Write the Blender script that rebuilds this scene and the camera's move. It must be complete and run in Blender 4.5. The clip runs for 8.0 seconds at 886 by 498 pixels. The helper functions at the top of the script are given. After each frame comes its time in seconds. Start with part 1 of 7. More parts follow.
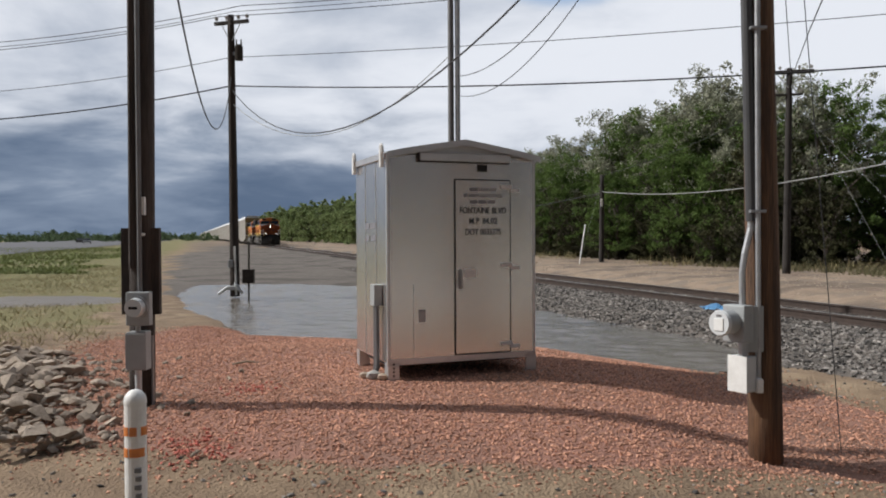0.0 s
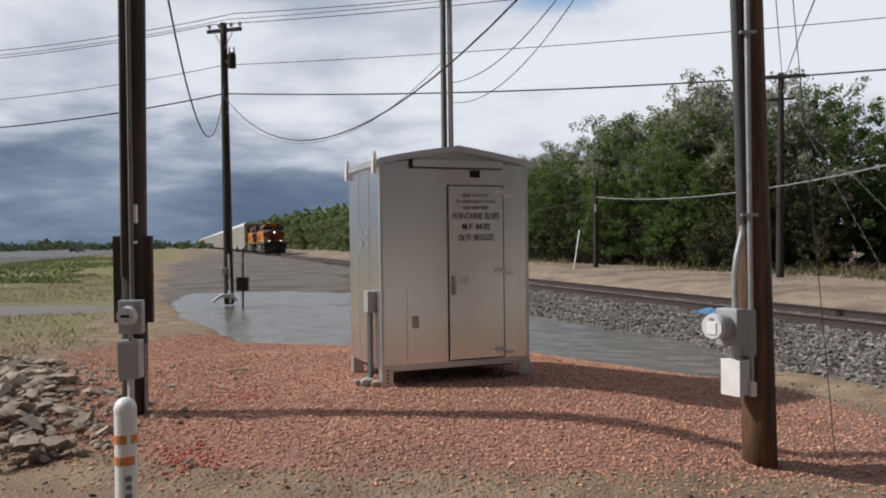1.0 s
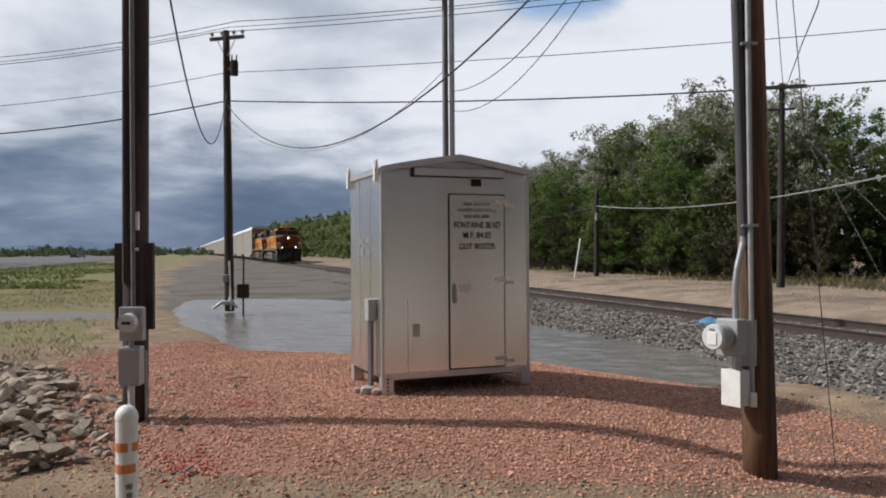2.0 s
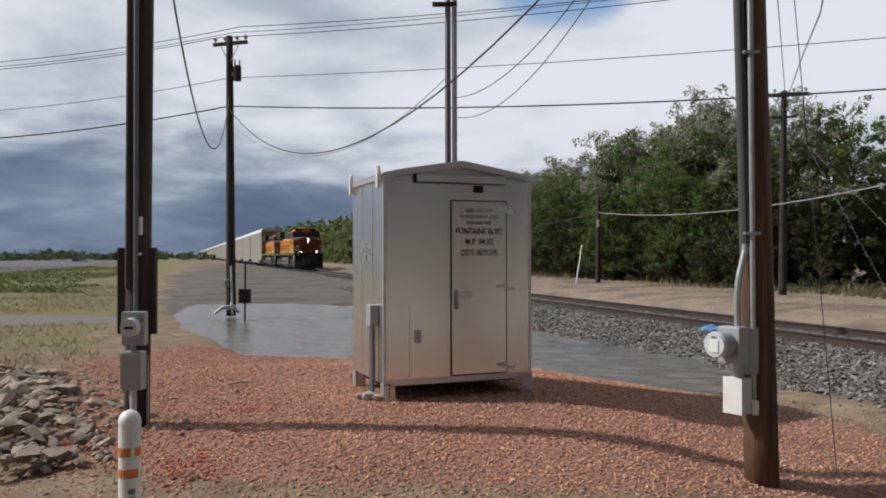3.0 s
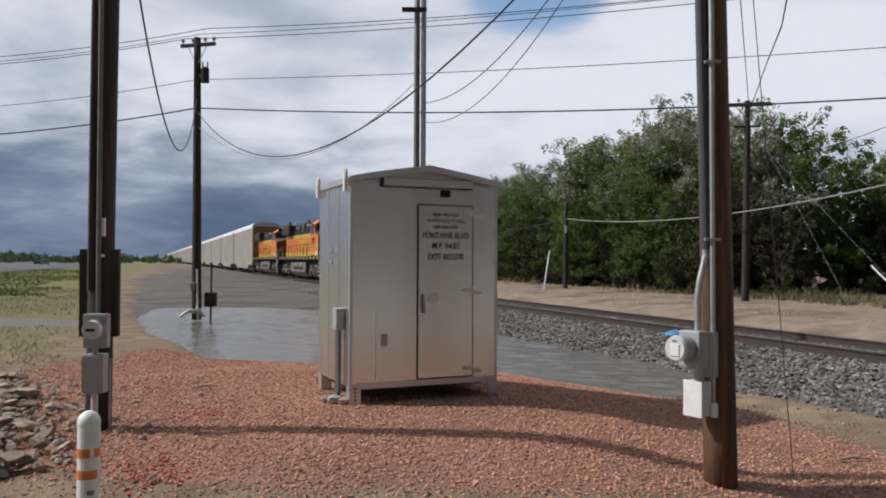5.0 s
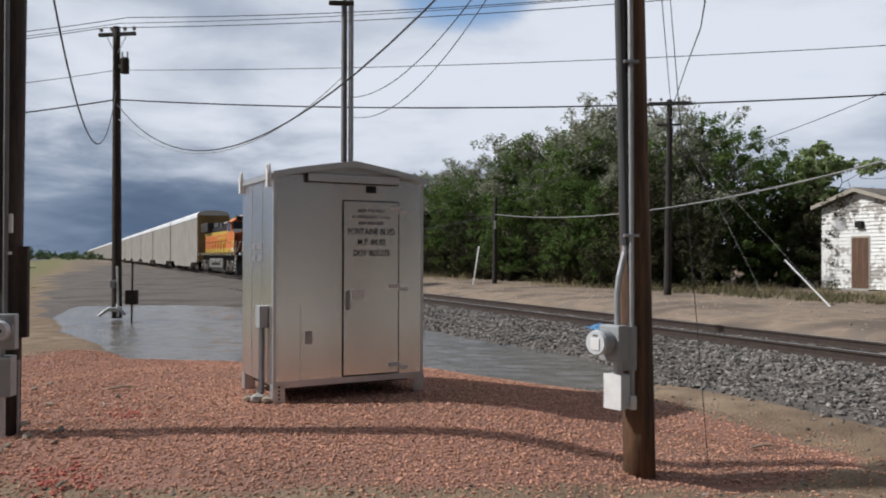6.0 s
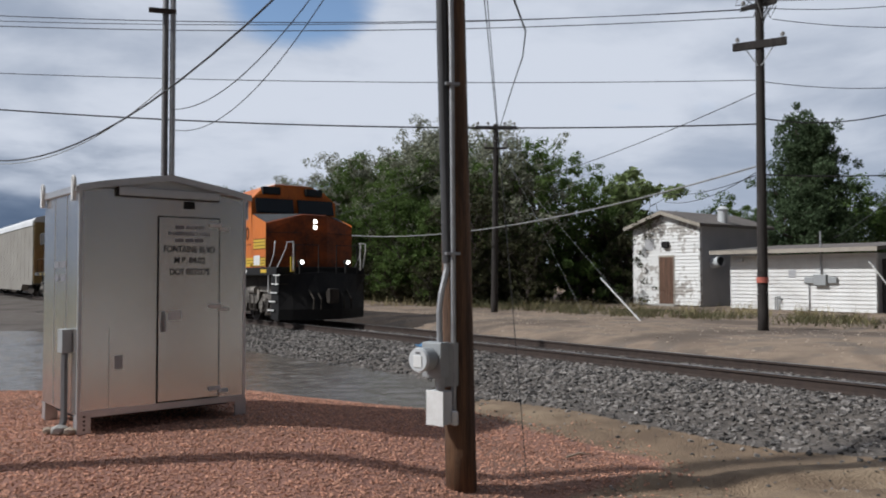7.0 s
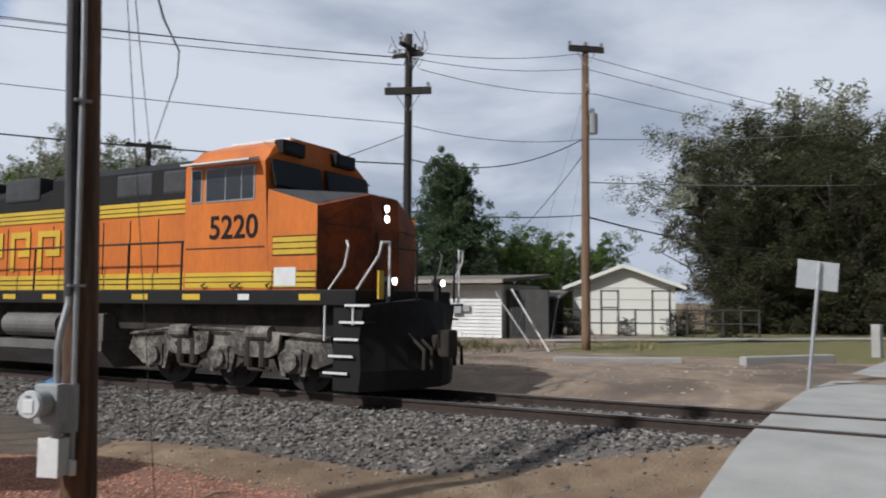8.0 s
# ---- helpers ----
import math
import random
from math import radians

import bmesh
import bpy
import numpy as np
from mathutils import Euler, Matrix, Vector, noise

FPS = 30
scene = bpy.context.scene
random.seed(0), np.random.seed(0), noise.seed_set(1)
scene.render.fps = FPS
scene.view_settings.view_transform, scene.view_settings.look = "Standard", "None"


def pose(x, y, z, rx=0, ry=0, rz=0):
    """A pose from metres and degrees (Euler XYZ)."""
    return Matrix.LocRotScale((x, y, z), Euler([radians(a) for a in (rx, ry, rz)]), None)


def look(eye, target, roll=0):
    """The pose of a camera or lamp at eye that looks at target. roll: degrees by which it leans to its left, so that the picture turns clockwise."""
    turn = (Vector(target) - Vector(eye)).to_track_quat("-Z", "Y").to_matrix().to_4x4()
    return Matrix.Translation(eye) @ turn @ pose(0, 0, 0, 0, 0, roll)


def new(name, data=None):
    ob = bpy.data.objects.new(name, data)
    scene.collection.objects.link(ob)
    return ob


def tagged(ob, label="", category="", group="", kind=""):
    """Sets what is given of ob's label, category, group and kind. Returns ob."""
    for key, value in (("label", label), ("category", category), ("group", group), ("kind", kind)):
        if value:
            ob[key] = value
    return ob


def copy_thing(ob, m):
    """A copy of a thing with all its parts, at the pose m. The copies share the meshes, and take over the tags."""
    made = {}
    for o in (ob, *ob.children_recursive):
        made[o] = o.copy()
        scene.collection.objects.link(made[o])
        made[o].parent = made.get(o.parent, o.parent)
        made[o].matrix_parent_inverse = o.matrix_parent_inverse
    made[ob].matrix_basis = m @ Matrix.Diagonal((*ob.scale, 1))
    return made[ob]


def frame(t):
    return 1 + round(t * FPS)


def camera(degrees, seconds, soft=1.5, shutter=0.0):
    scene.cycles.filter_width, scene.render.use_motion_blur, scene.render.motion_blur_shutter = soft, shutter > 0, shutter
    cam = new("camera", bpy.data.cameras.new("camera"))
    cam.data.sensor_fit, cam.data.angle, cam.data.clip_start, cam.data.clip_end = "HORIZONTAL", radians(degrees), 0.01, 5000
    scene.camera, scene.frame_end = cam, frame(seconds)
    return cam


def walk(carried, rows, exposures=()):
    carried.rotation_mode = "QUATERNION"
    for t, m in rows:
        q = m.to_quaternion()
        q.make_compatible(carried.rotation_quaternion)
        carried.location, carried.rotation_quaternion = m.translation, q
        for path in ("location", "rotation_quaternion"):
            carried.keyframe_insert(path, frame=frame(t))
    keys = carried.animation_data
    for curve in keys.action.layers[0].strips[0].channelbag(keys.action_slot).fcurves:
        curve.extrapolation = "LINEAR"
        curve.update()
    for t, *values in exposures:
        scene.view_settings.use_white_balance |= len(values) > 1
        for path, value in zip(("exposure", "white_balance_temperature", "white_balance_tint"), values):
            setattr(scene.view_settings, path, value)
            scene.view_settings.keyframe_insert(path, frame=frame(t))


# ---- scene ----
cam = camera(58.0, 8.0, soft=1.9, shutter=0.12)
PATH = [
    (0, (0.243, -0.664, 1.595), (0.192, 1.335, 1.561), -0.3),
    (0.5, (0.262, -0.67, 1.589), (0.217, 1.33, 1.581), -0.4),
    (1, (0.261, -0.662, 1.589), (0.223, 1.338, 1.571), -0.7),
    (2.5, (0.254, -0.681, 1.601), (0.213, 1.319, 1.614), -0.2),
    (3, (0.251, -0.686, 1.602), (0.208, 1.313, 1.618), -0.1),
    (3.5, (0.26, -0.7, 1.601), (0.224, 1.299, 1.613), 0.3),
    (4, (0.271, -0.711, 1.602), (0.277, 1.289, 1.635), 0.3),
    (5.5, (0.29, -0.726, 1.585), (0.361, 1.273, 1.609), 0.4),
    (6, (0.341, -0.708, 1.599), (0.547, 1.281, 1.617), 0.1),
    (6.5, (0.383, -0.691, 1.582), (0.78, 1.269, 1.612), 0.1),
    (7, (0.44, -0.683, 1.589), (1.05, 1.22, 1.655), -0.1),
    (7.5, (0.503, -0.735, 1.629), (1.424, 1.039, 1.719), 0.0),
    (8, (0.585, -0.76, 1.665), (1.914, 0.729, 1.797), 0.3),
]
EXPOSURE = [(0, 0.06, 6350, 10), (1, 0.04, 6350, 10), (2.5, 0.10, 6350, 10), (3, -0.03, 6350, 10), (4, -0.03, 6300, 10), (6, -0.04, 6150, 10), (7, -0.22, 6000, 10), (8, -0.2, 6000, 10)]
walk(cam, [(t, look(eye, target, roll)) for t, eye, target, roll in PATH], EXPOSURE)

# ---- world and sun ----
SUN_TRAVEL, SUN_UP = Vector((0.998, -0.06)), 40.0


def sky():
    w = bpy.data.worlds.new("sky")
    scene.world = w
    w.use_nodes = True
    nt = w.node_tree
    N, L = nt.nodes, nt.links
    N.clear()
    out, bg = N.new("ShaderNodeOutputWorld"), N.new("ShaderNodeBackground")
    L.new(bg.outputs[0], out.inputs[0])
    co, sep = N.new("ShaderNodeTexCoord"), N.new("ShaderNodeSeparateXYZ")
    L.new(co.outputs["Generated"], sep.inputs[0])

    def m(op, a, b=None, c=None, clamp=False):
        n = N.new("ShaderNodeMath")
        n.operation, n.use_clamp = op, clamp
        for i, v in enumerate((a, b, c)):
            if v is None:
                continue
            if isinstance(v, (int, float)):
                n.inputs[i].default_value = v
            else:
                L.new(v, n.inputs[i])
        return n.outputs[0]

    def ramp(v, a, b, lo=0.0, hi=1.0):
        n = N.new("ShaderNodeMapRange")
        n.interpolation_type = "SMOOTHSTEP"
        L.new(v, n.inputs[0])
        for i, k in enumerate((a, b, lo, hi)):
            n.inputs[i + 1].default_value = k
        return n.outputs[0]

    def mix(f, a, b):
        n = N.new("ShaderNodeMix")
        n.data_type = "RGBA"
        if isinstance(f, (int, float)):
            n.inputs[0].default_value = f
        else:
            L.new(f, n.inputs[0])
        for i, v in ((6, a), (7, b)):
            if isinstance(v, tuple):
                n.inputs[i].default_value = (*v, 1)
            else:
                L.new(v, n.inputs[i])
        return n.outputs[2]

    up = m("MAXIMUM", sep.outputs[2], 0.0)
    k = m("ADD", up, 0.20)
    comb = N.new("ShaderNodeCombineXYZ")
    L.new(m("DIVIDE", sep.outputs[0], k), comb.inputs[0])
    L.new(m("DIVIDE", sep.outputs[1], k), comb.inputs[1])

    def clouds(scale, detail, rough, dist, shift):
        mp = N.new("ShaderNodeMapping")
        mp.inputs[1].default_value = (shift, shift * 0.7, 3.0)
        L.new(comb.outputs[0], mp.inputs[0])
        n = N.new("ShaderNodeTexNoise")
        n.inputs["Scale"].default_value, n.inputs["Detail"].default_value = scale, detail
        n.inputs["Roughness"].default_value, n.inputs["Distortion"].default_value = rough, dist
        L.new(mp.outputs[0], n.inputs[0])
        return n.outputs[0]

    big, fine = clouds(0.62, 4, 0.5, 0.2, 2.3), clouds(2.1, 7, 0.55, 0.3, 7.1)
    # flat layers, drawn out along the horizon
    flat = N.new("ShaderNodeMapping")
    flat.inputs[3].default_value = (1.0, 1.0, 3.6)
    L.new(co.outputs["Generated"], flat.inputs[0])
    bank = N.new("ShaderNodeTexNoise")
    bank.inputs["Scale"].default_value, bank.inputs["Detail"].default_value, bank.inputs["Roughness"].default_value = 2.3, 6, 0.5
    bank.inputs["Distortion"].default_value = 0.35
    L.new(flat.outputs[0], bank.inputs[0])
    layers = bank.outputs[0]
    tone = m("ADD", m("ADD", m("MULTIPLY", big, 0.40), m("MULTIPLY", fine, 0.26)), m("MULTIPLY", layers, 0.34))
    tone = m("ADD", tone, m("MULTIPLY", m("MAXIMUM", sep.outputs[0], 0.0), 0.04))
    grey = mix(ramp(tone, 0.385, 0.545), (0.41, 0.455, 0.535), (0.77, 0.79, 0.835))
    # unseen sky behind the camera, darkened to dim the faces turned that way
    grey = mix(ramp(m("ADD", m("MULTIPLY", sep.outputs[1], 0.9), m("MULTIPLY", sep.outputs[0], -0.3)), 0.0, -0.32), grey, (0.075, 0.085, 0.105))
    # a blue-grey band along the horizon
    band = ramp(m("ADD", sep.outputs[2], m("MULTIPLY", m("SUBTRACT", tone, 0.5), 0.5)), 0.05, 0.20, 0.6, 0.0)
    grey = mix(m("MULTIPLY", band, ramp(sep.outputs[1], 0.0, 0.3)), grey, (0.42, 0.475, 0.565))
    # the storm stands low over the plain, where the line comes from
    storm = m("ADD", m("MULTIPLY", sep.outputs[0], -0.62), m("MULTIPLY", sep.outputs[1], 0.785))
    low = ramp(m("ADD", sep.outputs[2], m("MULTIPLY", m("SUBTRACT", tone, 0.5), 0.55)), 0.075, 0.165, 1.0, 0.0)
    dark = m("MULTIPLY", ramp(storm, 0.52, 0.90), low)
    rain = mix(ramp(m("ADD", m("MULTIPLY", layers, 0.7), m("MULTIPLY", fine, 0.3)), 0.40, 0.60), (0.085, 0.128, 0.205), (0.215, 0.27, 0.36))
    grey = mix(m("MULTIPLY", dark, 0.95), grey, rain)
    nish = N.new("ShaderNodeTexSky")
    nish.sky_type, nish.sun_disc = "NISHITA", False
    nish.sun_elevation, nish.sun_rotation = radians(SUN_UP), math.atan2(-SUN_TRAVEL.x, -SUN_TRAVEL.y)
    scaled = N.new("ShaderNodeVectorMath")
    scaled.operation = "SCALE"
    scaled.inputs[3].default_value = 0.15
    L.new(nish.outputs[0], scaled.inputs[0])
    # one blue gap in the cloud, wider than high
    u = m("DIVIDE", m("SUBTRACT", m("DIVIDE", sep.outputs[0], m("MAXIMUM", sep.outputs[1], 0.05)), 0.135), 0.105)
    v = m("DIVIDE", m("SUBTRACT", sep.outputs[2], 0.335), 0.070)
    ring = m("ADD", m("ADD", m("MULTIPLY", u, u), m("MULTIPLY", v, v)), m("MULTIPLY", m("SUBTRACT", big, 0.5), 0.8))
    near = m("MULTIPLY", ramp(m("ADD", ring, m("MULTIPLY", m("SUBTRACT", fine, 0.5), 1.6)), 1.2, 0.35), ramp(sep.outputs[1], 0.3, 0.5))
    rest = ramp(big, 0.66, 0.74)
    L.new(mix(m("MAXIMUM", near, rest), grey, scaled.outputs[0]), bg.inputs[0])
    bg.inputs[1].default_value = 1.0


sky()
sun = new("sun", bpy.data.lights.new("sun", "SUN"))
sun.data.energy, sun.data.angle, sun.data.color = 3.9, radians(1.2), (1.0, 0.955, 0.89)
sun.matrix_world = look((0, 0, 60), (SUN_TRAVEL.x * 10, SUN_TRAVEL.y * 10, 60 - 10 * math.tan(radians(SUN_UP))))

# ---- materials ----
def material(name, colour, rough=0.7, metal=0.0, dark=None, scale=6.0, amount=0.5, bump=0.2, fine=60.0, spread=0.0, stretch=(1, 1, 1), coord="Object", island=False, emit=0.0, spec=0.5, thin=0.0):
    """A surface with stains (scale), grain (fine) and relief; spread varies it from object to object."""
    mt = bpy.data.materials.new(name)
    mt.use_nodes = True
    N, L = mt.node_tree.nodes, mt.node_tree.links
    b = N["Principled BSDF"]
    b.inputs["Roughness"].default_value, b.inputs["Metallic"].default_value = rough, metal
    b.inputs["Specular IOR Level"].default_value = spec
    co, mp = N.new("ShaderNodeTexCoord"), N.new("ShaderNodeMapping")
    mp.inputs[3].default_value = stretch
    L.new(co.outputs[coord], mp.inputs[0])
    n1, n2 = N.new("ShaderNodeTexNoise"), N.new("ShaderNodeTexNoise")
    for n, s, d in ((n1, scale, 5), (n2, fine, 3)):
        n.inputs["Scale"].default_value, n.inputs["Detail"].default_value = s, d
        L.new(mp.outputs[0], n.inputs[0])
    dark = dark or tuple(c * 0.55 for c in colour)
    r1 = N.new("ShaderNodeMapRange")
    L.new(n1.outputs[0], r1.inputs[0])
    r1.inputs[1].default_value, r1.inputs[2].default_value = 0.32, 0.68
    r1.inputs[4].default_value = amount
    r2 = N.new("ShaderNodeMapRange")
    L.new(n2.outputs[0], r2.inputs[0])
    r2.inputs[1].default_value, r2.inputs[2].default_value = 0.3, 0.7
    r2.inputs[4].default_value = amount * 0.5
    add = N.new("ShaderNodeMath")
    add.use_clamp = True
    L.new(r1.outputs[0], add.inputs[0])
    L.new(r2.outputs[0], add.inputs[1])
    mx = N.new("ShaderNodeMix")
    mx.data_type = "RGBA"
    mx.inputs[6].default_value, mx.inputs[7].default_value = (*colour, 1), (*dark, 1)
    L.new(add.outputs[0], mx.inputs[0])
    col = mx.outputs[2]
    if spread:
        hsv = N.new("ShaderNodeHueSaturation")
        rnd = N.new("ShaderNodeNewGeometry") if island else N.new("ShaderNodeObjectInfo")
        r3 = N.new("ShaderNodeMapRange")
        L.new(rnd.outputs["Random Per Island" if island else "Random"], r3.inputs[0])
        r3.inputs[3].default_value, r3.inputs[4].default_value = 1 - spread, 1 + spread
        L.new(r3.outputs[0], hsv.inputs["Value"])
        L.new(col, hsv.inputs["Color"])
        col = hsv.outputs[0]
    L.new(col, b.inputs["Base Color"])
    if bump:
        bp = N.new("ShaderNodeBump")
        bp.inputs["Strength"].default_value, bp.inputs["Distance"].default_value = bump, 0.02
        L.new(n2.outputs[0], bp.inputs["Height"])
        L.new(bp.outputs[0], b.inputs["Normal"])
    if thin:
        glow, join = N.new("ShaderNodeBsdfTranslucent"), N.new("ShaderNodeMixShader")
        L.new(col, glow.inputs["Color"])
        join.inputs[0].default_value = thin
        L.new(b.outputs[0], join.inputs[1])
        L.new(glow.outputs[0], join.inputs[2])
        L.new(join.outputs[0], N["Material Output"].inputs["Surface"])
    if emit:
        b.inputs["Emission Color"].default_value, b.inputs["Emission Strength"].default_value = (*colour, 1), emit
    return mt


def weathered(name, amount=0.52):
    """Breaks paint up into grey patches: peeling, and dappled tree shade put into the colour."""
    N, L = M[name].node_tree.nodes, M[name].node_tree.links
    co, big, small = N.new("ShaderNodeTexCoord"), N.new("ShaderNodeTexNoise"), N.new("ShaderNodeTexNoise")
    for n, sc, dt in ((big, 0.75, 2), (small, 5.0, 6)):
        n.inputs["Scale"].default_value, n.inputs["Detail"].default_value = sc, dt
        L.new(co.outputs["Object"], n.inputs[0])
    ad, rg = N.new("ShaderNodeMath"), N.new("ShaderNodeMapRange")
    L.new(big.outputs[0], ad.inputs[0])
    L.new(small.outputs[0], ad.inputs[1])
    L.new(ad.outputs[0], rg.inputs[0])
    rg.inputs[1].default_value, rg.inputs[2].default_value = 2 * amount, 2 * amount + 0.08
    for n in N:
        if n.type == "MIX":
            L.new(rg.outputs[0], n.inputs[0])


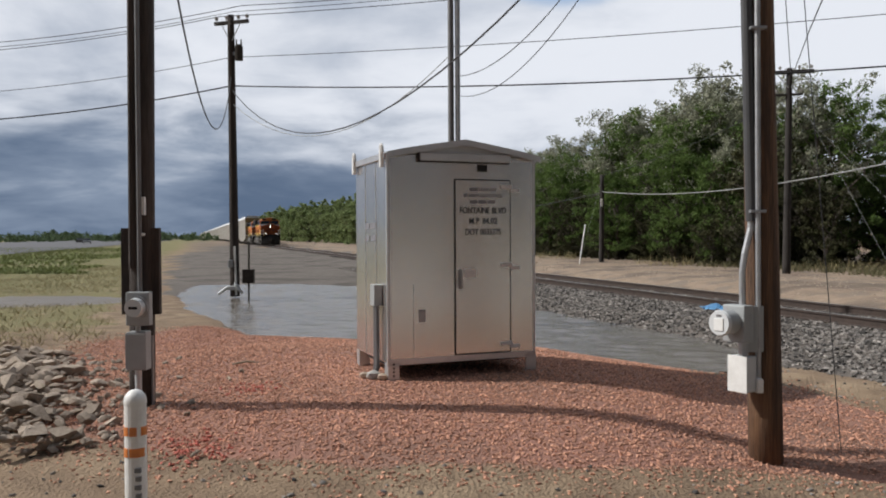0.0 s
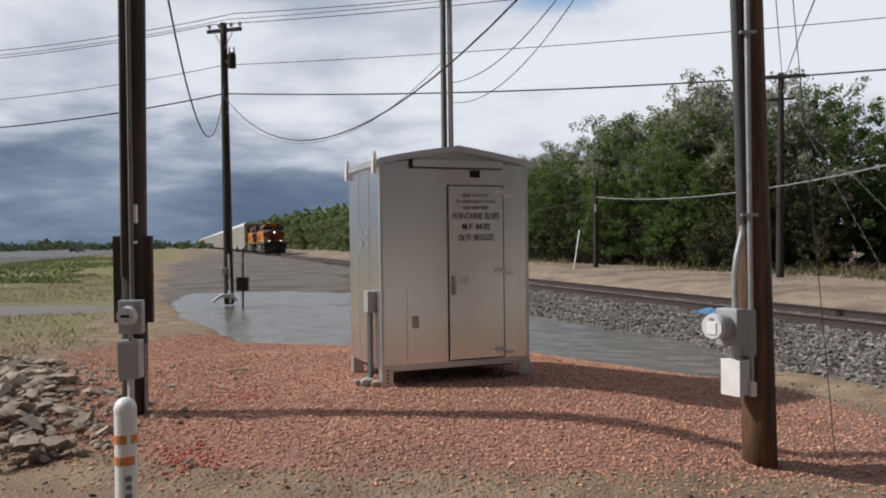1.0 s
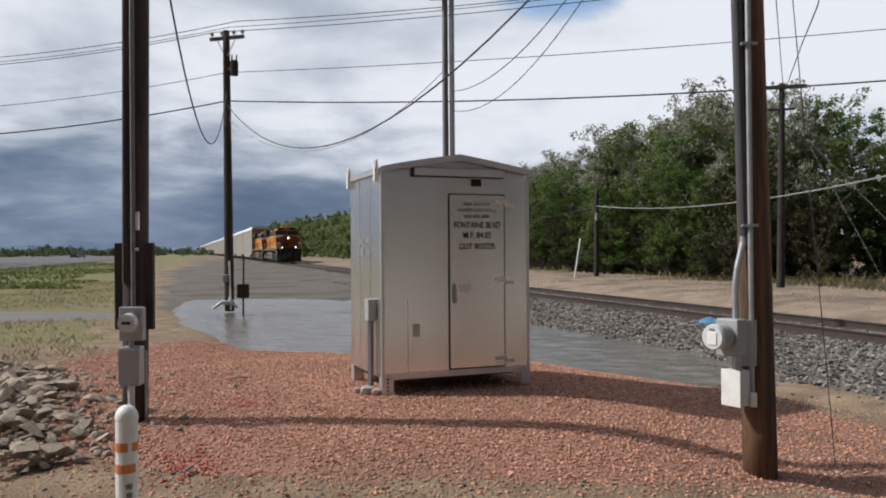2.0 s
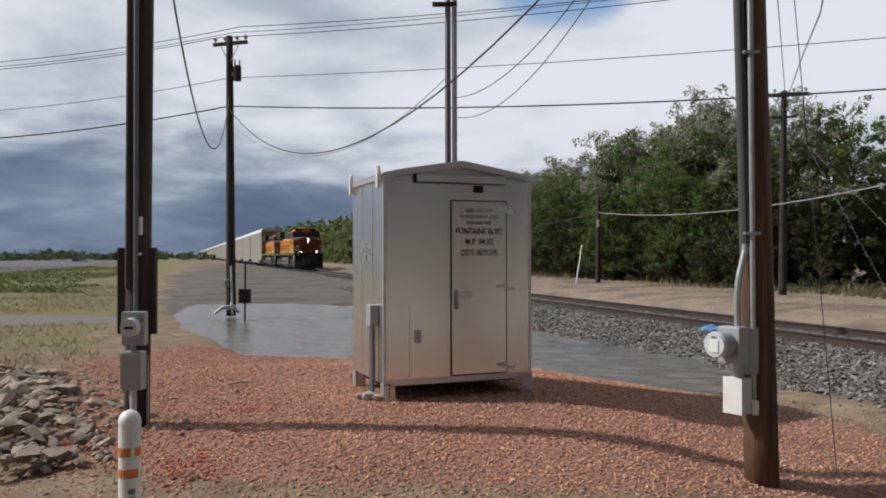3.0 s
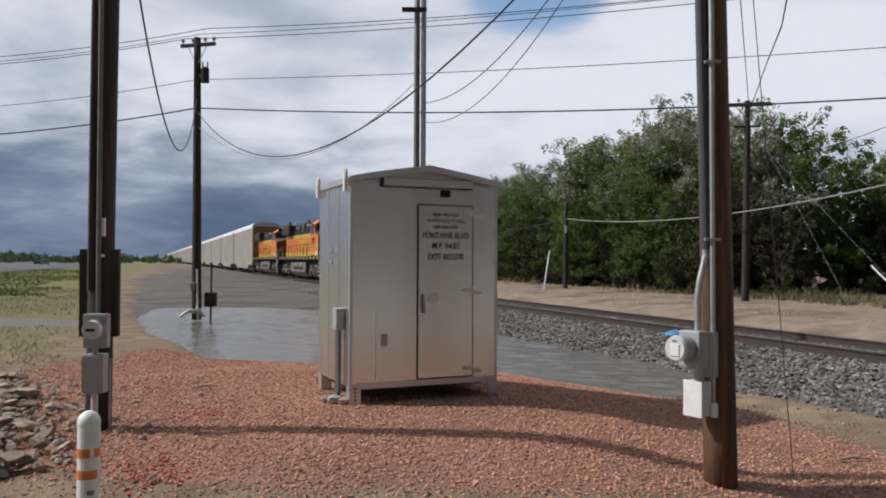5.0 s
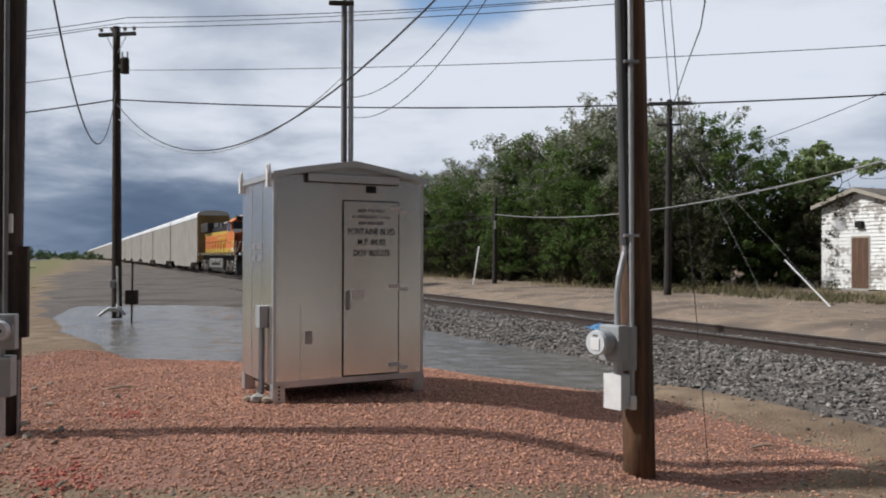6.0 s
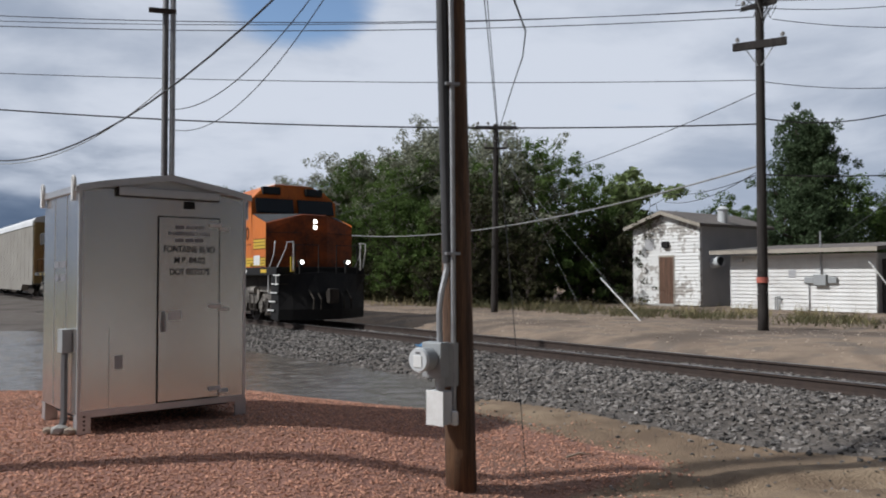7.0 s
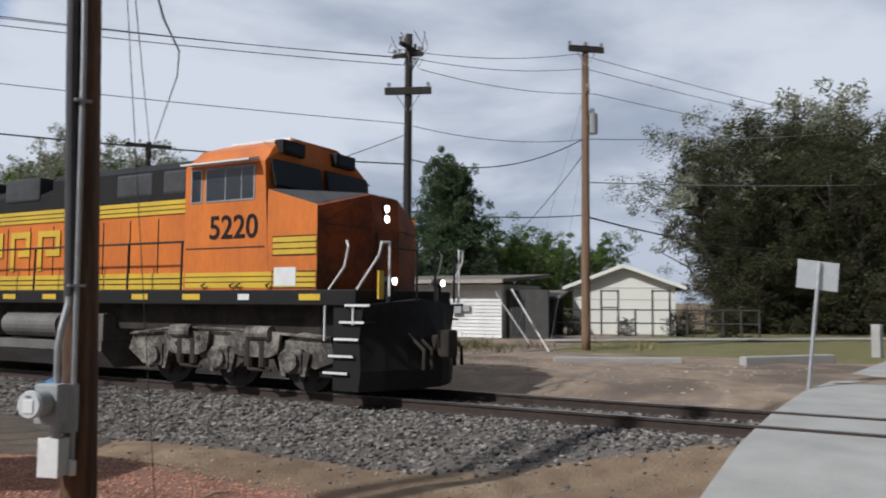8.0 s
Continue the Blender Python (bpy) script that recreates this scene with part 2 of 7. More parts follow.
M = {
    "aluminium": material("mill_aluminium", (0.83, 0.81, 0.785), 0.26, 0.91, (0.67, 0.64, 0.60), 2.2, 0.5, 0.06, 30, stretch=(1, 1, 0.12)),
    "aluminium_trim": material("aluminium_trim", (0.66, 0.66, 0.67), 0.4, 0.75, (0.5, 0.5, 0.5), 5, 0.4, 0.03),
    "gap": material("dark_gap_and_shadow", (0.03, 0.03, 0.032), 0.8, bump=0),
    "ink": material("black_lettering", (0.025, 0.025, 0.027), 0.8, bump=0, spec=0.1),
    "faint_ink": material("faded_lettering", (0.22, 0.22, 0.24), 0.7, bump=0),
    "paper": material("white_label", (0.75, 0.75, 0.73), 0.6, bump=0, amount=0.2),
    "creosote": material("creosoted_wood", (0.082, 0.061, 0.05), 0.85, 0, (0.03, 0.023, 0.02), 3, 0.9, 0.6, 24, stretch=(4, 4, 0.25)),
    "old_creosote": material("blackened_pole_wood", (0.045, 0.038, 0.034), 0.85, 0, (0.022, 0.018, 0.016), 3, 0.9, 0.6, 24, stretch=(4, 4, 0.25)),
    "brown_wood": material("weathered_pole_wood", (0.20, 0.105, 0.052), 0.8, 0, (0.06, 0.033, 0.02), 3, 0.9, 0.6, 24, stretch=(4, 4, 0.22)),
    "tan_wood": material("tan_pole_wood", (0.30, 0.19, 0.115), 0.85, 0, (0.15, 0.09, 0.055), 3, 0.8, 0.5, 24, stretch=(4, 4, 0.22)),
    "conduit": material("grey_conduit", (0.20, 0.20, 0.205), 0.5, 0.2, (0.12, 0.12, 0.125), 5, 0.5, 0.05),
    "dark_pipe": material("dark_grey_plastic_pipe", (0.055, 0.055, 0.058), 0.55, 0.0, (0.035, 0.035, 0.037), 5, 0.5, 0.05),
    "galvanised": material("galvanised_steel", (0.42, 0.43, 0.44), 0.45, 0.6, (0.3, 0.3, 0.31), 9, 0.6, 0.08),
    "meter_grey": material("grey_enamel", (0.36, 0.375, 0.38), 0.5, 0.1, (0.27, 0.28, 0.28), 7, 0.4, 0.05),
    "light_grey": material("light_grey_enamel", (0.60, 0.62, 0.63), 0.5, 0.0, (0.46, 0.47, 0.47), 7, 0.4, 0.05),
    "cable": material("black_cable", (0.035, 0.035, 0.038), 0.6, bump=0),
    "pale_cable": material("bare_cable", (0.35, 0.35, 0.34), 0.5, 0.3, bump=0),
    "porcelain": material("grey_porcelain", (0.35, 0.33, 0.31), 0.3, bump=0),
    "white_paint": material("white_plastic", (0.80, 0.80, 0.78), 0.45, 0, (0.6, 0.58, 0.55), 8, 0.5, 0.04),
    "orange_band": material("orange_reflective_band", (0.72, 0.24, 0.06), 0.35, 0, (0.45, 0.14, 0.04), 14, 0.6, 0.02),
    "concrete": material("worn_concrete", (0.42, 0.41, 0.385), 0.9, 0, (0.31, 0.30, 0.28), 1.5, 0.7, 0.25, 40),
    "asphalt": material("grey_asphalt", (0.115, 0.115, 0.12), 0.9, 0, (0.08, 0.08, 0.085), 0.6, 0.7, 0.2),
    "rail_side": material("rusty_rail", (0.07, 0.048, 0.038), 0.85, 0.1, (0.035, 0.025, 0.021), 8, 0.7, 0.2),
    "rail_head": material("polished_rail_head", (0.32, 0.31, 0.30), 0.35, 0.8, (0.2, 0.19, 0.18), 4, 0.4, 0.02),
    "tie": material("creosoted_tie", (0.085, 0.068, 0.055), 0.9, 0, (0.04, 0.032, 0.028), 4, 0.8, 0.5, 30, spread=0.3),
    "red_stone": material("red_granite_chip", (0.55, 0.30, 0.20), 0.88, 0, (0.38, 0.185, 0.12), 9, 0.6, 0.3, spread=0.42, island=True),
    "ballast_stone": material("grey_ballast_stone", (0.225, 0.205, 0.185), 0.85, 0, (0.085, 0.076, 0.068), 9, 0.6, 0.3, spread=0.9, island=True),
    "rock": material("tan_quarry_rock", (0.46, 0.375, 0.295), 0.9, 0, (0.27, 0.215, 0.165), 5, 0.7, 0.6, 22, spread=0.3),
    "loco_orange": material("orange_locomotive_paint", (0.72, 0.205, 0.03), 0.45, 0, (0.44, 0.12, 0.03), 1.6, 0.6, 0.08, 14, stretch=(1, 1, 0.4), spec=0.35),
    # darker than the side orange: the front's shade is in the colour, with soot
    "shaded_nose_orange": material("shaded_sooty_nose_paint", (0.36, 0.075, 0.012), 0.55, 0, (0.085, 0.028, 0.014), 1.3, 0.8, 0.08, 9, spec=0.25),
    "dull_grey": material("dull_grey_paint", (0.075, 0.077, 0.08), 0.75, 0, (0.04, 0.04, 0.042), 1.4, 0.7, 0.05, 12, spec=0.3),
    "loco_yellow": material("yellow_locomotive_paint", (0.72, 0.48, 0.04), 0.42, 0, (0.50, 0.33, 0.04), 1.5, 0.5, 0.05, 20),
    "loco_black": material("black_locomotive_paint", (0.012, 0.012, 0.013), 0.6, 0, (0.025, 0.023, 0.021), 2, 0.6, 0.05, 20, spec=0.2),
    "grime": material("grimy_undergear", (0.022, 0.019, 0.017), 0.85, 0.0, (0.06, 0.05, 0.042), 3, 0.8, 0.2, 18, spec=0.2),
    "truck_silver": material("dusty_silver_truck_frame", (0.33, 0.30, 0.255), 0.75, 0.0, (0.045, 0.038, 0.032), 2.6, 1.0, 0.2, 16),
    "tank_grey": material("grey_fuel_tank", (0.20, 0.19, 0.175), 0.65, 0.1, (0.10, 0.09, 0.08), 2, 0.7, 0.1, 16),
    "glass": material("dark_cab_glass", (0.03, 0.035, 0.04), 0.08, 0, bump=0, amount=0),
    "lit_lamp": material("lit_headlight", (1.0, 0.93, 0.8), 0.3, bump=0, amount=0, emit=5.0),
    "rack_side": material("pale_steel_rack_panels", (0.37, 0.345, 0.305), 0.6, 0.2, (0.26, 0.235, 0.20), 0.5, 0.7, 0.05, 12),
    "rack_roof": material("white_rack_roof", (0.86, 0.86, 0.85), 0.35, 0.0, (0.62, 0.61, 0.6), 0.5, 0.5, 0.03, 12),
    "rack_yellow": material("tan_yellow_rack_end", (0.42, 0.30, 0.12), 0.6, 0.1, (0.28, 0.2, 0.09), 1.0, 0.7, 0.05, 12),
    "steel_wheel": material("steel_wheel", (0.045, 0.036, 0.03), 0.7, 0.2, (0.025, 0.02, 0.018), 6, 0.6, 0.1),
    "siding": material("white_lap_siding", (0.78, 0.78, 0.76), 0.7, 0, (0.55, 0.53, 0.50), 1.6, 0.45, 0.15, 14, spread=0.05),
    # grey patches paint in dappled tree shade along with peeling
    "dappled_peeling": material("shade_dappled_flaking_boards", (0.76, 0.76, 0.74), 0.75, 0, (0.36, 0.335, 0.305), 0.9, 0.0, 0.3, 30, spread=0.05),
    "wall_grey": material("pale_block_wall", (0.46, 0.46, 0.47), 0.8, 0, (0.36, 0.36, 0.37), 1.5, 0.5, 0.15, 14),
    "brown_door": material("weathered_brown_boards", (0.17, 0.09, 0.055), 0.8, 0, (0.08, 0.045, 0.03), 3, 0.8, 0.3, 20, stretch=(5, 5, 0.5), spread=0.15),
    "roofing": material("grey_brown_roofing", (0.20, 0.175, 0.155), 0.9, 0, (0.12, 0.105, 0.095), 2, 0.7, 0.3, 20),
    "weed": material("dark_green_weeds", (0.10, 0.105, 0.045), 0.85, 0, (0.17, 0.14, 0.075), 2, 0.7, 0, 8, spread=0.4, island=True, thin=0.2),
    "trim_tan": material("tan_roof_trim", (0.40, 0.36, 0.30), 0.8, 0, (0.28, 0.25, 0.21), 3, 0.6, 0.1),
    "cream": material("cream_siding", (0.80, 0.79, 0.72), 0.75, 0, (0.70, 0.69, 0.62), 1, 0.4, 0.05, 10),
    "bark": material("grey_brown_bark", (0.13, 0.105, 0.085), 0.95, 0, (0.06, 0.05, 0.042), 3, 0.8, 0.6, 18, stretch=(2, 2, 0.4)),
    "leaf": material("green_leaves", (0.155, 0.225, 0.065), 0.8, 0, (0.065, 0.105, 0.03), 0.5, 0.8, 0, 3, spread=0.45, island=True, spec=0.12, thin=0.32),
    "leaf_dark": material("dark_conifer_leaves", (0.12, 0.165, 0.085), 0.8, 0, (0.06, 0.09, 0.045), 0.5, 0.8, 0, 3, spread=0.45, island=True, spec=0.12, thin=0.32),
    # distance haze is put into this paler green
    "leaf_far": material("haze_paled_green_leaves", (0.30, 0.36, 0.17), 0.8, 0, (0.17, 0.22, 0.09), 0.5, 0.8, 0, 3, spread=0.35, island=True, spec=0.12, thin=0.32),
    "leaf_grey": material("silvery_sparse_leaves", (0.42, 0.42, 0.34), 0.65, 0, (0.17, 0.185, 0.11), 0.5, 0.8, 0, 3, spread=0.45, island=True, spec=0.12, thin=0.32),
    "leaf_olive": material("olive_sparse_leaves", (0.085, 0.09, 0.041), 0.8, 0, (0.04, 0.039, 0.024), 0.5, 0.8, 0, 3, spread=0.45, island=True, spec=0.12, thin=0.2),
    "dry_grass": material("dry_yellow_grass", (0.34, 0.285, 0.15), 0.8, 0, (0.24, 0.20, 0.09), 2, 0.6, 0, 8, spread=0.35, island=True),
    "green_grass": material("green_grass", (0.20, 0.24, 0.065), 0.8, 0, (0.135, 0.165, 0.045), 2, 0.6, 0, 8, spread=0.35, island=True),
    "blue_plastic": material("blue_plastic_sheet", (0.10, 0.33, 0.62), 0.4, 0, (0.2, 0.42, 0.66), 6, 0.6, 0.1),
    "twig": material("pale_dead_twig", (0.40, 0.33, 0.25), 0.9, 0, (0.25, 0.2, 0.15), 8, 0.6, 0.2),
    "fence": material("dark_fence", (0.045, 0.043, 0.04), 0.9, 0, (0.08, 0.075, 0.07), 3, 0.6, 0.1),
    "red_brick": material("dark_red_brick", (0.13, 0.06, 0.05), 0.9, 0, (0.08, 0.04, 0.035), 3, 0.6, 0.3),
    "red_mark": material("red_survey_paint", (0.52, 0.12, 0.085), 0.8, 0, (0.42, 0.14, 0.10), 20, 0.8, 0.2),
}

weathered("dappled_peeling")


def water_material(name, colour, rough):
    mt = bpy.data.materials.new(name)
    mt.use_nodes = True
    N, L = mt.node_tree.nodes, mt.node_tree.links
    b = N["Principled BSDF"]
    b.inputs["Base Color"].default_value = colour
    b.inputs["Roughness"].default_value, b.inputs["IOR"].default_value = rough, 1.33
    co, n, n2 = N.new("ShaderNodeTexCoord"), N.new("ShaderNodeTexNoise"), N.new("ShaderNodeTexNoise")
    mp = N.new("ShaderNodeMapping")
    mp.inputs[2].default_value, mp.inputs[3].default_value = (0, 0, radians(20)), (0.55, 1.6, 1)
    L.new(co.outputs["Object"], mp.inputs[0])
    for k, s in ((n, 4.0), (n2, 13.0)):
        k.inputs["Scale"].default_value, k.inputs["Detail"].default_value = s, 4
        L.new(mp.outputs[0], k.inputs[0])
    ad = N.new("ShaderNodeMath")
    L.new(n.outputs[0], ad.inputs[0])
    L.new(n2.outputs[0], ad.inputs[1])
    bp = N.new("ShaderNodeBump")
    bp.inputs["Strength"].default_value, bp.inputs["Distance"].default_value = 0.28, 0.05
    L.new(ad.outputs[0], bp.inputs["Height"])
    L.new(bp.outputs[0], b.inputs["Normal"])
    return mt


def ground_material():
    """Dirt, with red gravel, grass and grey cinders where the sheet's cover attribute has them."""
    mt = bpy.data.materials.new("ground")
    mt.use_nodes = True
    N, L = mt.node_tree.nodes, mt.node_tree.links
    b = N["Principled BSDF"]
    b.inputs["Roughness"].default_value, b.inputs["Specular IOR Level"].default_value = 0.92, 0.25
    co = N.new("ShaderNodeTexCoord")

    def tex(scale, detail=5, kind="ShaderNodeTexNoise"):
        n = N.new(kind)
        n.inputs["Scale"].default_value = scale
        if "Detail" in n.inputs:
            n.inputs["Detail"].default_value = detail
        L.new(co.outputs["Object"], n.inputs["Vector"])
        return n

    def mix(f, a, c):
        n = N.new("ShaderNodeMix")
        n.data_type = "RGBA"
        L.new(f, n.inputs[0])
        for i, v in ((6, a), (7, c)):
            if isinstance(v, tuple):
                n.inputs[i].default_value = (*v, 1)
            else:
                L.new(v, n.inputs[i])
        return n.outputs[2]

    def edge(v, a, c):
        n = N.new("ShaderNodeMapRange")
        L.new(v, n.inputs[0])
        n.inputs[1].default_value, n.inputs[2].default_value = a, c
        return n.outputs[0]

    big, mid, fine = tex(0.35), tex(2.6, 6), tex(26, 4)
    pebble = tex(30, kind="ShaderNodeTexVoronoi")
    at = N.new("ShaderNodeAttribute")
    at.attribute_name = "cover"
    sep = N.new("ShaderNodeSeparateColor")
    L.new(at.outputs["Color"], sep.inputs[0])

    def rough_edge(v, amount=0.5):
        a = N.new("ShaderNodeMath")
        a.operation = "MULTIPLY_ADD"
        L.new(mid.outputs[0], a.inputs[0])
        a.inputs[1].default_value = amount
        L.new(v, a.inputs[2])
        return edge(a.outputs[0], 0.5 + amount * 0.35, 0.5 + amount * 0.65)

    f1, f2 = edge(mid.outputs[0], 0.35, 0.65), edge(fine.outputs[0], 0.3, 0.7)
    dirt = mix(f1, mix(edge(big.outputs[0], 0.4, 0.6), (0.26, 0.185, 0.12), (0.32, 0.24, 0.158)), (0.19, 0.133, 0.088))
    dirt = mix(edge(pebble.outputs["Distance"], 0.02, 0.22), (0.165, 0.122, 0.085), dirt)
    red = mix(pebble.outputs["Color"], (0.23, 0.115, 0.085), (0.33, 0.175, 0.13))
    red = mix(edge(pebble.outputs["Distance"], 0.05, 0.35), (0.18, 0.09, 0.07), red)
    red = mix(edge(big.outputs[0], 0.46, 0.62), red, mix(f1, (0.19, 0.115, 0.085), (0.27, 0.16, 0.12)))
    grass = mix(f1, (0.185, 0.185, 0.07), (0.28, 0.235, 0.125))
    grass = mix(f2, grass, (0.14, 0.13, 0.055))
    cinder = mix(f1, (0.15, 0.132, 0.115), (0.225, 0.195, 0.168))
    cinder = mix(f2, cinder, (0.11, 0.097, 0.086))
    cinder = mix(edge(big.outputs[0], 0.50, 0.62), cinder, (0.095, 0.082, 0.07))
    sand = mix(f1, (0.35, 0.268, 0.196), (0.265, 0.198, 0.145))
    sand = mix(edge(tex(1.1, 7).outputs[0], 0.50, 0.60), sand, (0.235, 0.19, 0.15))
    sand = mix(edge(big.outputs[0], 0.50, 0.62), sand, (0.165, 0.128, 0.10))
    c = mix(rough_edge(at.outputs["Alpha"], 0.4), dirt, sand)
    c = mix(rough_edge(sep.outputs[2], 0.3), c, cinder)
    c = mix(rough_edge(sep.outputs[1], 0.7), c, grass)
    c = mix(rough_edge(sep.outputs[0], 0.5), c, red)
    L.new(c, b.inputs["Base Color"])
    bp = N.new("ShaderNodeBump")
    bp.inputs["Strength"].default_value, bp.inputs["Distance"].default_value = 0.6, 0.03
    ad = N.new("ShaderNodeMath")
    L.new(fine.outputs[0], ad.inputs[0])
    L.new(pebble.outputs["Distance"], ad.inputs[1])
    L.new(ad.outputs[0], bp.inputs["Height"])
    L.new(bp.outputs[0], b.inputs["Normal"])
    return mt


# ---- mesh helpers ----
def part(name, bm, mat, parent=None, label="", smooth=False):
    me = bpy.data.meshes.new(name)
    bmesh.ops.recalc_face_normals(bm, faces=bm.faces)
    bm.to_mesh(me)
    bm.free()
    me.materials.append(M[mat] if isinstance(mat, str) else mat)
    if smooth:
        me.shade_smooth()
    ob = new(name, me)
    if parent:
        ob.parent = parent
    return tagged(ob, label)


def thing(name, m, label, category, group="", kind=""):
    ob = new(name)
    ob.matrix_basis = m
    return tagged(ob, label, category, group, kind)


def box(bm, x0, x1, y0, y1, z0, z1, bevel=0.0, m=None):
    t = Matrix.Translation(((x0 + x1) / 2, (y0 + y1) / 2, (z0 + z1) / 2)) @ Matrix.Diagonal((x1 - x0, y1 - y0, z1 - z0, 1))
    r = bmesh.ops.create_cube(bm, size=1, matrix=(m @ t) if m else t)
    if bevel:
        es = list({e for v in r["verts"] for e in v.link_edges})
        bmesh.ops.bevel(bm, geom=es, offset=bevel, segments=2, affect="EDGES", profile=0.6)
    return bm


def cyl(bm, a, b, r0, r1=None, n=12):
    a, b = Vector(a), Vector(b)
    q = (b - a).to_track_quat("Z", "Y").to_matrix().to_4x4()
    bmesh.ops.create_cone(bm, cap_ends=True, segments=n, radius1=r0, radius2=r0 if r1 is None else r1, depth=(b - a).length,
                          matrix=Matrix.Translation((a + b) / 2) @ q)
    return bm


def prism(bm, outline, axis, lo, hi):
    """A closed outline of (u, v) pairs, drawn out along an axis: 0: x with (y, z); 1: y with (x, z); 2: z with (x, y)."""
    def place(u, v, w):
        return {0: (w, u, v), 1: (u, w, v), 2: (u, v, w)}[axis]
    a = [bm.verts.new(place(u, v, lo)) for u, v in outline]
    b = [bm.verts.new(place(u, v, hi)) for u, v in outline]
    n = len(outline)
    bm.faces.new(a[::-1])
    bm.faces.new(b)
    for i in range(n):
        bm.faces.new((a[i], a[(i + 1) % n], b[(i + 1) % n], b[i]))
    return bm


def tube(bm, pts, r, n=8):
    """A round tube along points, its radius r or r[i]."""
    pts = [Vector(p) for p in pts]
    rr = r if isinstance(r, (list, tuple)) else [r] * len(pts)
    rings = []
    for i, p in enumerate(pts):
        t = (pts[min(i + 1, len(pts) - 1)] - pts[max(i - 1, 0)]).normalized()
        side = t.cross(Vector((0.31, 0.95, 0.05)))
        if side.length < 0.1:
            side = t.cross(Vector((1, 0, 0)))
        side.normalize()
        up = side.cross(t)
        rings.append([bm.verts.new(p + rr[i] * (math.cos(2 * math.pi * k / n) * side + math.sin(2 * math.pi * k / n) * up)) for k in range(n)])
    for a, b in zip(rings, rings[1:]):
        for k in range(n):
            bm.faces.new((a[k], a[(k + 1) % n], b[(k + 1) % n], b[k]))
    bm.faces.new(rings[0][::-1])
    bm.faces.new(rings[-1])
    return bm


def letters(text, size, m, mat, parent, depth=0.002, label=""):
    cu = bpy.data.curves.new("lettering", "FONT")
    cu.body, cu.size, cu.extrude, cu.align_x, cu.align_y = text, size, depth, "CENTER", "CENTER"
    cu.offset = size * 0.012
    tmp = new("tmp", cu)
    me = bpy.data.meshes.new_from_object(tmp.evaluated_get(bpy.context.evaluated_depsgraph_get()))
    bpy.data.objects.remove(tmp)
    me.materials.clear()
    me.materials.append(M[mat])
    ob = new("lettering", me)
    ob.parent, ob.matrix_basis = parent, m
    return tagged(ob, label)


B = bmesh.new
# along the track (away from the crossing) and across it (away from the camera)
ALONG, ACROSS = Vector((-0.3240, 0.9461)), Vector((0.9461, 0.3240))
TRACK_P, RAIL_Z = 11.78, 0.15


def on_track(s, p, z=0.0):
    v = ALONG * s + ACROSS * p
    return Vector((v.x, v.y, z))


TRACK_TURN = math.degrees(math.atan2(-ALONG.y, -ALONG.x))  # heading towards the crossing

# ---- ground ----
POND = [(-3.47, 14.4), (-2.5, 14.1), (-0.5, 13.6), (1.48, 13.0), (2.6, 11.4), (3.6, 10.4), (4.2, 10.6), (4.5, 13.2), (3.4, 15.4), (1.9, 18.5),
        (0.2, 22.5), (-3.6, 27.9), (-6.7, 29.7), (-9.4, 29.2), (-8.5, 24.8), (-6.5, 19.8), (-4.8, 17.0)]
GRAVEL = [(-6.2, 12.6), (-5.0, 15.2), (-3.3, 14.9), (1.4, 13.3), (2.6, 11.8), (3.4, 9.7), (4.3, 8.2), (5.1, 6.7), (4.4, 6.1), (2.6, 5.65),
          (1.0, 5.25), (-0.5, 5.05), (-2.0, 5.3), (-3.4, 5.9), (-4.6, 8.4), (-5.6, 10.6)]
WATER_Z = -0.25


def inside_by(poly, x, y):
    """Signed distance to an outline, positive inside, for arrays."""
    best = np.full(x.shape, 1e9)
    odd = np.zeros(x.shape, bool)
    for (ax, ay), (bx, by) in zip(poly, poly[1:] + poly[:1]):
        ex, ey = bx - ax, by - ay
        t = np.clip(((x - ax) * ex + (y - ay) * ey) / (ex * ex + ey * ey), 0, 1)
        best = np.minimum(best, np.hypot(x - ax - t * ex, y - ay - t * ey))
        cross = (ay > y) != (by > y)
        odd ^= cross & (x < ax + (y - ay) / (by - ay if by != ay else 1e-9) * ex)
    return np.where(odd, best, -best)


def smooth(v, a, b):
    t = np.clip((v - a) / (b - a), 0, 1)
    return t * t * (3 - 2 * t)


def wobble(x, y):
    return (np.sin(1.7 * x + 0.6 * y) + np.sin(0.9 * y - 1.3 * x + 1.0) + 0.6 * np.sin(3.7 * x - 2.9 * y + 2) + 0.5 * np.sin(5.3 * y + 4.1 * x)) / 3


def toe_shift(s):
    """How much narrower the ballast's foot grows towards the street."""
    return 0.055 * np.clip(8.0 - s, 0, 7) ** 2


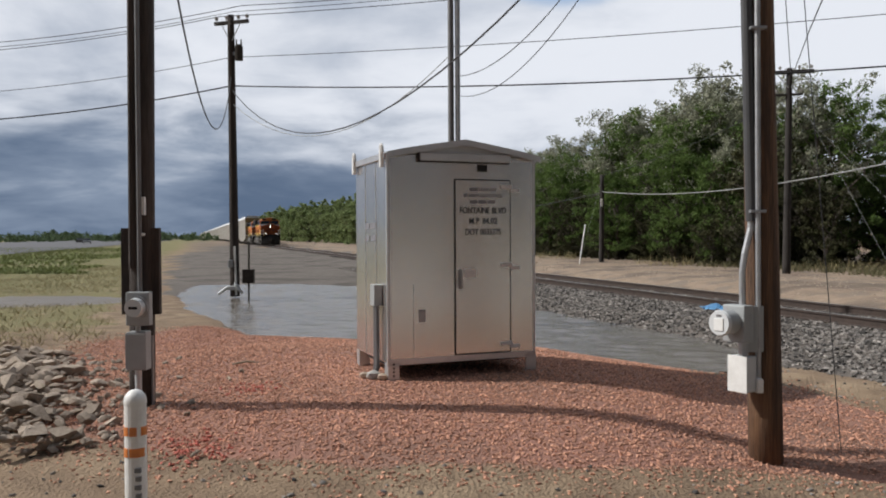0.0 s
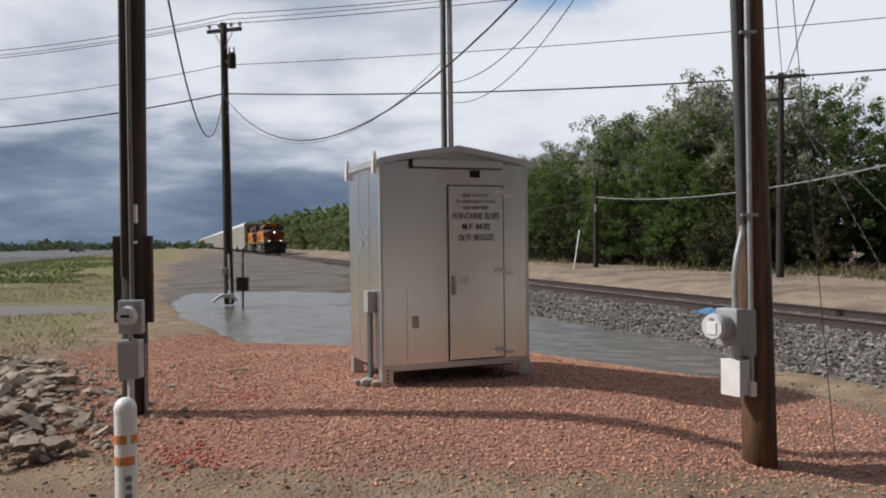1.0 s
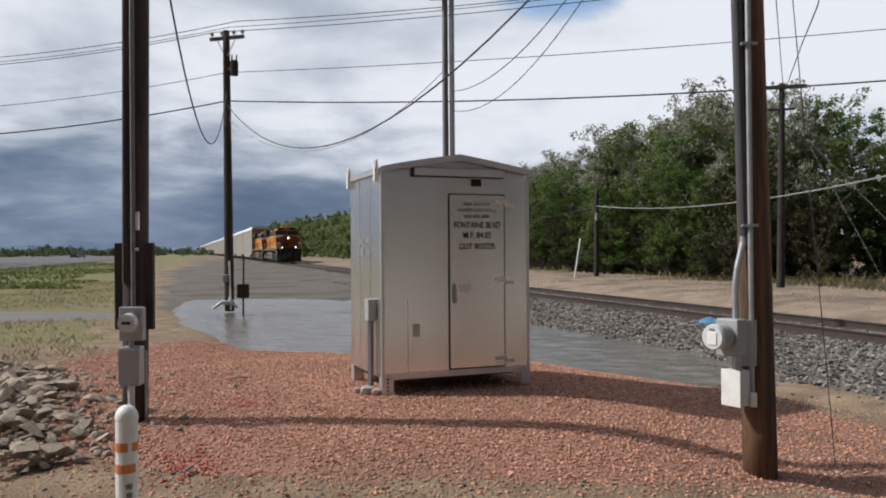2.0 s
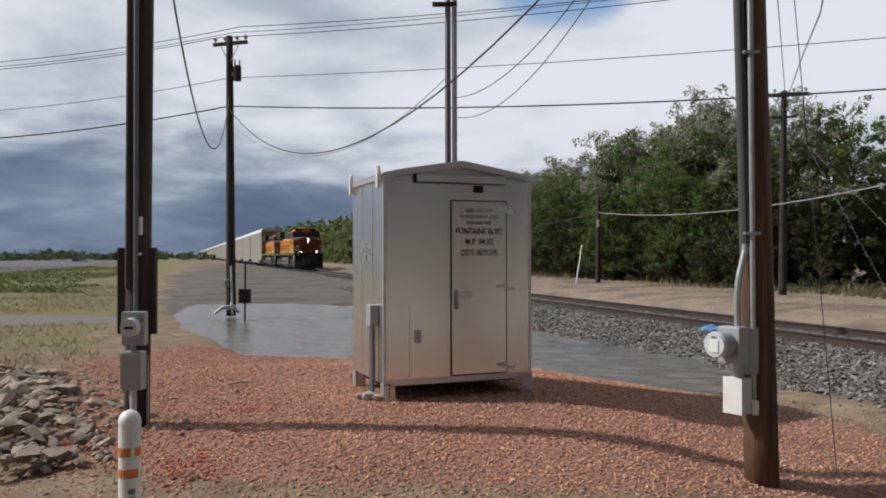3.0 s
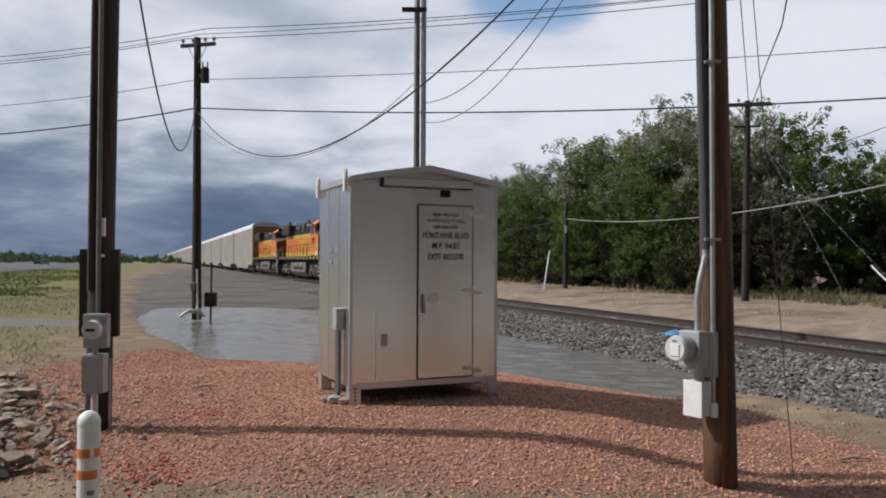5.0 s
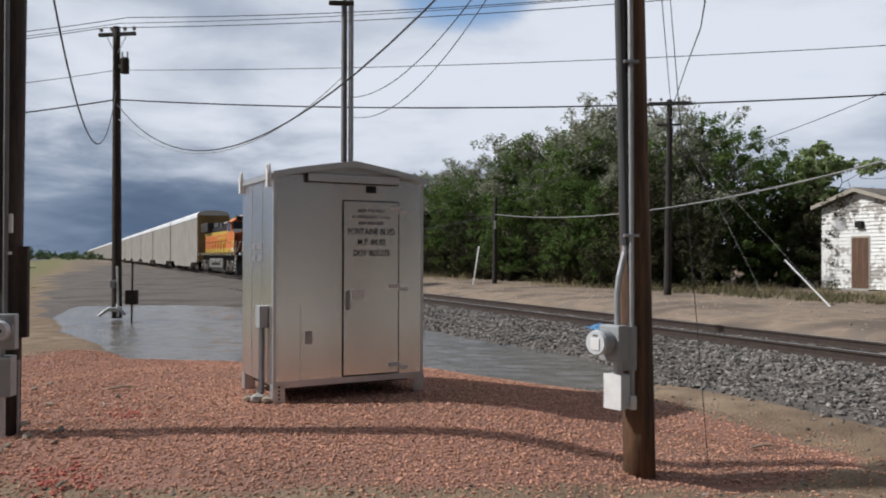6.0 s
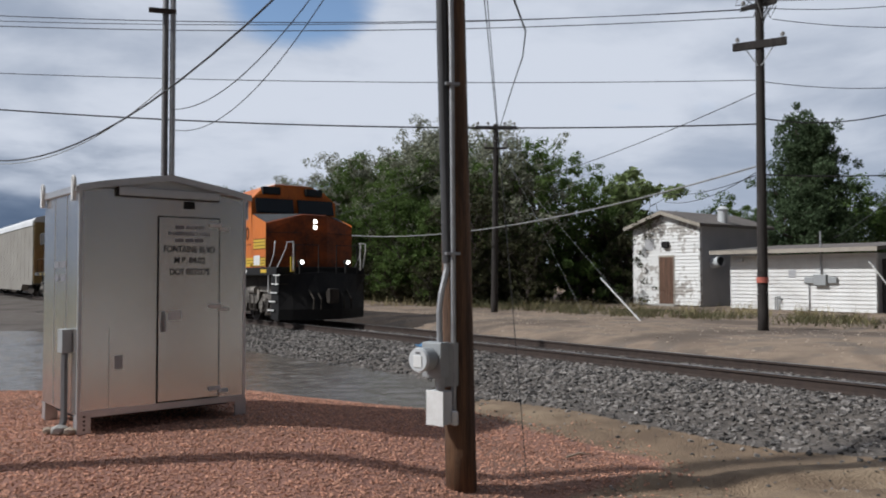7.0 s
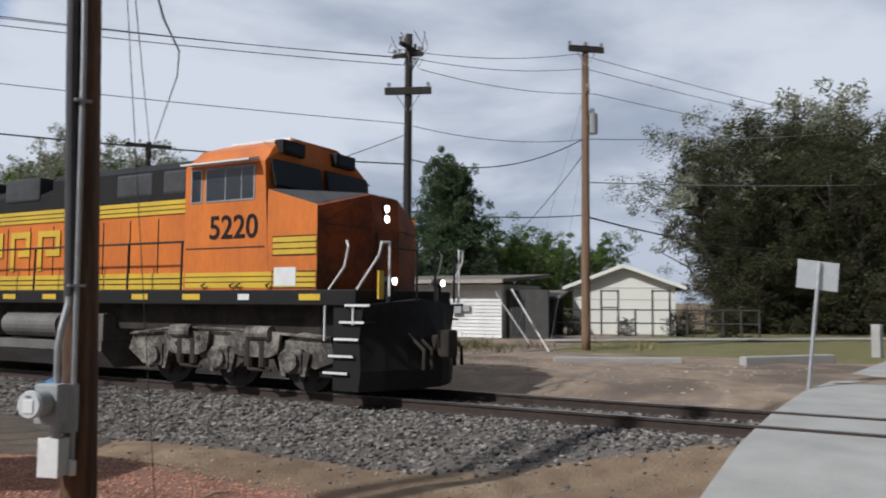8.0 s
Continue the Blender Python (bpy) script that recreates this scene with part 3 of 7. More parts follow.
def height(x, y):
    x, y = np.asarray(x, float), np.asarray(y, float)
    s, p = x * ALONG.x + y * ALONG.y, x * ACROSS.x + y * ACROSS.y
    w = wobble(x, y)
    z = -0.20 - 0.16 * smooth(x, 1.2, 3.0) * smooth(y, 9.0, 6.5) + 0.025 * w
    r = np.hypot((x + 0.9) / np.where(x > -0.9, 4.1, 4.9), (y - 8.3) / 4.4)
    z = z * (1 - smooth(r, 1.15, 0.5)) + smooth(r, 1.15, 0.5) * (0.0 + 0.012 * w)
    # the dirt drops behind the near service pole, rutted by wheels
    rut = np.exp(-((p - 5.2 + 0.25 * np.sin(s * 0.7)) / 0.22) ** 2) + np.exp(-((p - 6.9 + 0.2 * np.sin(s * 0.6 + 1)) / 0.22) ** 2)
    z = z - 0.05 * rut * smooth(x, 2.8, 4.2) * smooth(s, 12, 6)
    q = np.clip(x - 3.1, -1, 8)
    track_y = 6.0 - 0.12 * q - 0.02 * q * q
    z = z - (0.075 * np.exp(-((y - track_y) / 0.16) ** 2) - 0.03 * np.exp(-((y - track_y - 0.34) / 0.2) ** 2)) * smooth(x, 2.9, 3.6) * smooth(x, 11, 9)
    d = inside_by(POND, x, y) + 0.25 * w
    z = z + (-0.42 - z) * smooth(d, -1.0, 0.9)
    d2 = 1 - np.hypot((x + 12.6) / 3.0, (y - 22.0) / 1.9) + 0.15 * w
    z = z + (-0.36 - z) * smooth(d2, -0.35, 0.3)
    d3 = np.minimum(toe_shift(s), 0.7)
    bank = smooth(p, 7.9 + d3, 10.2 + 0.5 * d3)
    z = z * (1 - bank) + bank * (-0.03)
    far = smooth(p, 13.6, 16.5)
    z = z * (1 - far) + far * (0.17 + 0.03 * w)
    z = z - 0.09 * np.exp(-((p - 14.3) / 0.5) ** 2)
    return z


def ground():
    def axis(lo, hi, step, reach):
        mid = list(np.arange(lo, hi, step))
        out, k = [], step
        while (out[-1] if out else 0) < reach:
            k *= 1.22
            out.append((out[-1] if out else 0) + k)
        return np.array([lo - o for o in out[::-1]] + mid + [mid[-1] + o for o in out])
    xs, ys = axis(-9, 20, 0.13, 3500), axis(1.5, 26, 0.13, 3500)
    X, Y = np.meshgrid(xs, ys)
    Z = height(X, Y)
    nx, ny = len(xs), len(ys)
    verts = np.stack([X.ravel(), Y.ravel(), Z.ravel()], 1)
    i = np.arange(nx * ny).reshape(ny, nx)
    faces = np.stack([i[:-1, :-1].ravel(), i[:-1, 1:].ravel(), i[1:, 1:].ravel(), i[1:, :-1].ravel()], 1)
    me = bpy.data.meshes.new("ground")
    me.from_pydata(verts.tolist(), [], faces.tolist())
    x, y = verts[:, 0], verts[:, 1]
    s, p = x * ALONG.x + y * ALONG.y, x * ACROSS.x + y * ACROSS.y
    w = wobble(x * 0.6, y * 0.6)
    red = smooth(inside_by(GRAVEL, x, y) + 0.2 * w, -0.5, 0.5)
    grass = (0.60 * smooth(-p + 0.8 * w, 0.2, 2.2) * smooth(y, 10, 16) + 0.7 * smooth(-p + 0.8 * w, 3.5, 7.5) * smooth(y, 24, 40)) * smooth(y, 8, 12)
    grass = np.maximum(grass, smooth(p + w, 22.6, 24.4) * smooth(s + w, 11, 7) * 0.85)
    cinder = smooth(p + 0.8 * w, -2.0, -0.2) * smooth(s + 0.8 * w, 23.5, 27) * smooth(p, 13.4, 12.9)
    cinder = np.maximum(cinder, smooth(p - toe_shift(s), 7.4, 8.1) * smooth(p, 13.9, 13.4))
    sand = np.maximum(smooth(p, 13.6, 14.4) * smooth(p, 60, 40), smooth(-p, -1.5, 0.5) * smooth(y, 9, 14) * 0.30)
    layer = me.color_attributes.new("cover", "FLOAT_COLOR", "POINT")
    layer.data.foreach_set("color", np.stack([red, grass, cinder, sand], 1).ravel().astype(np.float32))
    me.materials.append(ground_material())
    me.shade_smooth()
    tagged(new("ground", me), "bare tan dirt with red gravel, grass and grey cinders", "ground", kind="structure")


ground()


def water(name, outline, label, step=0.075, mat=None):
    """A sheet of small wind ripples within an outline."""
    px, py = [q[0] for q in outline], [q[1] for q in outline]
    xs, ys = np.arange(min(px), max(px), step), np.arange(min(py), max(py), step)
    X, Y = np.meshgrid(xs, ys)
    rng = np.random.default_rng(17)
    Z = np.full(X.shape, WATER_Z)
    for _ in range(16):
        a, k = rng.normal(1.25, 0.5), rng.uniform(7, 21)
        Z += 0.034 / k * np.sin(k * (X * math.cos(a) + Y * math.sin(a)) + rng.uniform(0, 6.3) + 1.2 * np.sin(0.7 * X + rng.uniform(0, 6)))
    keep = (inside_by(outline, X, Y) > -step)
    keep = keep[:-1, :-1] & keep[1:, 1:]
    i = np.arange(X.size).reshape(X.shape)
    f = np.stack([i[:-1, :-1][keep], i[:-1, 1:][keep], i[1:, 1:][keep], i[1:, :-1][keep]], 1)
    used, back = np.unique(f.ravel(), return_inverse=True)
    me = bpy.data.meshes.new(name)
    me.from_pydata(np.stack([X.ravel(), Y.ravel(), Z.ravel()], 1)[used].tolist(), [], back.reshape(-1, 4).tolist())
    me.materials.append(mat or WATER)
    me.shade_smooth()
    tagged(new(name, me), label, "water", kind="structure")


WATER = water_material("rippled_water", (0.13, 0.115, 0.098, 1), 0.10)
MUD = water_material("muddy_water", (0.13, 0.108, 0.085, 1), 0.42)


def widened(poly, d):
    out = []
    for i, (x, y) in enumerate(poly):
        a, b = Vector(poly[i - 1]), Vector(poly[(i + 1) % len(poly)])
        t = (b - a).normalized()
        out.append((x + t.y * d, y - t.x * d))
    return out


water("water", widened(POND, 0.5), "shallow rain puddle rippled by wind beside the ballast")
water("water", [(-12.6 + 3.4 * math.cos(a * math.pi / 10), 22.0 + 2.2 * math.sin(a * math.pi / 10)) for a in range(20)], "still muddy puddle in trampled grass", 0.15, MUD)


# ---- track and crossing ----
def track():
    tr = thing("railway_track", Matrix.LocRotScale(on_track(0, TRACK_P, RAIL_Z), Euler((0, 0, radians(TRACK_TURN + 180))), None),
               "single railway line on creosoted ties in grey ballast", "railway track", kind="structure")
    prof = [(-0.07, -0.17), (0.07, -0.17), (0.07, -0.155), (0.012, -0.135), (0.012, -0.045), (0.036, -0.035), (0.036, -0.004), (-0.036, -0.004), (-0.036, -0.035), (-0.012, -0.045), (-0.012, -0.135), (-0.07, -0.155)]
    for y in (-0.7525, 0.7525):
        bm = B()
        prism(bm, [(y + a, b) for a, b in prof], 0, -60, 1200)
        rail = part("rail", bm, "rail_side", tr)
        bm = B()
        box(bm, -60, 1200, y - 0.034, y + 0.034, -0.004, 0.0)
        part("rail_head", bm, "rail_head", rail, "polished running surface")
    bm = B()
    box(bm, -0.11, 0.11, -1.3, 1.3, -0.36, -0.168, 0.012)
    first = part("tie", bm, "tie", tr)
    for i in range(120):
        x = 1.3 + i * 0.52
        ob = first if i == 0 else new("tie", first.data)
        ob.parent = tr
        ob.matrix_basis = pose(x, random.uniform(-0.03, 0.03), random.uniform(-0.012, 0.004), 0, 0, random.uniform(-0.8, 0.8))
    return tr


def crossing():
    """The street over the line: concrete slabs and panels between the rails."""
    def strip(name, mat, s0, s1, rows, label, cat):
        bm = B()
        edge = [s1 - 0.14 * max(0.0, min(p, 24.0) - 14.5) for p, z in rows]
        top = [[bm.verts.new(on_track(s, p, z)) for s in (s0, e)] for (p, z), e in zip(rows, edge)]
        low = [[bm.verts.new(on_track(s, p, z - 0.25)) for s in (s0, e)] for (p, z), e in zip(rows, edge)]
        for i in range(len(rows) - 1):
            bm.faces.new((top[i][0], top[i][1], top[i + 1][1], top[i + 1][0]))
            for k in (0, 1):
                bm.faces.new((top[i][k], top[i + 1][k], low[i + 1][k], low[i][k]))
            bm.faces.new((low[i][0], low[i][1], low[i + 1][1], low[i + 1][0]))
        for i in (0, -1):
            bm.faces.new((top[i][0], top[i][1], low[i][1], low[i][0]))
        return tagged(part(name, bm, mat), label, cat, kind="structure")
    strip("road", "concrete", -9.0, 0.62, [(1.9, -0.1), (7.4, -0.06), (9.6, 0.11), (10.93, 0.125)], "pale worn concrete street up to the rails", "road")
    strip("road", "concrete", -9.0, 0.62, [(11.13, 0.128), (12.43, 0.128)], "pale concrete crossing panels between the rails", "road")
    strip("road", "concrete", -9.0, 0.62, [(12.63, 0.125), (15.5, 0.16), (24, 0.2), (60, 0.22)], "pale worn concrete street beyond the rails", "road")


track()
crossing()


# ---- equipment cabin ----
def cabin():
    W, D, Z0, Z1 = 1.815, 1.28, 0.175, 2.49
    cb = thing("signal_equipment_cabin", pose(-0.59, 8.06, 0.01, 0, 0, 22.9), "brushed aluminium railway signal cabin with black lettering on red gravel", "equipment cabin")
    bm = B()
    box(bm, 0, W, 0, D, Z0, Z1, 0.012)
    part("body", bm, "aluminium", cb)
    # gable roof with a slight bow, its ridge front to back
    bm = B()
    top, n = [], 10
    for i in range(n + 1):
        u = i / n
        top.append((-0.03 + (W + 0.06) * u, Z1 - 0.012 + 0.165 * (1 - abs(2 * u - 1)) ** 0.85))
    prism(bm, top + [(W + 0.03, Z1 - 0.06), (-0.03, Z1 - 0.06)], 1, 0.012, D + 0.05)
    part("roof", bm, "aluminium_trim", cb)
    bm = B()
    for a, b in zip(top, top[1:]):
        prism(bm, [(a[0], a[1] + 0.002), (b[0], b[1] + 0.002), (b[0], b[1] + 0.018), (a[0], a[1] + 0.018)], 1, -0.085, D + 0.065)
        prism(bm, [(a[0], a[1] - 0.05), (b[0], b[1] - 0.05), (b[0], b[1] + 0.018), (a[0], a[1] + 0.018)], 1, -0.093, -0.087)
    part("roof_edge", bm, "aluminium_trim", cb)
    bm = B()
    box(bm, 0.37, 1.47, -0.06, 0.01, Z1 - 0.075, Z1 + 0.012, 0.006)
    hood = part("rain_hood", bm, "aluminium_trim", cb)
    # black strips below and left of the hood paint in its shadow
    for a in ((0.355, 1.47, Z1 - 0.087, Z1 - 0.076), (0.352, 0.369, Z1 - 0.087, Z1 + 0.01)):
        bm = B()
        box(bm, a[0], a[1], -0.05, 0.008, a[2], a[3])
        part("drip_gap", bm, "gap", hood)
    # bolt slots in the front foot
    for i in range(4):
        bm = B()
        box(bm, 0.055, 0.075, -0.010, -0.006, 0.03 + i * 0.042, 0.052 + i * 0.042)
        part("bolt_slot", bm, "gap", cb)
    # feet and the skids under the floor
    for x in (0.0, W - 0.12):
        for y in (0.0, D - 0.12):
            bm = B()
            box(bm, x, x + 0.13, y - 0.006, y + 0.012, -0.04, Z0 + 0.01)
            box(bm, x if x == 0 else x + 0.108, (x + 0.012) if x == 0 else x + 0.12, y, y + 0.12, -0.04, Z0 + 0.01)
            box(bm, x - 0.02, x + 0.14, y - 0.02, y + 0.14, -0.05, -0.035)
            part("foot", bm, "aluminium_trim", cb)
    for x in (0.0, W - 0.028):
        bm = B()
        box(bm, x - 0.004, x + 0.032, -0.004, 0.03, Z0 - 0.02, Z1 - 0.04, 0.004)
        part("corner_trim", bm, "aluminium_trim", cb)
    bm = B()
    box(bm, 0.0, W, -0.006, 0.02, Z0 - 0.02, Z0 + 0.05, 0.004)
    part("sill", bm, "aluminium_trim", cb)
    # panel seams of the front and the side
    for x in (0.30,):
        bm = B()
        box(bm, x, x + 0.004, -0.0035, 0.0, Z0 + 0.06, 1.05 if x < 0.5 else Z1 - 0.1)
        part("seam", bm, "galvanised", cb)
    for y in (0.42, 0.85):
        bm = B()
        box(bm, -0.004, 0, y, y + 0.006, Z0 + 0.02, Z1 - 0.05)
        part("seam", bm, "aluminium_trim", cb)
    # the door with its dark joint
    x0, x1, z0, z1 = 0.80, 1.49, 0.235, 2.215
    bm = B()
    for a in ((x0 - 0.008, x0 + 0.004, z0, z1), (x1 - 0.004, x1 + 0.008, z0, z1), (x0, x1, z1 - 0.004, z1 + 0.008), (x0, x1, z0 - 0.008, z0 + 0.004)):
        box(bm, a[0], a[1], -0.009, -0.001, a[2], a[3])
    part("door_joint", bm, "gap", cb)
    bm = B()
    box(bm, x0 + 0.006, x1 - 0.006, -0.016, -0.002, z0 + 0.006, z1 - 0.006, 0.003)
    door = part("door", bm, "aluminium", cb)
    for z in (0.33, 1.24, 2.14):
        bm = B()
        box(bm, x1 - 0.125, x1 + 0.012, -0.040, -0.014, z - 0.02, z + 0.02, 0.004)
        box(bm, x1 - 0.0, x1 + 0.11, -0.030, -0.002, z - 0.055, z - 0.018, 0.004)
        cyl(bm, (x1, -0.026, z - 0.05), (x1, -0.026, z + 0.03), 0.011, n=8)
        part("hinge", bm, "white_paint", door)
    bm = B()
    box(bm, x0 + 0.035, x0 + 0.075, -0.03, -0.014, 0.98, 1.20, 0.006)
    cyl(bm, (x0 + 0.055, -0.03, 1.03), (x0 + 0.055, -0.055, 1.03), 0.013, n=8)
    box(bm, x0 + 0.04, x0 + 0.07, -0.06, -0.05, 0.99, 1.16, 0.005)
    part("handle", bm, "galvanised", door)
    bm = B()
    box(bm, x0 + 0.11, x0 + 0.25, -0.019, -0.015, 1.105, 1.20)
    part("label_plate", bm, "paper", door)
    bm = B()
    box(bm, 0.36, 0.44, -0.005, -0.001, 0.62, 0.76, 0.002)
    part("cover_plate", bm, "galvanised", cb)
    bm = B()
    box(bm, 1.08, 1.20, -0.012, 0.0, 2.31, 2.39)
    vent = part("vent", bm, "gap", cb)
    for i in range(4):
        bm = B()
        box(bm, 1.085, 1.195, -0.018, -0.006, 2.318 + i * 0.019, 2.325 + i * 0.019)
        part("louvre", bm, "ink", vent)
    face = pose(0, 0, 0, 90, 0, 0)
    cx = (x0 + x1) / 2
    for text, size, z, mat, wide in (("RAILWAY", 0.055, 2.105, "faint_ink", 0.9), ("IN EMERGENCY CALL", 0.055, 2.035, "faint_ink", 0.92), ("FONTAINE BLVD", 0.098, 1.865, "ink", 0.79), ("M.P. 84.02", 0.095, 1.745, "ink", 0.88), ("DOT 003527S", 0.095, 1.62, "ink", 0.80)):
        letters(text, size, pose(cx + (0.06 if text == "RAILWAY" else 0), -0.018, z) @ face @ Matrix.Diagonal((wide, 1, 1, 1)), mat, door)
    for z, w, k in ((2.105, 0.36, 1), (1.965, 0.33, 3)):
        for i in range(k):
            bm = B()
            a = cx - w / 2 + w * i / 3 + (0.01 if k == 1 else 0)
            box(bm, a, a + w / 3 * 0.85, -0.0185, -0.0165, z - 0.018, z + 0.018)
            part("lettering_bar", bm, "faint_ink", door)
    for z, ws in ((1.70, (0.28, 0.20)), (1.56, (0.22, 0.16))):
        for i, w in enumerate(ws):
            bm = B()
            box(bm, -0.006, -0.004, 0.42 + i * 0.26, 0.42 + i * 0.26 + w * 0.8, z - 0.035, z + 0.035)
            part("lettering_bar", bm, "faint_ink", cb)
    # lifting eyes
    for x, y in ((-0.035, 0.05), (-0.035, D - 0.09), (W + 0.02, 0.35), (W + 0.02, D - 0.09)):
        bm = B()
        box(bm, x - 0.022, x + 0.022, y, y + 0.06, Z1 - 0.15, Z1 + 0.05, 0.006)
        pts = [(x, y + 0.035 + 0.035 * math.cos(a), Z1 + 0.05 + 0.05 * math.sin(a)) for a in np.linspace(0, math.pi, 9)]
        tube(bm, [(x, y + 0.07, Z1)] + pts + [(x, y, Z1)], 0.016, 6)
        part("lifting_eye", bm, "white_paint", cb)
    # supply box and conduits on the side
    bm = B()
    box(bm, -0.10, -0.003, 0.18, 0.34, 0.80, 1.04, 0.008)
    part("supply_box", bm, "meter_grey", cb)
    for y, r, z in ((0.22, 0.026, 0.80), (0.31, 0.017, 0.80)):
        bm = B()
        tube(bm, [(-0.055, y, z + 0.01), (-0.055, y, 0.12), (-0.10, y + 0.03, -0.10)], r, 10)
        part("conduit", bm, "conduit", cb)
    for x, y, q, mat in ((-0.13, 0.12, 0.075, "concrete"), (-0.05, 0.05, 0.055, "rock"), (-0.2, 0.25, 0.05, "rock")):
        bm = B()
        bmesh.ops.create_icosphere(bm, subdivisions=1, radius=q, matrix=Matrix.Translation((x, y, q * 0.6)) @ Matrix.Diagonal((1.2, 0.9, 0.8, 1)))
        tagged(part("rock", bm, mat), "pale broken stone at the foot of the cabin", "rock", "stones by the cabin").matrix_basis = cb.matrix_basis
    bm = B()
    box(bm, 0.1, W - 0.1, 0.25, D - 0.15, 0.10, Z0 - 0.002)
    part("floor_frame", bm, "gap", cb)
    return cb


cabin()


# ---- poles ----
def pole(name, x, y, z0, z1, r0, r1, lean, mat, label, group="utility poles"):
    """A tapered wooden pole; lean: metres by which its top stands off, in x and y."""
    th = thing(name, pose(x, y, z0), label, "utility pole", group)
    bm = B()
    h, n = z1 - z0, 14
    pts = [(lean[0] * i / n, lean[1] * i / n, -0.15 + (h + 0.15) * i / n) for i in range(n + 1)]
    tube(bm, pts, [r0 + (r1 - r0) * i / n for i in range(n + 1)], 16)
    part("shaft", bm, mat, th, smooth=True)
    return th


def crossarm(th, z, length, turn, insulators=(), at=(0, 0), size=0.1, braces=True, mat="old_creosote"):
    m = pose(at[0], at[1], z, 0, 0, turn)
    bm = B()
    box(bm, -length / 2, length / 2, -0.05 - size * 0.5, 0.0 - size * 0.5 + 0.04, -size / 2, size / 2, 0.008, m)
    arm = part("crossarm", bm, mat, th)
    if braces:
        for k in (-1, 1):
            bm = B()
            tube(bm, [m @ Vector((k * length * 0.28, -0.08, -0.03)), m @ Vector((k * 0.04, -0.1, -0.55))], 0.014, 6)
            part("brace", bm, "galvanised", th)
    for u in insulators:
        bm = B()
        p = m @ Vector((u * length, -0.04, size / 2))
        cyl(bm, p, p + Vector((0, 0, 0.07)), 0.012, n=8)
        cyl(bm, p + Vector((0, 0, 0.06)), p + Vector((0, 0, 0.16)), 0.05, 0.03, 10)
        cyl(bm, p + Vector((0, 0, 0.10)), p + Vector((0, 0, 0.12)), 0.06, 0.06, 10)
        part("insulator", bm, "porcelain", arm)


def transformer(th, x, y, z, r=0.17, h=0.31, mat="meter_grey"):
    bm = B()
    cyl(bm, (x, y, z - h), (x, y, z + h), r, n=16)
    cyl(bm, (x, y, z + h), (x, y, z + h + 0.06), r * 1.05, r * 0.6, 16)
    tr = part("transformer", bm, mat, th)
    for k in (-0.07, 0.07):
        bm = B()
        cyl(bm, (x + k, y, z + h), (x + k, y, z + h + 0.22), 0.03, 0.02, 8)
        part("bushing", bm, "porcelain", tr)
    bm = B()
    box(bm, min(0, x), max(0, x), y - 0.03, y + 0.03, z - 0.05, z + 0.05)
    part("bracket", bm, "galvanised", tr)


def meter(parent, m, glass=True):
    """A round watt-hour meter on a socket box; its face looks along -y."""
    bm = B()
    box(bm, -0.135, 0.135, -0.10, 0.0, -0.19, 0.19, 0.012, m)
    sock = part("meter_socket", bm, "meter_grey", parent)
    bm = B()
    cyl(bm, m @ Vector((0, -0.10, 0.02)), m @ Vector((0, -0.125, 0.02)), 0.105, n=24)
    part("ring", bm, "galvanised", sock)
    bm = B()
    cyl(bm, m @ Vector((0, -0.12, 0.02)), m @ Vector((0, -0.21, 0.02)), 0.088, 0.08, 24)
    part("meter", bm, "light_grey", sock)
    bm = B()
    box(bm, -0.05, 0.05, -0.214, -0.209, 0.005, 0.035, 0, m)
    part("dial", bm, "ink", sock)
    return sock


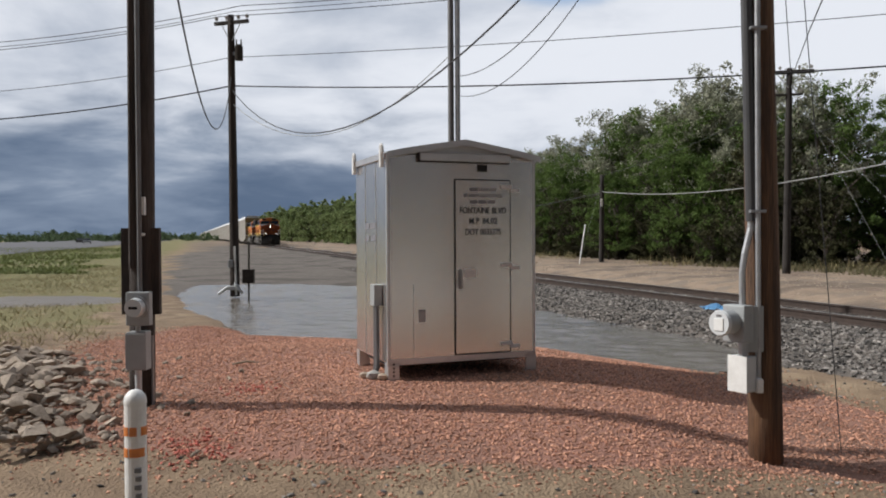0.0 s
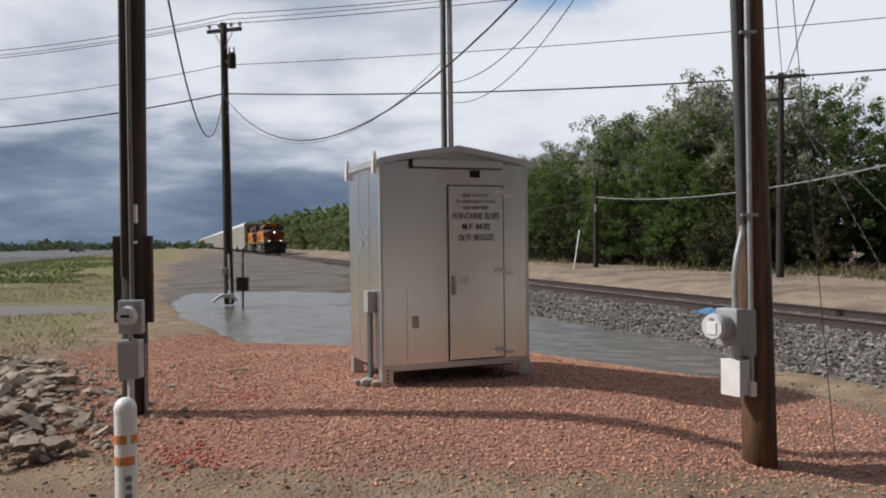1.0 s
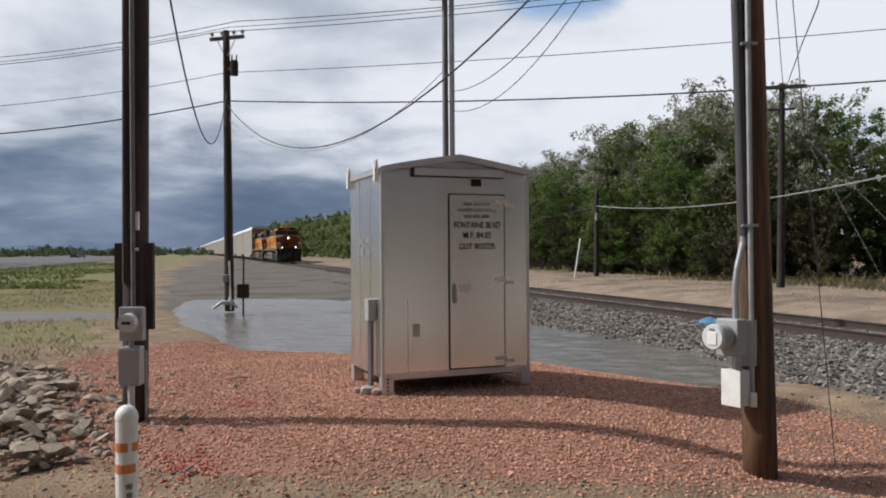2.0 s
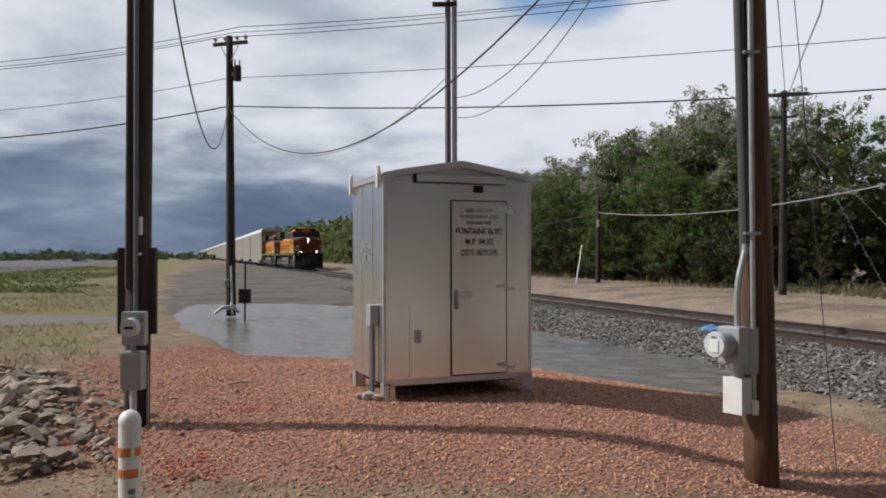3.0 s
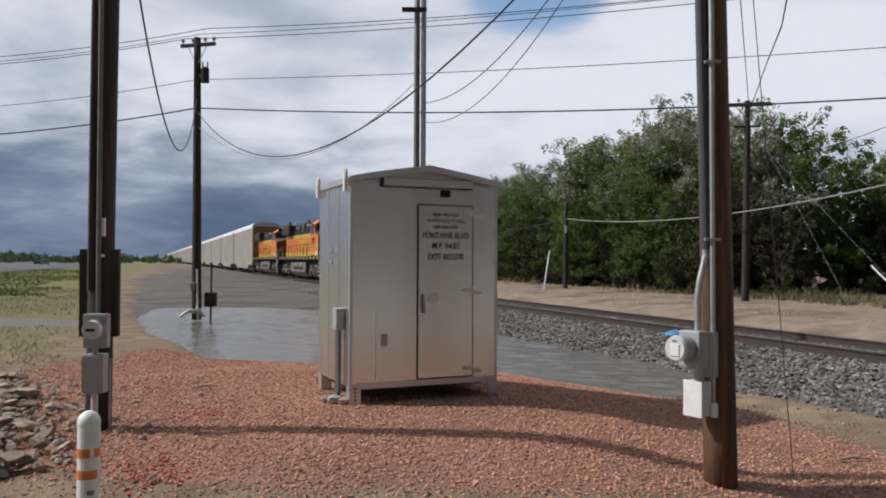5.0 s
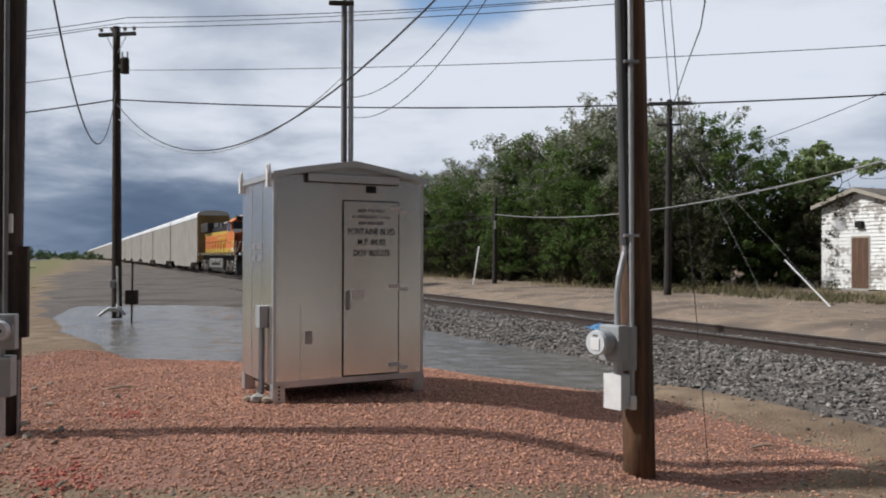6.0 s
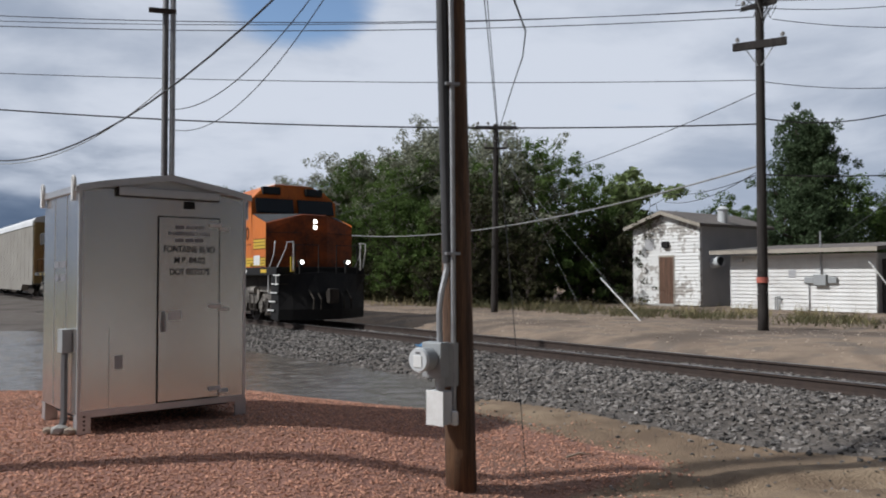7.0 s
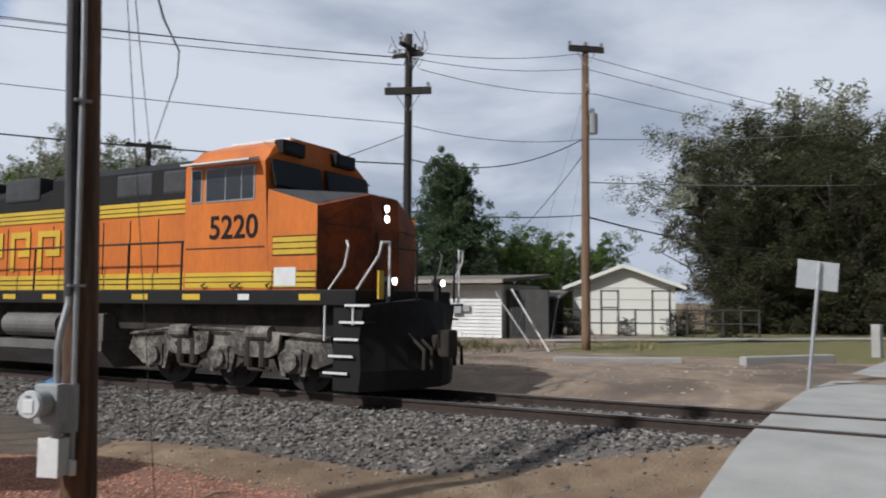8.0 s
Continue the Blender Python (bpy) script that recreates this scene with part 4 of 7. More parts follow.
def near_poles():
    # service pole with two meter boxes
    lp = pole("utility_pole", -2.83, 6.87, 0.0, 9.2, 0.118, 0.098, (0.06, 0.1), "creosote", "dark creosoted pole with conduit and a meter, standing in red gravel")
    bm = B()
    tube(bm, [(0.045, -0.135, 1.05), (0.045, -0.135, 4.0), (0.07, -0.10, 8.0)], 0.021, 8)
    part("conduit", bm, "conduit", lp)
    bm = B()
    tube(bm, [(-0.045, -0.085, 1.3), (-0.02, -0.06, 8.0)], 0.034, 8)
    part("riser_pipe", bm, "creosote", lp)
    meter(lp, pose(0.058, -0.145, 0.93) @ Matrix.Diagonal((0.82, 0.9, 0.82, 1)))
    bm = B()
    box(bm, -0.05, 0.135, -0.24, -0.10, 0.36, 0.715, 0.01)
    sb = part("switch_box", bm, "meter_grey", lp)
    bm = B()
    box(bm, -0.055, 0.14, -0.247, -0.238, 0.375, 0.70, 0.004)
    part("lid", bm, "meter_grey", sb)
    bm = B()
    cyl(bm, (0.045, -0.19, 0.71), (0.045, -0.19, 0.79), 0.024, n=10)
    part("nipple", bm, "galvanised", lp)
    bm = B()
    tube(bm, [(0.035, -0.17, 0.38), (0.035, -0.17, -0.12)], 0.031, 10)
    part("pvc_conduit", bm, "light_grey", lp, "pale plastic conduit")
    for x0, x1 in ((-0.178, -0.085), (0.085, 0.188)):
        bm = B()
        box(bm, x0, x1, -0.03, 0.03, 0.86, 1.68, 0.004)
        part("backing_board", bm, "creosote", lp)
    bm = B()
    box(bm, 0.068, 0.095, -0.135, -0.10, 1.80, 1.97)
    part("tag", bm, "paper", lp)
    bm = B()
    cyl(bm, (0.075, -0.14, 1.62), (0.075, -0.10, 1.62), 0.014, n=8)
    part("nail_cap", bm, "paper", lp)
    bm = B()
    tube(bm, [(0.125, -0.05, -0.1), (0.125, -0.05, 0.66)], 0.014, 6)
    part("ground_wire_guard", bm, "galvanised", lp)
    # brown service pole with conduits and grey boxes
    rp = pole("utility_pole", 2.785, 6.10, -0.36, 9.4, 0.140, 0.108, (-0.16, 0.1), "brown_wood", "weathered brown wooden pole with grey meter boxes and conduits")
    o = 0.34
    bm = B()
    tube(bm, [(-0.235, -0.10, 1.02 + o), (-0.235, -0.09, 1.30 + o), (-0.215, -0.09, 1.45 + o), (-0.165, -0.085, 1.66 + o), (-0.16, -0.08, 1.8 + o)], 0.027, 10)
    part("conduit", bm, "galvanised", rp)
    bm = B()
    tube(bm, [(-0.155, -0.08, 1.72 + o), (-0.20, -0.07, 4.0), (-0.28, -0.04, 9.0)], 0.046, 12)
    part("riser_pipe", bm, "dark_pipe", rp)
    bm = B()
    tube(bm, [(-0.112, -0.12, 0.42 + o), (-0.118, -0.12, 2.0 + o), (-0.13, -0.13, 4.0), (-0.22, -0.08, 9.2)], 0.023, 10)
    part("conduit", bm, "galvanised", rp)
    for z in (1.80 + o, 3.3 + o, 4.6):
        bm = B()
        box(bm, -0.19, -0.06, -0.158, -0.09, z - 0.012, z + 0.012, 0.003)
        part("strap", bm, "galvanised", rp)
    bm = B()
    box(bm, -0.22, -0.075, -0.14, -0.09, 0.64 + o, 1.02 + o, 0.006)
    part("backing_plate", bm, "meter_grey", rp)
    turn = pose(-0.27, -0.11, 0.89 + o, 0, 0, -56) @ Matrix.Scale(0.88, 4)
    bm = B()
    box(bm, -0.12, 0.12, -0.08, 0.06, -0.19, 0.16, 0.012, turn)
    sock = part("meter_socket", bm, "meter_grey", rp)
    bm = B()
    cyl(bm, turn @ Vector((-0.02, -0.09, 0.0)), turn @ Vector((-0.02, -0.24, 0.0)), 0.100, n=28)
    part("meter_housing", bm, "meter_grey", sock, smooth=False)
    bm = B()
    cyl(bm, turn @ Vector((-0.02, -0.23, 0.0)), turn @ Vector((-0.02, -0.262, 0.0)), 0.108, 0.098, 28)
    part("cover", bm, "light_grey", sock)
    bm = B()
    box(bm, -0.070, 0.035, -0.272, -0.26, -0.07, 0.045, 0.004, turn)
    part("sealed_hatch", bm, "paper", sock)
    bm = B()
    box(bm, -0.045, 0.01, -0.266, -0.261, 0.06, 0.08, 0.0, turn)
    part("dial_window", bm, "conduit", sock)
    bm = B()
    cyl(bm, (-0.25, -0.16, 0.60 + o), (-0.25, -0.16, 0.72 + o), 0.04, n=12)
    part("coupling", bm, "galvanised", rp)
    low = pose(-0.235, -0.12, 0.475 + o, 0, 0, -56) @ Matrix.Diagonal((0.85, 0.9, 0.82, 1))
    bm = B()
    box(bm, -0.105, 0.105, -0.08, 0.06, -0.19, 0.165, 0.01, low)
    cab = part("breaker_box", bm, "light_grey", rp)
    bm = B()
    box(bm, -0.11, 0.11, -0.092, -0.08, -0.195, 0.172, 0.005, low)
    part("lid", bm, "white_paint", cab)
    bm = B()
    box(bm, -0.15, -0.095, -0.20, -0.12, 0.31 + o, 0.43 + o, 0.014)
    part("outlet_cover", bm, "paper", rp)
    # pole behind the cabin
    mp = pole("utility_pole", 0.0, 16.0, -0.4, 7.15, 0.068, 0.060, (0.0, 0.0), "conduit", "tall grey pole with a steel riser behind the cabin, beside water")
    bm = B()
    tube(bm, [(0.14, -0.02, -0.1), (0.14, -0.02, 7.6)], 0.056, 10)
    part("riser_pipe", bm, "galvanised", mp)
    bm = B()
    box(bm, -0.32, 0.2, -0.08, 0.0, 7.2, 7.29, 0.01)
    part("bracket", bm, "creosote", mp)
    # lineside poles
    p2 = pole("utility_pole", -6.62, 23.15, -0.05, 8.2, 0.145, 0.10, (-0.05, 0.0), "creosote", "dark pole with crossarm and transformer standing in a puddle")
    crossarm(p2, 8.02, 1.15, -16, (-0.45, -0.15, 0.2, 0.45))
    transformer(p2, 0.2, -0.05, 7.1, 0.12, 0.2, "grime")
    bm = B()
    tube(bm, [(0.05, -0.17, 1.35), (0.09, -0.18, -0.1)], 0.03, 8)
    part("pvc_guard", bm, "white_paint", p2, "white plastic pipe")
    for k, (dx, dz) in enumerate(((-0.42, 0.02), (-0.3, 0.1), (0.3, 0.04), (0.2, 0.22))):
        bm = B()
        tube(bm, [(0.06, -0.2, 0.08 + 0.06 * k), (dx * 0.5, -0.24, 0.10 + dz * 0.4), (dx, -0.22, dz - 0.08)], 0.045, 7)
        part("loose_pipe", bm, "light_grey", p2, "pale loose pipe at the foot of the pole")
    bm = B()
    box(bm, -0.14, 0.0, -0.22, -0.1, 0.72, 0.95, 0.02)
    part("socket_box", bm, "meter_grey", p2)
    r2 = pole("utility_pole", 11.82, 28.3, 0.1, 7.5, 0.14, 0.10, (0.1, 0.0), "old_creosote", "dark pole with a double crossarm before the trees")
    crossarm(r2, 7.25, 1.6, -14, (-0.45, -0.2, 0.2, 0.45), (0.1, 0), 0.13)
    crossarm(r2, 6.45, 0.9, -14, (-0.45, 0.45), (0.08, 0), 0.08, False)
    sp = pole("utility_pole", 7.4, 41.0, 0.15, 4.7, 0.13, 0.11, (0.05, 0.0), "old_creosote", "short dark cable pole at the edge of the trees")
    bm = B()
    box(bm, -0.05, 0.05, -0.16, -0.1, 2.9, 3.3)
    part("tag", bm, "paper", sp)
    p3 = pole("utility_pole", 14.38, 16.2, 0.15, 9.1, 0.135, 0.10, (0.03, 0.0), "old_creosote", "tall dark pole with many wires and a faded red band")
    crossarm(p3, 8.55, 1.1, 20, (-0.45, -0.25, 0.25, 0.45), (0.03, 0))
    crossarm(p3, 8.35, 0.9, -62, (-0.45, 0.45), (0.03, 0), 0.1, False)
    crossarm(p3, 7.33, 1.3, -48, (-0.42, 0.42), (0.03, 0), 0.2)
    bm = B()
    cyl(bm, (-0.01, -0.01, 1.24), (-0.01, -0.01, 1.38), 0.150, n=18)
    part("warning_band", bm, "red_mark", p3, "faded red marker band")
    for i in range(9):
        a = i * 0.75
        bm = B()
        e = Vector((0.55 * math.cos(a), 0.4 * math.sin(a), 8.4 + 0.09 * i))
        mid = Vector((0.62 * math.cos(a + 0.5), 0.45 * math.sin(a + 0.5), 8.15 + 0.07 * i))
        tube(bm, [(0.06, 0, 8.75 - 0.12 * i), mid, e], 0.011, 5)
        part("jumper_wire", bm, "cable", p3)
    p4 = pole("utility_pole", 20.82, 15.12, 0.15, 9.95, 0.15, 0.11, (0.05, 0.0), "tan_wood", "tan wooden pole with two crossarms and a transformer")
    crossarm(p4, 9.66, 1.2, -30, (-0.45, 0.0, 0.45), (0.05, 0), 0.2)
    crossarm(p4, 8.2, 1.25, 42, (-0.45, 0.45), (0.04, 0), 0.1, True, "tan_wood")
    transformer(p4, 0.27, -0.1, 7.25)


near_poles()


# ---- wires ----
def wire(a, b, sag, r=0.012, mat="cable", label="black overhead cable between poles"):
    a, b = Vector(a), Vector(b)
    cu = bpy.data.curves.new("cable", "CURVE")
    cu.dimensions, cu.bevel_depth, cu.bevel_resolution = "3D", r, 1
    sp = cu.splines.new("POLY")
    n = 24
    sp.points.add(n)
    for i in range(n + 1):
        t = i / n
        p = a.lerp(b, t)
        sp.points[i].co = (p.x, p.y, p.z - 4 * sag * t * (1 - t), 1)
    cu.materials.append(M[mat])
    me = bpy.data.meshes.new_from_object(new("tmp", cu).evaluated_get(bpy.context.evaluated_depsgraph_get()))
    bpy.data.objects.remove(bpy.data.objects["tmp"])
    tagged(new("overhead_cable", me), label, "cable", "overhead cables")


def wires():
    P2, P3, P4, R2 = Vector((-6.67, 23.15, 0)), Vector((14.41, 16.2, 0)), Vector((20.87, 15.12, 0)), Vector((11.92, 28.3, 0))
    LT, RT, MT = Vector((-2.79, 6.9, 0)), Vector((2.64, 6.15, 0)), Vector((0.04, 16.0, 0))
    up = lambda v, z, dx=0.0, dy=0.0: Vector((v.x + dx, v.y + dy, z))
    far = Vector((-24, 24, 0))
    # the line along the poles
    for a, b, sag, r, k in ((8.45, 8.45, 0.32, 0.011, 0.4), (8.3, 8.45, 0.3, 0.009, 0.1), (8.2, 8.2, 0.3, 0.011, -0.4), (6.95, 6.58, 0.18, 0.01, 0.0), (6.1, 5.45, 0.33, 0.020, 0.0)):
        wire(up(P2, a, k * 0.9, -k * 0.3), up(P3, b, k * 0.4), sag, r)
        wire(up(far, a - 0.7, k), up(P2, a, k * 0.9, -k * 0.3), 0.6, r)
    # service drops
    wire(up(P2, 6.0), up(RT, 5.75), 2.2, 0.013)
    wire(up(P2, 6.4), up(LT, 6.0), 2.4, 0.013)
    wire(up(MT, 4.9, 0.1), up(RT, 6.0), 0.75, 0.008)
    wire(up(MT, 4.5, 0.1), up(RT, 6.05), 0.95, 0.007)
    wire(up(MT, 5.3, -0.1), up(P2, 5.6), 1.3, 0.009, "pale_cable", "thin slack wire between two poles")
    wire(up(R2, 7.25, 0.05), up(RT, 8.1), 0.03, 0.012)
    bent = [(12.0, 28.08, 7.36), (9.71, 21.46, 7.16), (7.63, 15.82, 6.53), (6.08, 12.13, 5.88), (4.34, 8.53, 5.06), (3.3, 6.6, 5.2), (2.75, 6.2, 6.2)]
    bm = B()
    tube(bm, bent, 0.015, 6)
    tagged(part("overhead_cable", bm, "cable"), "slack black cable drooping from the double crossarm", "cable", "overhead cables")
    wire(up(RT, 7.4, 0.15), (3.5, 6.3, -0.3), 0.0, 0.004)
    wire((7.4, 41, 3.82), up(P3, 4.4), 0.8, 0.024, "pale_cable", "pale service cable from the short pole to the tall pole")
    wire((7.4, 41, 3.75), on_track(75, 19.0, 3.0), 0.4, 0.018)
    wire(up(R2, 6.5), (7.4, 41, 4.65), 0.3, 0.012)
    wire((21.6, 31.5, 5.4), up(P3, 4.2), 0.25, 0.012)
    wire((21.6, 31.5, 5.0), up(P3, 4.3), 0.35, 0.012)
    wire((16.5, 46, 6.6), up(P3, 6.3), 0.5, 0.012)
    for k, z, q in ((-0.4, 8.6, 9.6), (0.0, 8.45, 9.2), (0.4, 8.2, 8.45)):
        wire(up(P3, z, k), up(P4, q, k), 0.2, 0.010)
        wire(up(P4, q, k), (52, 6 + k, 8.6), 0.6, 0.010)
    wire(up(P3, 5.6), up(P4, 6.95), 0.55, 0.018)
    wire(up(P3, 6.55), up(P4, 6.9), 0.25, 0.010)
    wire(up(P3, 4.15), up(P4, 4.45), 0.12, 0.018)
    wire(up(P4, 4.4), (58, 19.0, 6.4), 1.1, 0.028)
    wire(up(P4, 5.5), (60, 12.0, 9.6), 0.3, 0.018, "pale_cable", "pale service cable running along the street")
    wire(up(P4, 6.9), (58, 16.0, 13.5), 0.4, 0.015, "pale_cable", "pale service cable running along the street")
    wire(up(P4, 6.5), (27.5, 27.5, 3.2), 0.5, 0.014)
    # guys with pale guards
    for a, b in (((13.9, 21.1, 0.15), (11.9, 28.1, 6.3)), ((12.9, 22.9, 0.15), (11.9, 28.1, 6.9)), ((21.6, 19.0, 0.15), (20.9, 15.3, 8.1)), ((18.9, 15.0, 0.15), (20.8, 15.15, 6.5)), ((5.9, 38.6, 0.15), (7.35, 41, 4.2))):
        wire(a, b, 0, 0.005, "conduit", "steel guy wire anchored in the ground")


wires()


def guy_guard(a, b, r=0.024):
    bm = B()
    tube(bm, [a, b], r, 8)
    tagged(part("guy_wire_guard", bm, "white_paint"), "white plastic guard on a guy wire in the sand", "guy guard", "guy guards")


guy_guard((13.9, 21.1, 0.1), (13.3, 22.6, 1.5))
guy_guard((21.4, 17.9, 0.1), (20.6, 18.9, 2.0))
guy_guard((19.2, 15.2, 0.1), (19.4, 17.0, 2.1))
guy_guard((5.9, 38.6, 0.1), (6.3, 39.2, 2.1), 0.03)


# ---- train ----
CAR_PITCH, LOCO_PITCH = 22.6, 19.3


def axle(parent, x, r=0.52, name="wheelset"):
    bm = B()
    for y in (-0.75, 0.75):
        cyl(bm, (0, y - 0.065, 0), (0, y + 0.065, 0), r, n=24)
        cyl(bm, (0, y - 0.085, 0), (0, y + 0.085, 0), r * 0.34, n=12)
    cyl(bm, (0, -0.95, 0), (0, 0.95, 0), 0.09, n=10)
    for k in range(6):
        a = k * math.pi / 3
        for y in (-0.83, 0.83):
            box(bm, r * 0.42, r * 0.72, y - 0.03, y + 0.03, -0.05, 0.05, 0, Matrix.Rotation(a, 4, "Y"))
    ob = part(name, bm, "steel_wheel", parent)
    ob.matrix_basis = pose(x, 0, r)
    return ob


def loco(m, number, group="diesel locomotives"):
    """A six-axle diesel: x ahead from the plough, z from the rail head."""
    lo = thing("locomotive", m, "orange, yellow and black diesel freight locomotive with lit headlights" if number else "orange and yellow trailing diesel freight locomotive", "locomotive", group)
    wheels = []
    # frame and deck
    bm = B()
    box(bm, -18.7, -0.2, -1.5, 1.5, 1.45, 1.70, 0.02)
    deck = part("frame_deck", bm, "loco_black", lo)
    for i in range(14):
        x = -18.2 + i * 1.3
        bm = B()
        box(bm, x, x + (0.42 if i % 3 else 0.25), -1.506, -1.498, 1.53, 1.63)
        part("reflective_stripe", bm, "loco_yellow" if i % 3 else "paper", deck)
    bm = B()
    box(bm, -18.3, -1.0, -1.1, 1.1, 0.98, 1.45)
    part("underframe", bm, "grime", lo)
    # plough and pilot
    bm = B()
    for i in range(8):
        y0, y1 = -1.45 + 2.9 * i / 8, -1.45 + 2.9 * (i + 1) / 8
        prism(bm, [(0.45, 0.14), (0.49, 0.45), (0.38, 0.95), (0.14, 1.56), (-0.65, 1.56), (-0.65, 0.14)], 1, y0, y1)
    bmesh.ops.remove_doubles(bm, verts=bm.verts[:], dist=0.001)
    for v in bm.verts:
        if v.co.x > -0.3:
            v.co.x -= 0.62 * (abs(v.co.y) / 1.45) ** 1.6 * (0.25 + 0.75 * min(1.0, (1.7 - v.co.z) / 0.9))
        if v.co.z > 1.5:
            v.co.z -= 0.10 * abs(v.co.y) / 1.45
    part("snow_plough", bm, "loco_black", lo)
    bm = B()
    box(bm, -0.45, 0.62, -0.16, 0.16, 0.72, 0.98, 0.04)
    box(bm, 0.5, 0.72, -0.22, 0.1, 0.62, 1.06, 0.05)
    part("coupler", bm, "grime", lo)
    for y in (-0.62, -0.38, 0.38, 0.62):
        bm = B()
        tube(bm, [(0.2, y, 1.0), (0.5, y, 0.75), (0.5, y * 1.02, 0.45)], 0.03, 6)
        part("air_hose", bm, "grime", lo)
    # steps and their handrails on both sides of the nose
    for sgn in (-1, 1):
        for i in range(5):
            bm = B()
            z = 0.40 + i * 0.26
            xa = -0.80 + 0.10 * i
            box(bm, xa, xa + 0.46, sgn * 1.5 - 0.34 * (sgn > 0), sgn * 1.5 + 0.34 * (sgn < 0), z, z + 0.03)
            st = part("step", bm, "grime", lo)
            bm = B()
            y0 = sgn * 1.505
            box(bm, xa, xa + 0.46, y0 - 0.004, y0 + 0.004, z - 0.004, z + 0.032)
            part("step_edge", bm, "white_paint", st, "white step edge")
        y = sgn * 1.47
        for pts in ([(-0.81, y, 0.9), (-0.80, y, 1.62), (-0.44, y, 2.05), (-0.37, y, 2.36), (-0.42, y * 0.98, 2.46)],
                    [(-0.27, y, 1.15), (-0.26, y, 1.62), (0.12, y * 0.92, 2.22), (0.15, y * 0.90, 2.42)],
                    [(0.15, y * 0.91, 2.42), (0.17, y * 0.76, 2.43)], [(0.17, y * 0.77, 2.43), (0.17, y * 0.77, 1.6)]):
            bm = B()
            tube(bm, pts, 0.018, 8)
            part("grab_rail", bm, "white_paint", lo, "white handrail")
    bm = B()
    tube(bm, [(0.12, -1.05, 1.5), (0.12, -1.05, 2.35), (0.16, -0.3, 2.35), (0.16, -0.3, 1.5)], 0.02, 6)
    part("front_rail", bm, "loco_black", lo)
    bm = B()
    tube(bm, [(0.12, 1.05, 1.5), (0.12, 1.05, 2.35), (0.16, 0.3, 2.35), (0.16, 0.3, 1.5)], 0.02, 6)
    part("front_rail", bm, "loco_black", lo)
    # wide nose and cab
    plan = [(-2.0, -1.485), (-0.97, -1.485), (-0.66, -0.42), (-0.66, 0.42), (-0.97, 1.485), (-2.0, 1.485)]
    lid = [3.36, 3.05, 3.34, 3.34, 3.05, 3.36]
    bm = B()
    low = [bm.verts.new((x, y, 1.69)) for x, y in plan]
    top = [bm.verts.new((x, y, z)) for (x, y), z in zip(plan, lid)]
    for i in (0, 4):
        bm.faces.new((low[i], low[i + 1], top[i + 1], top[i]))
    bm.faces.new(low)
    part("nose", bm, "loco_orange", lo)
    # front facets take the orange that has shade and soot painted in
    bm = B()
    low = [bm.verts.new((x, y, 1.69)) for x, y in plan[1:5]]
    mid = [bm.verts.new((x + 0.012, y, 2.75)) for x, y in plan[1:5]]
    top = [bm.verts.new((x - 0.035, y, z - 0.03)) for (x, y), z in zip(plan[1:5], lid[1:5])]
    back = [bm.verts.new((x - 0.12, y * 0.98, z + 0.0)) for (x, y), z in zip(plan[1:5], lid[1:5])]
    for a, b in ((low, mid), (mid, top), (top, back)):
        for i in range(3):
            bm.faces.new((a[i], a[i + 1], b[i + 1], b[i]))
    part("nose_front", bm, "shaded_nose_orange", lo, "orange nose front darkened for soot and shade")
    bm = B()
    rim = [(-2.0, -1.46, 3.37), (-1.08, -1.45, 3.058), (-0.77, -0.41, 3.342), (-0.77, 0.41, 3.342), (-1.08, 1.45, 3.058), (-2.0, 1.46, 3.37)]
    vs = [bm.verts.new(v) for v in rim]
    ridge = [bm.verts.new((-2.0, -0.42, 3.40)), bm.verts.new((-2.0, 0.42, 3.40))]
    bm.faces.new((vs[0], vs[1], vs[2], ridge[0]))
    bm.faces.new((ridge[0], vs[2], vs[3], ridge[1]))
    bm.faces.new((ridge[1], vs[3], vs[4], vs[5]))
    part("nose_top", bm, "dull_grey", lo, "dull grey anti-glare nose top")
    for y0, y1, x0, x1 in ((-1.45, -0.45, -0.955, -0.655), (0.45, 1.45, -0.655, -0.955)):
        bm = B()
        tube(bm, [(x0 + 0.015, y0, 2.75), (x1 + 0.015, y1, 2.75)], 0.009, 5)
        part("nose_seam", bm, "grime", lo)
    bm = B()
    box(bm, -1.15, -0.2, -1.14, 1.14, 0.3, 1.5)
    part("step_well", bm, "loco_black", lo)
    bm = B()
    sect = [(-1.49, 1.69), (1.49, 1.69), (1.49, 3.84), (1.12, 4.18), (0.6, 4.36), (-0.6, 4.36), (-1.12, 4.18), (-1.49, 3.84)]
    prism(bm, sect, 0, -3.9, -1.95)
    for v in bm.verts:
        if v.co.x > -2 and v.co.z > 3.5:
            v.co.x -= 0.12 + 0.1 * (v.co.z > 4.0)
    cabb = part("cab", bm, "loco_orange", lo)
    bm = B()
    box(bm, -3.7, -2.3, -0.6, 0.6, 4.362, 4.41, 0.015)
    part("roof_plate", bm, "rack_roof", cabb, "pale roof panel")
    for sgn in (-1, 1):
        y = sgn * 1.494
        for x0, x1 in ((-3.73, -3.52), (-3.38, -2.96), (-2.93, -2.59), (-2.56, -2.31)):
            bm = B()
            box(bm, x0 - 0.03, x1 + 0.03, y - 0.008, y + 0.008, 3.20, 3.80, 0.004)
            fr = part("window_frame", bm, "galvanised", cabb)
            bm = B()
            box(bm, x0, x1, y - 0.011, y + 0.011, 3.23, 3.77)
            part("pane", bm, "glass", fr)
        bm = B()
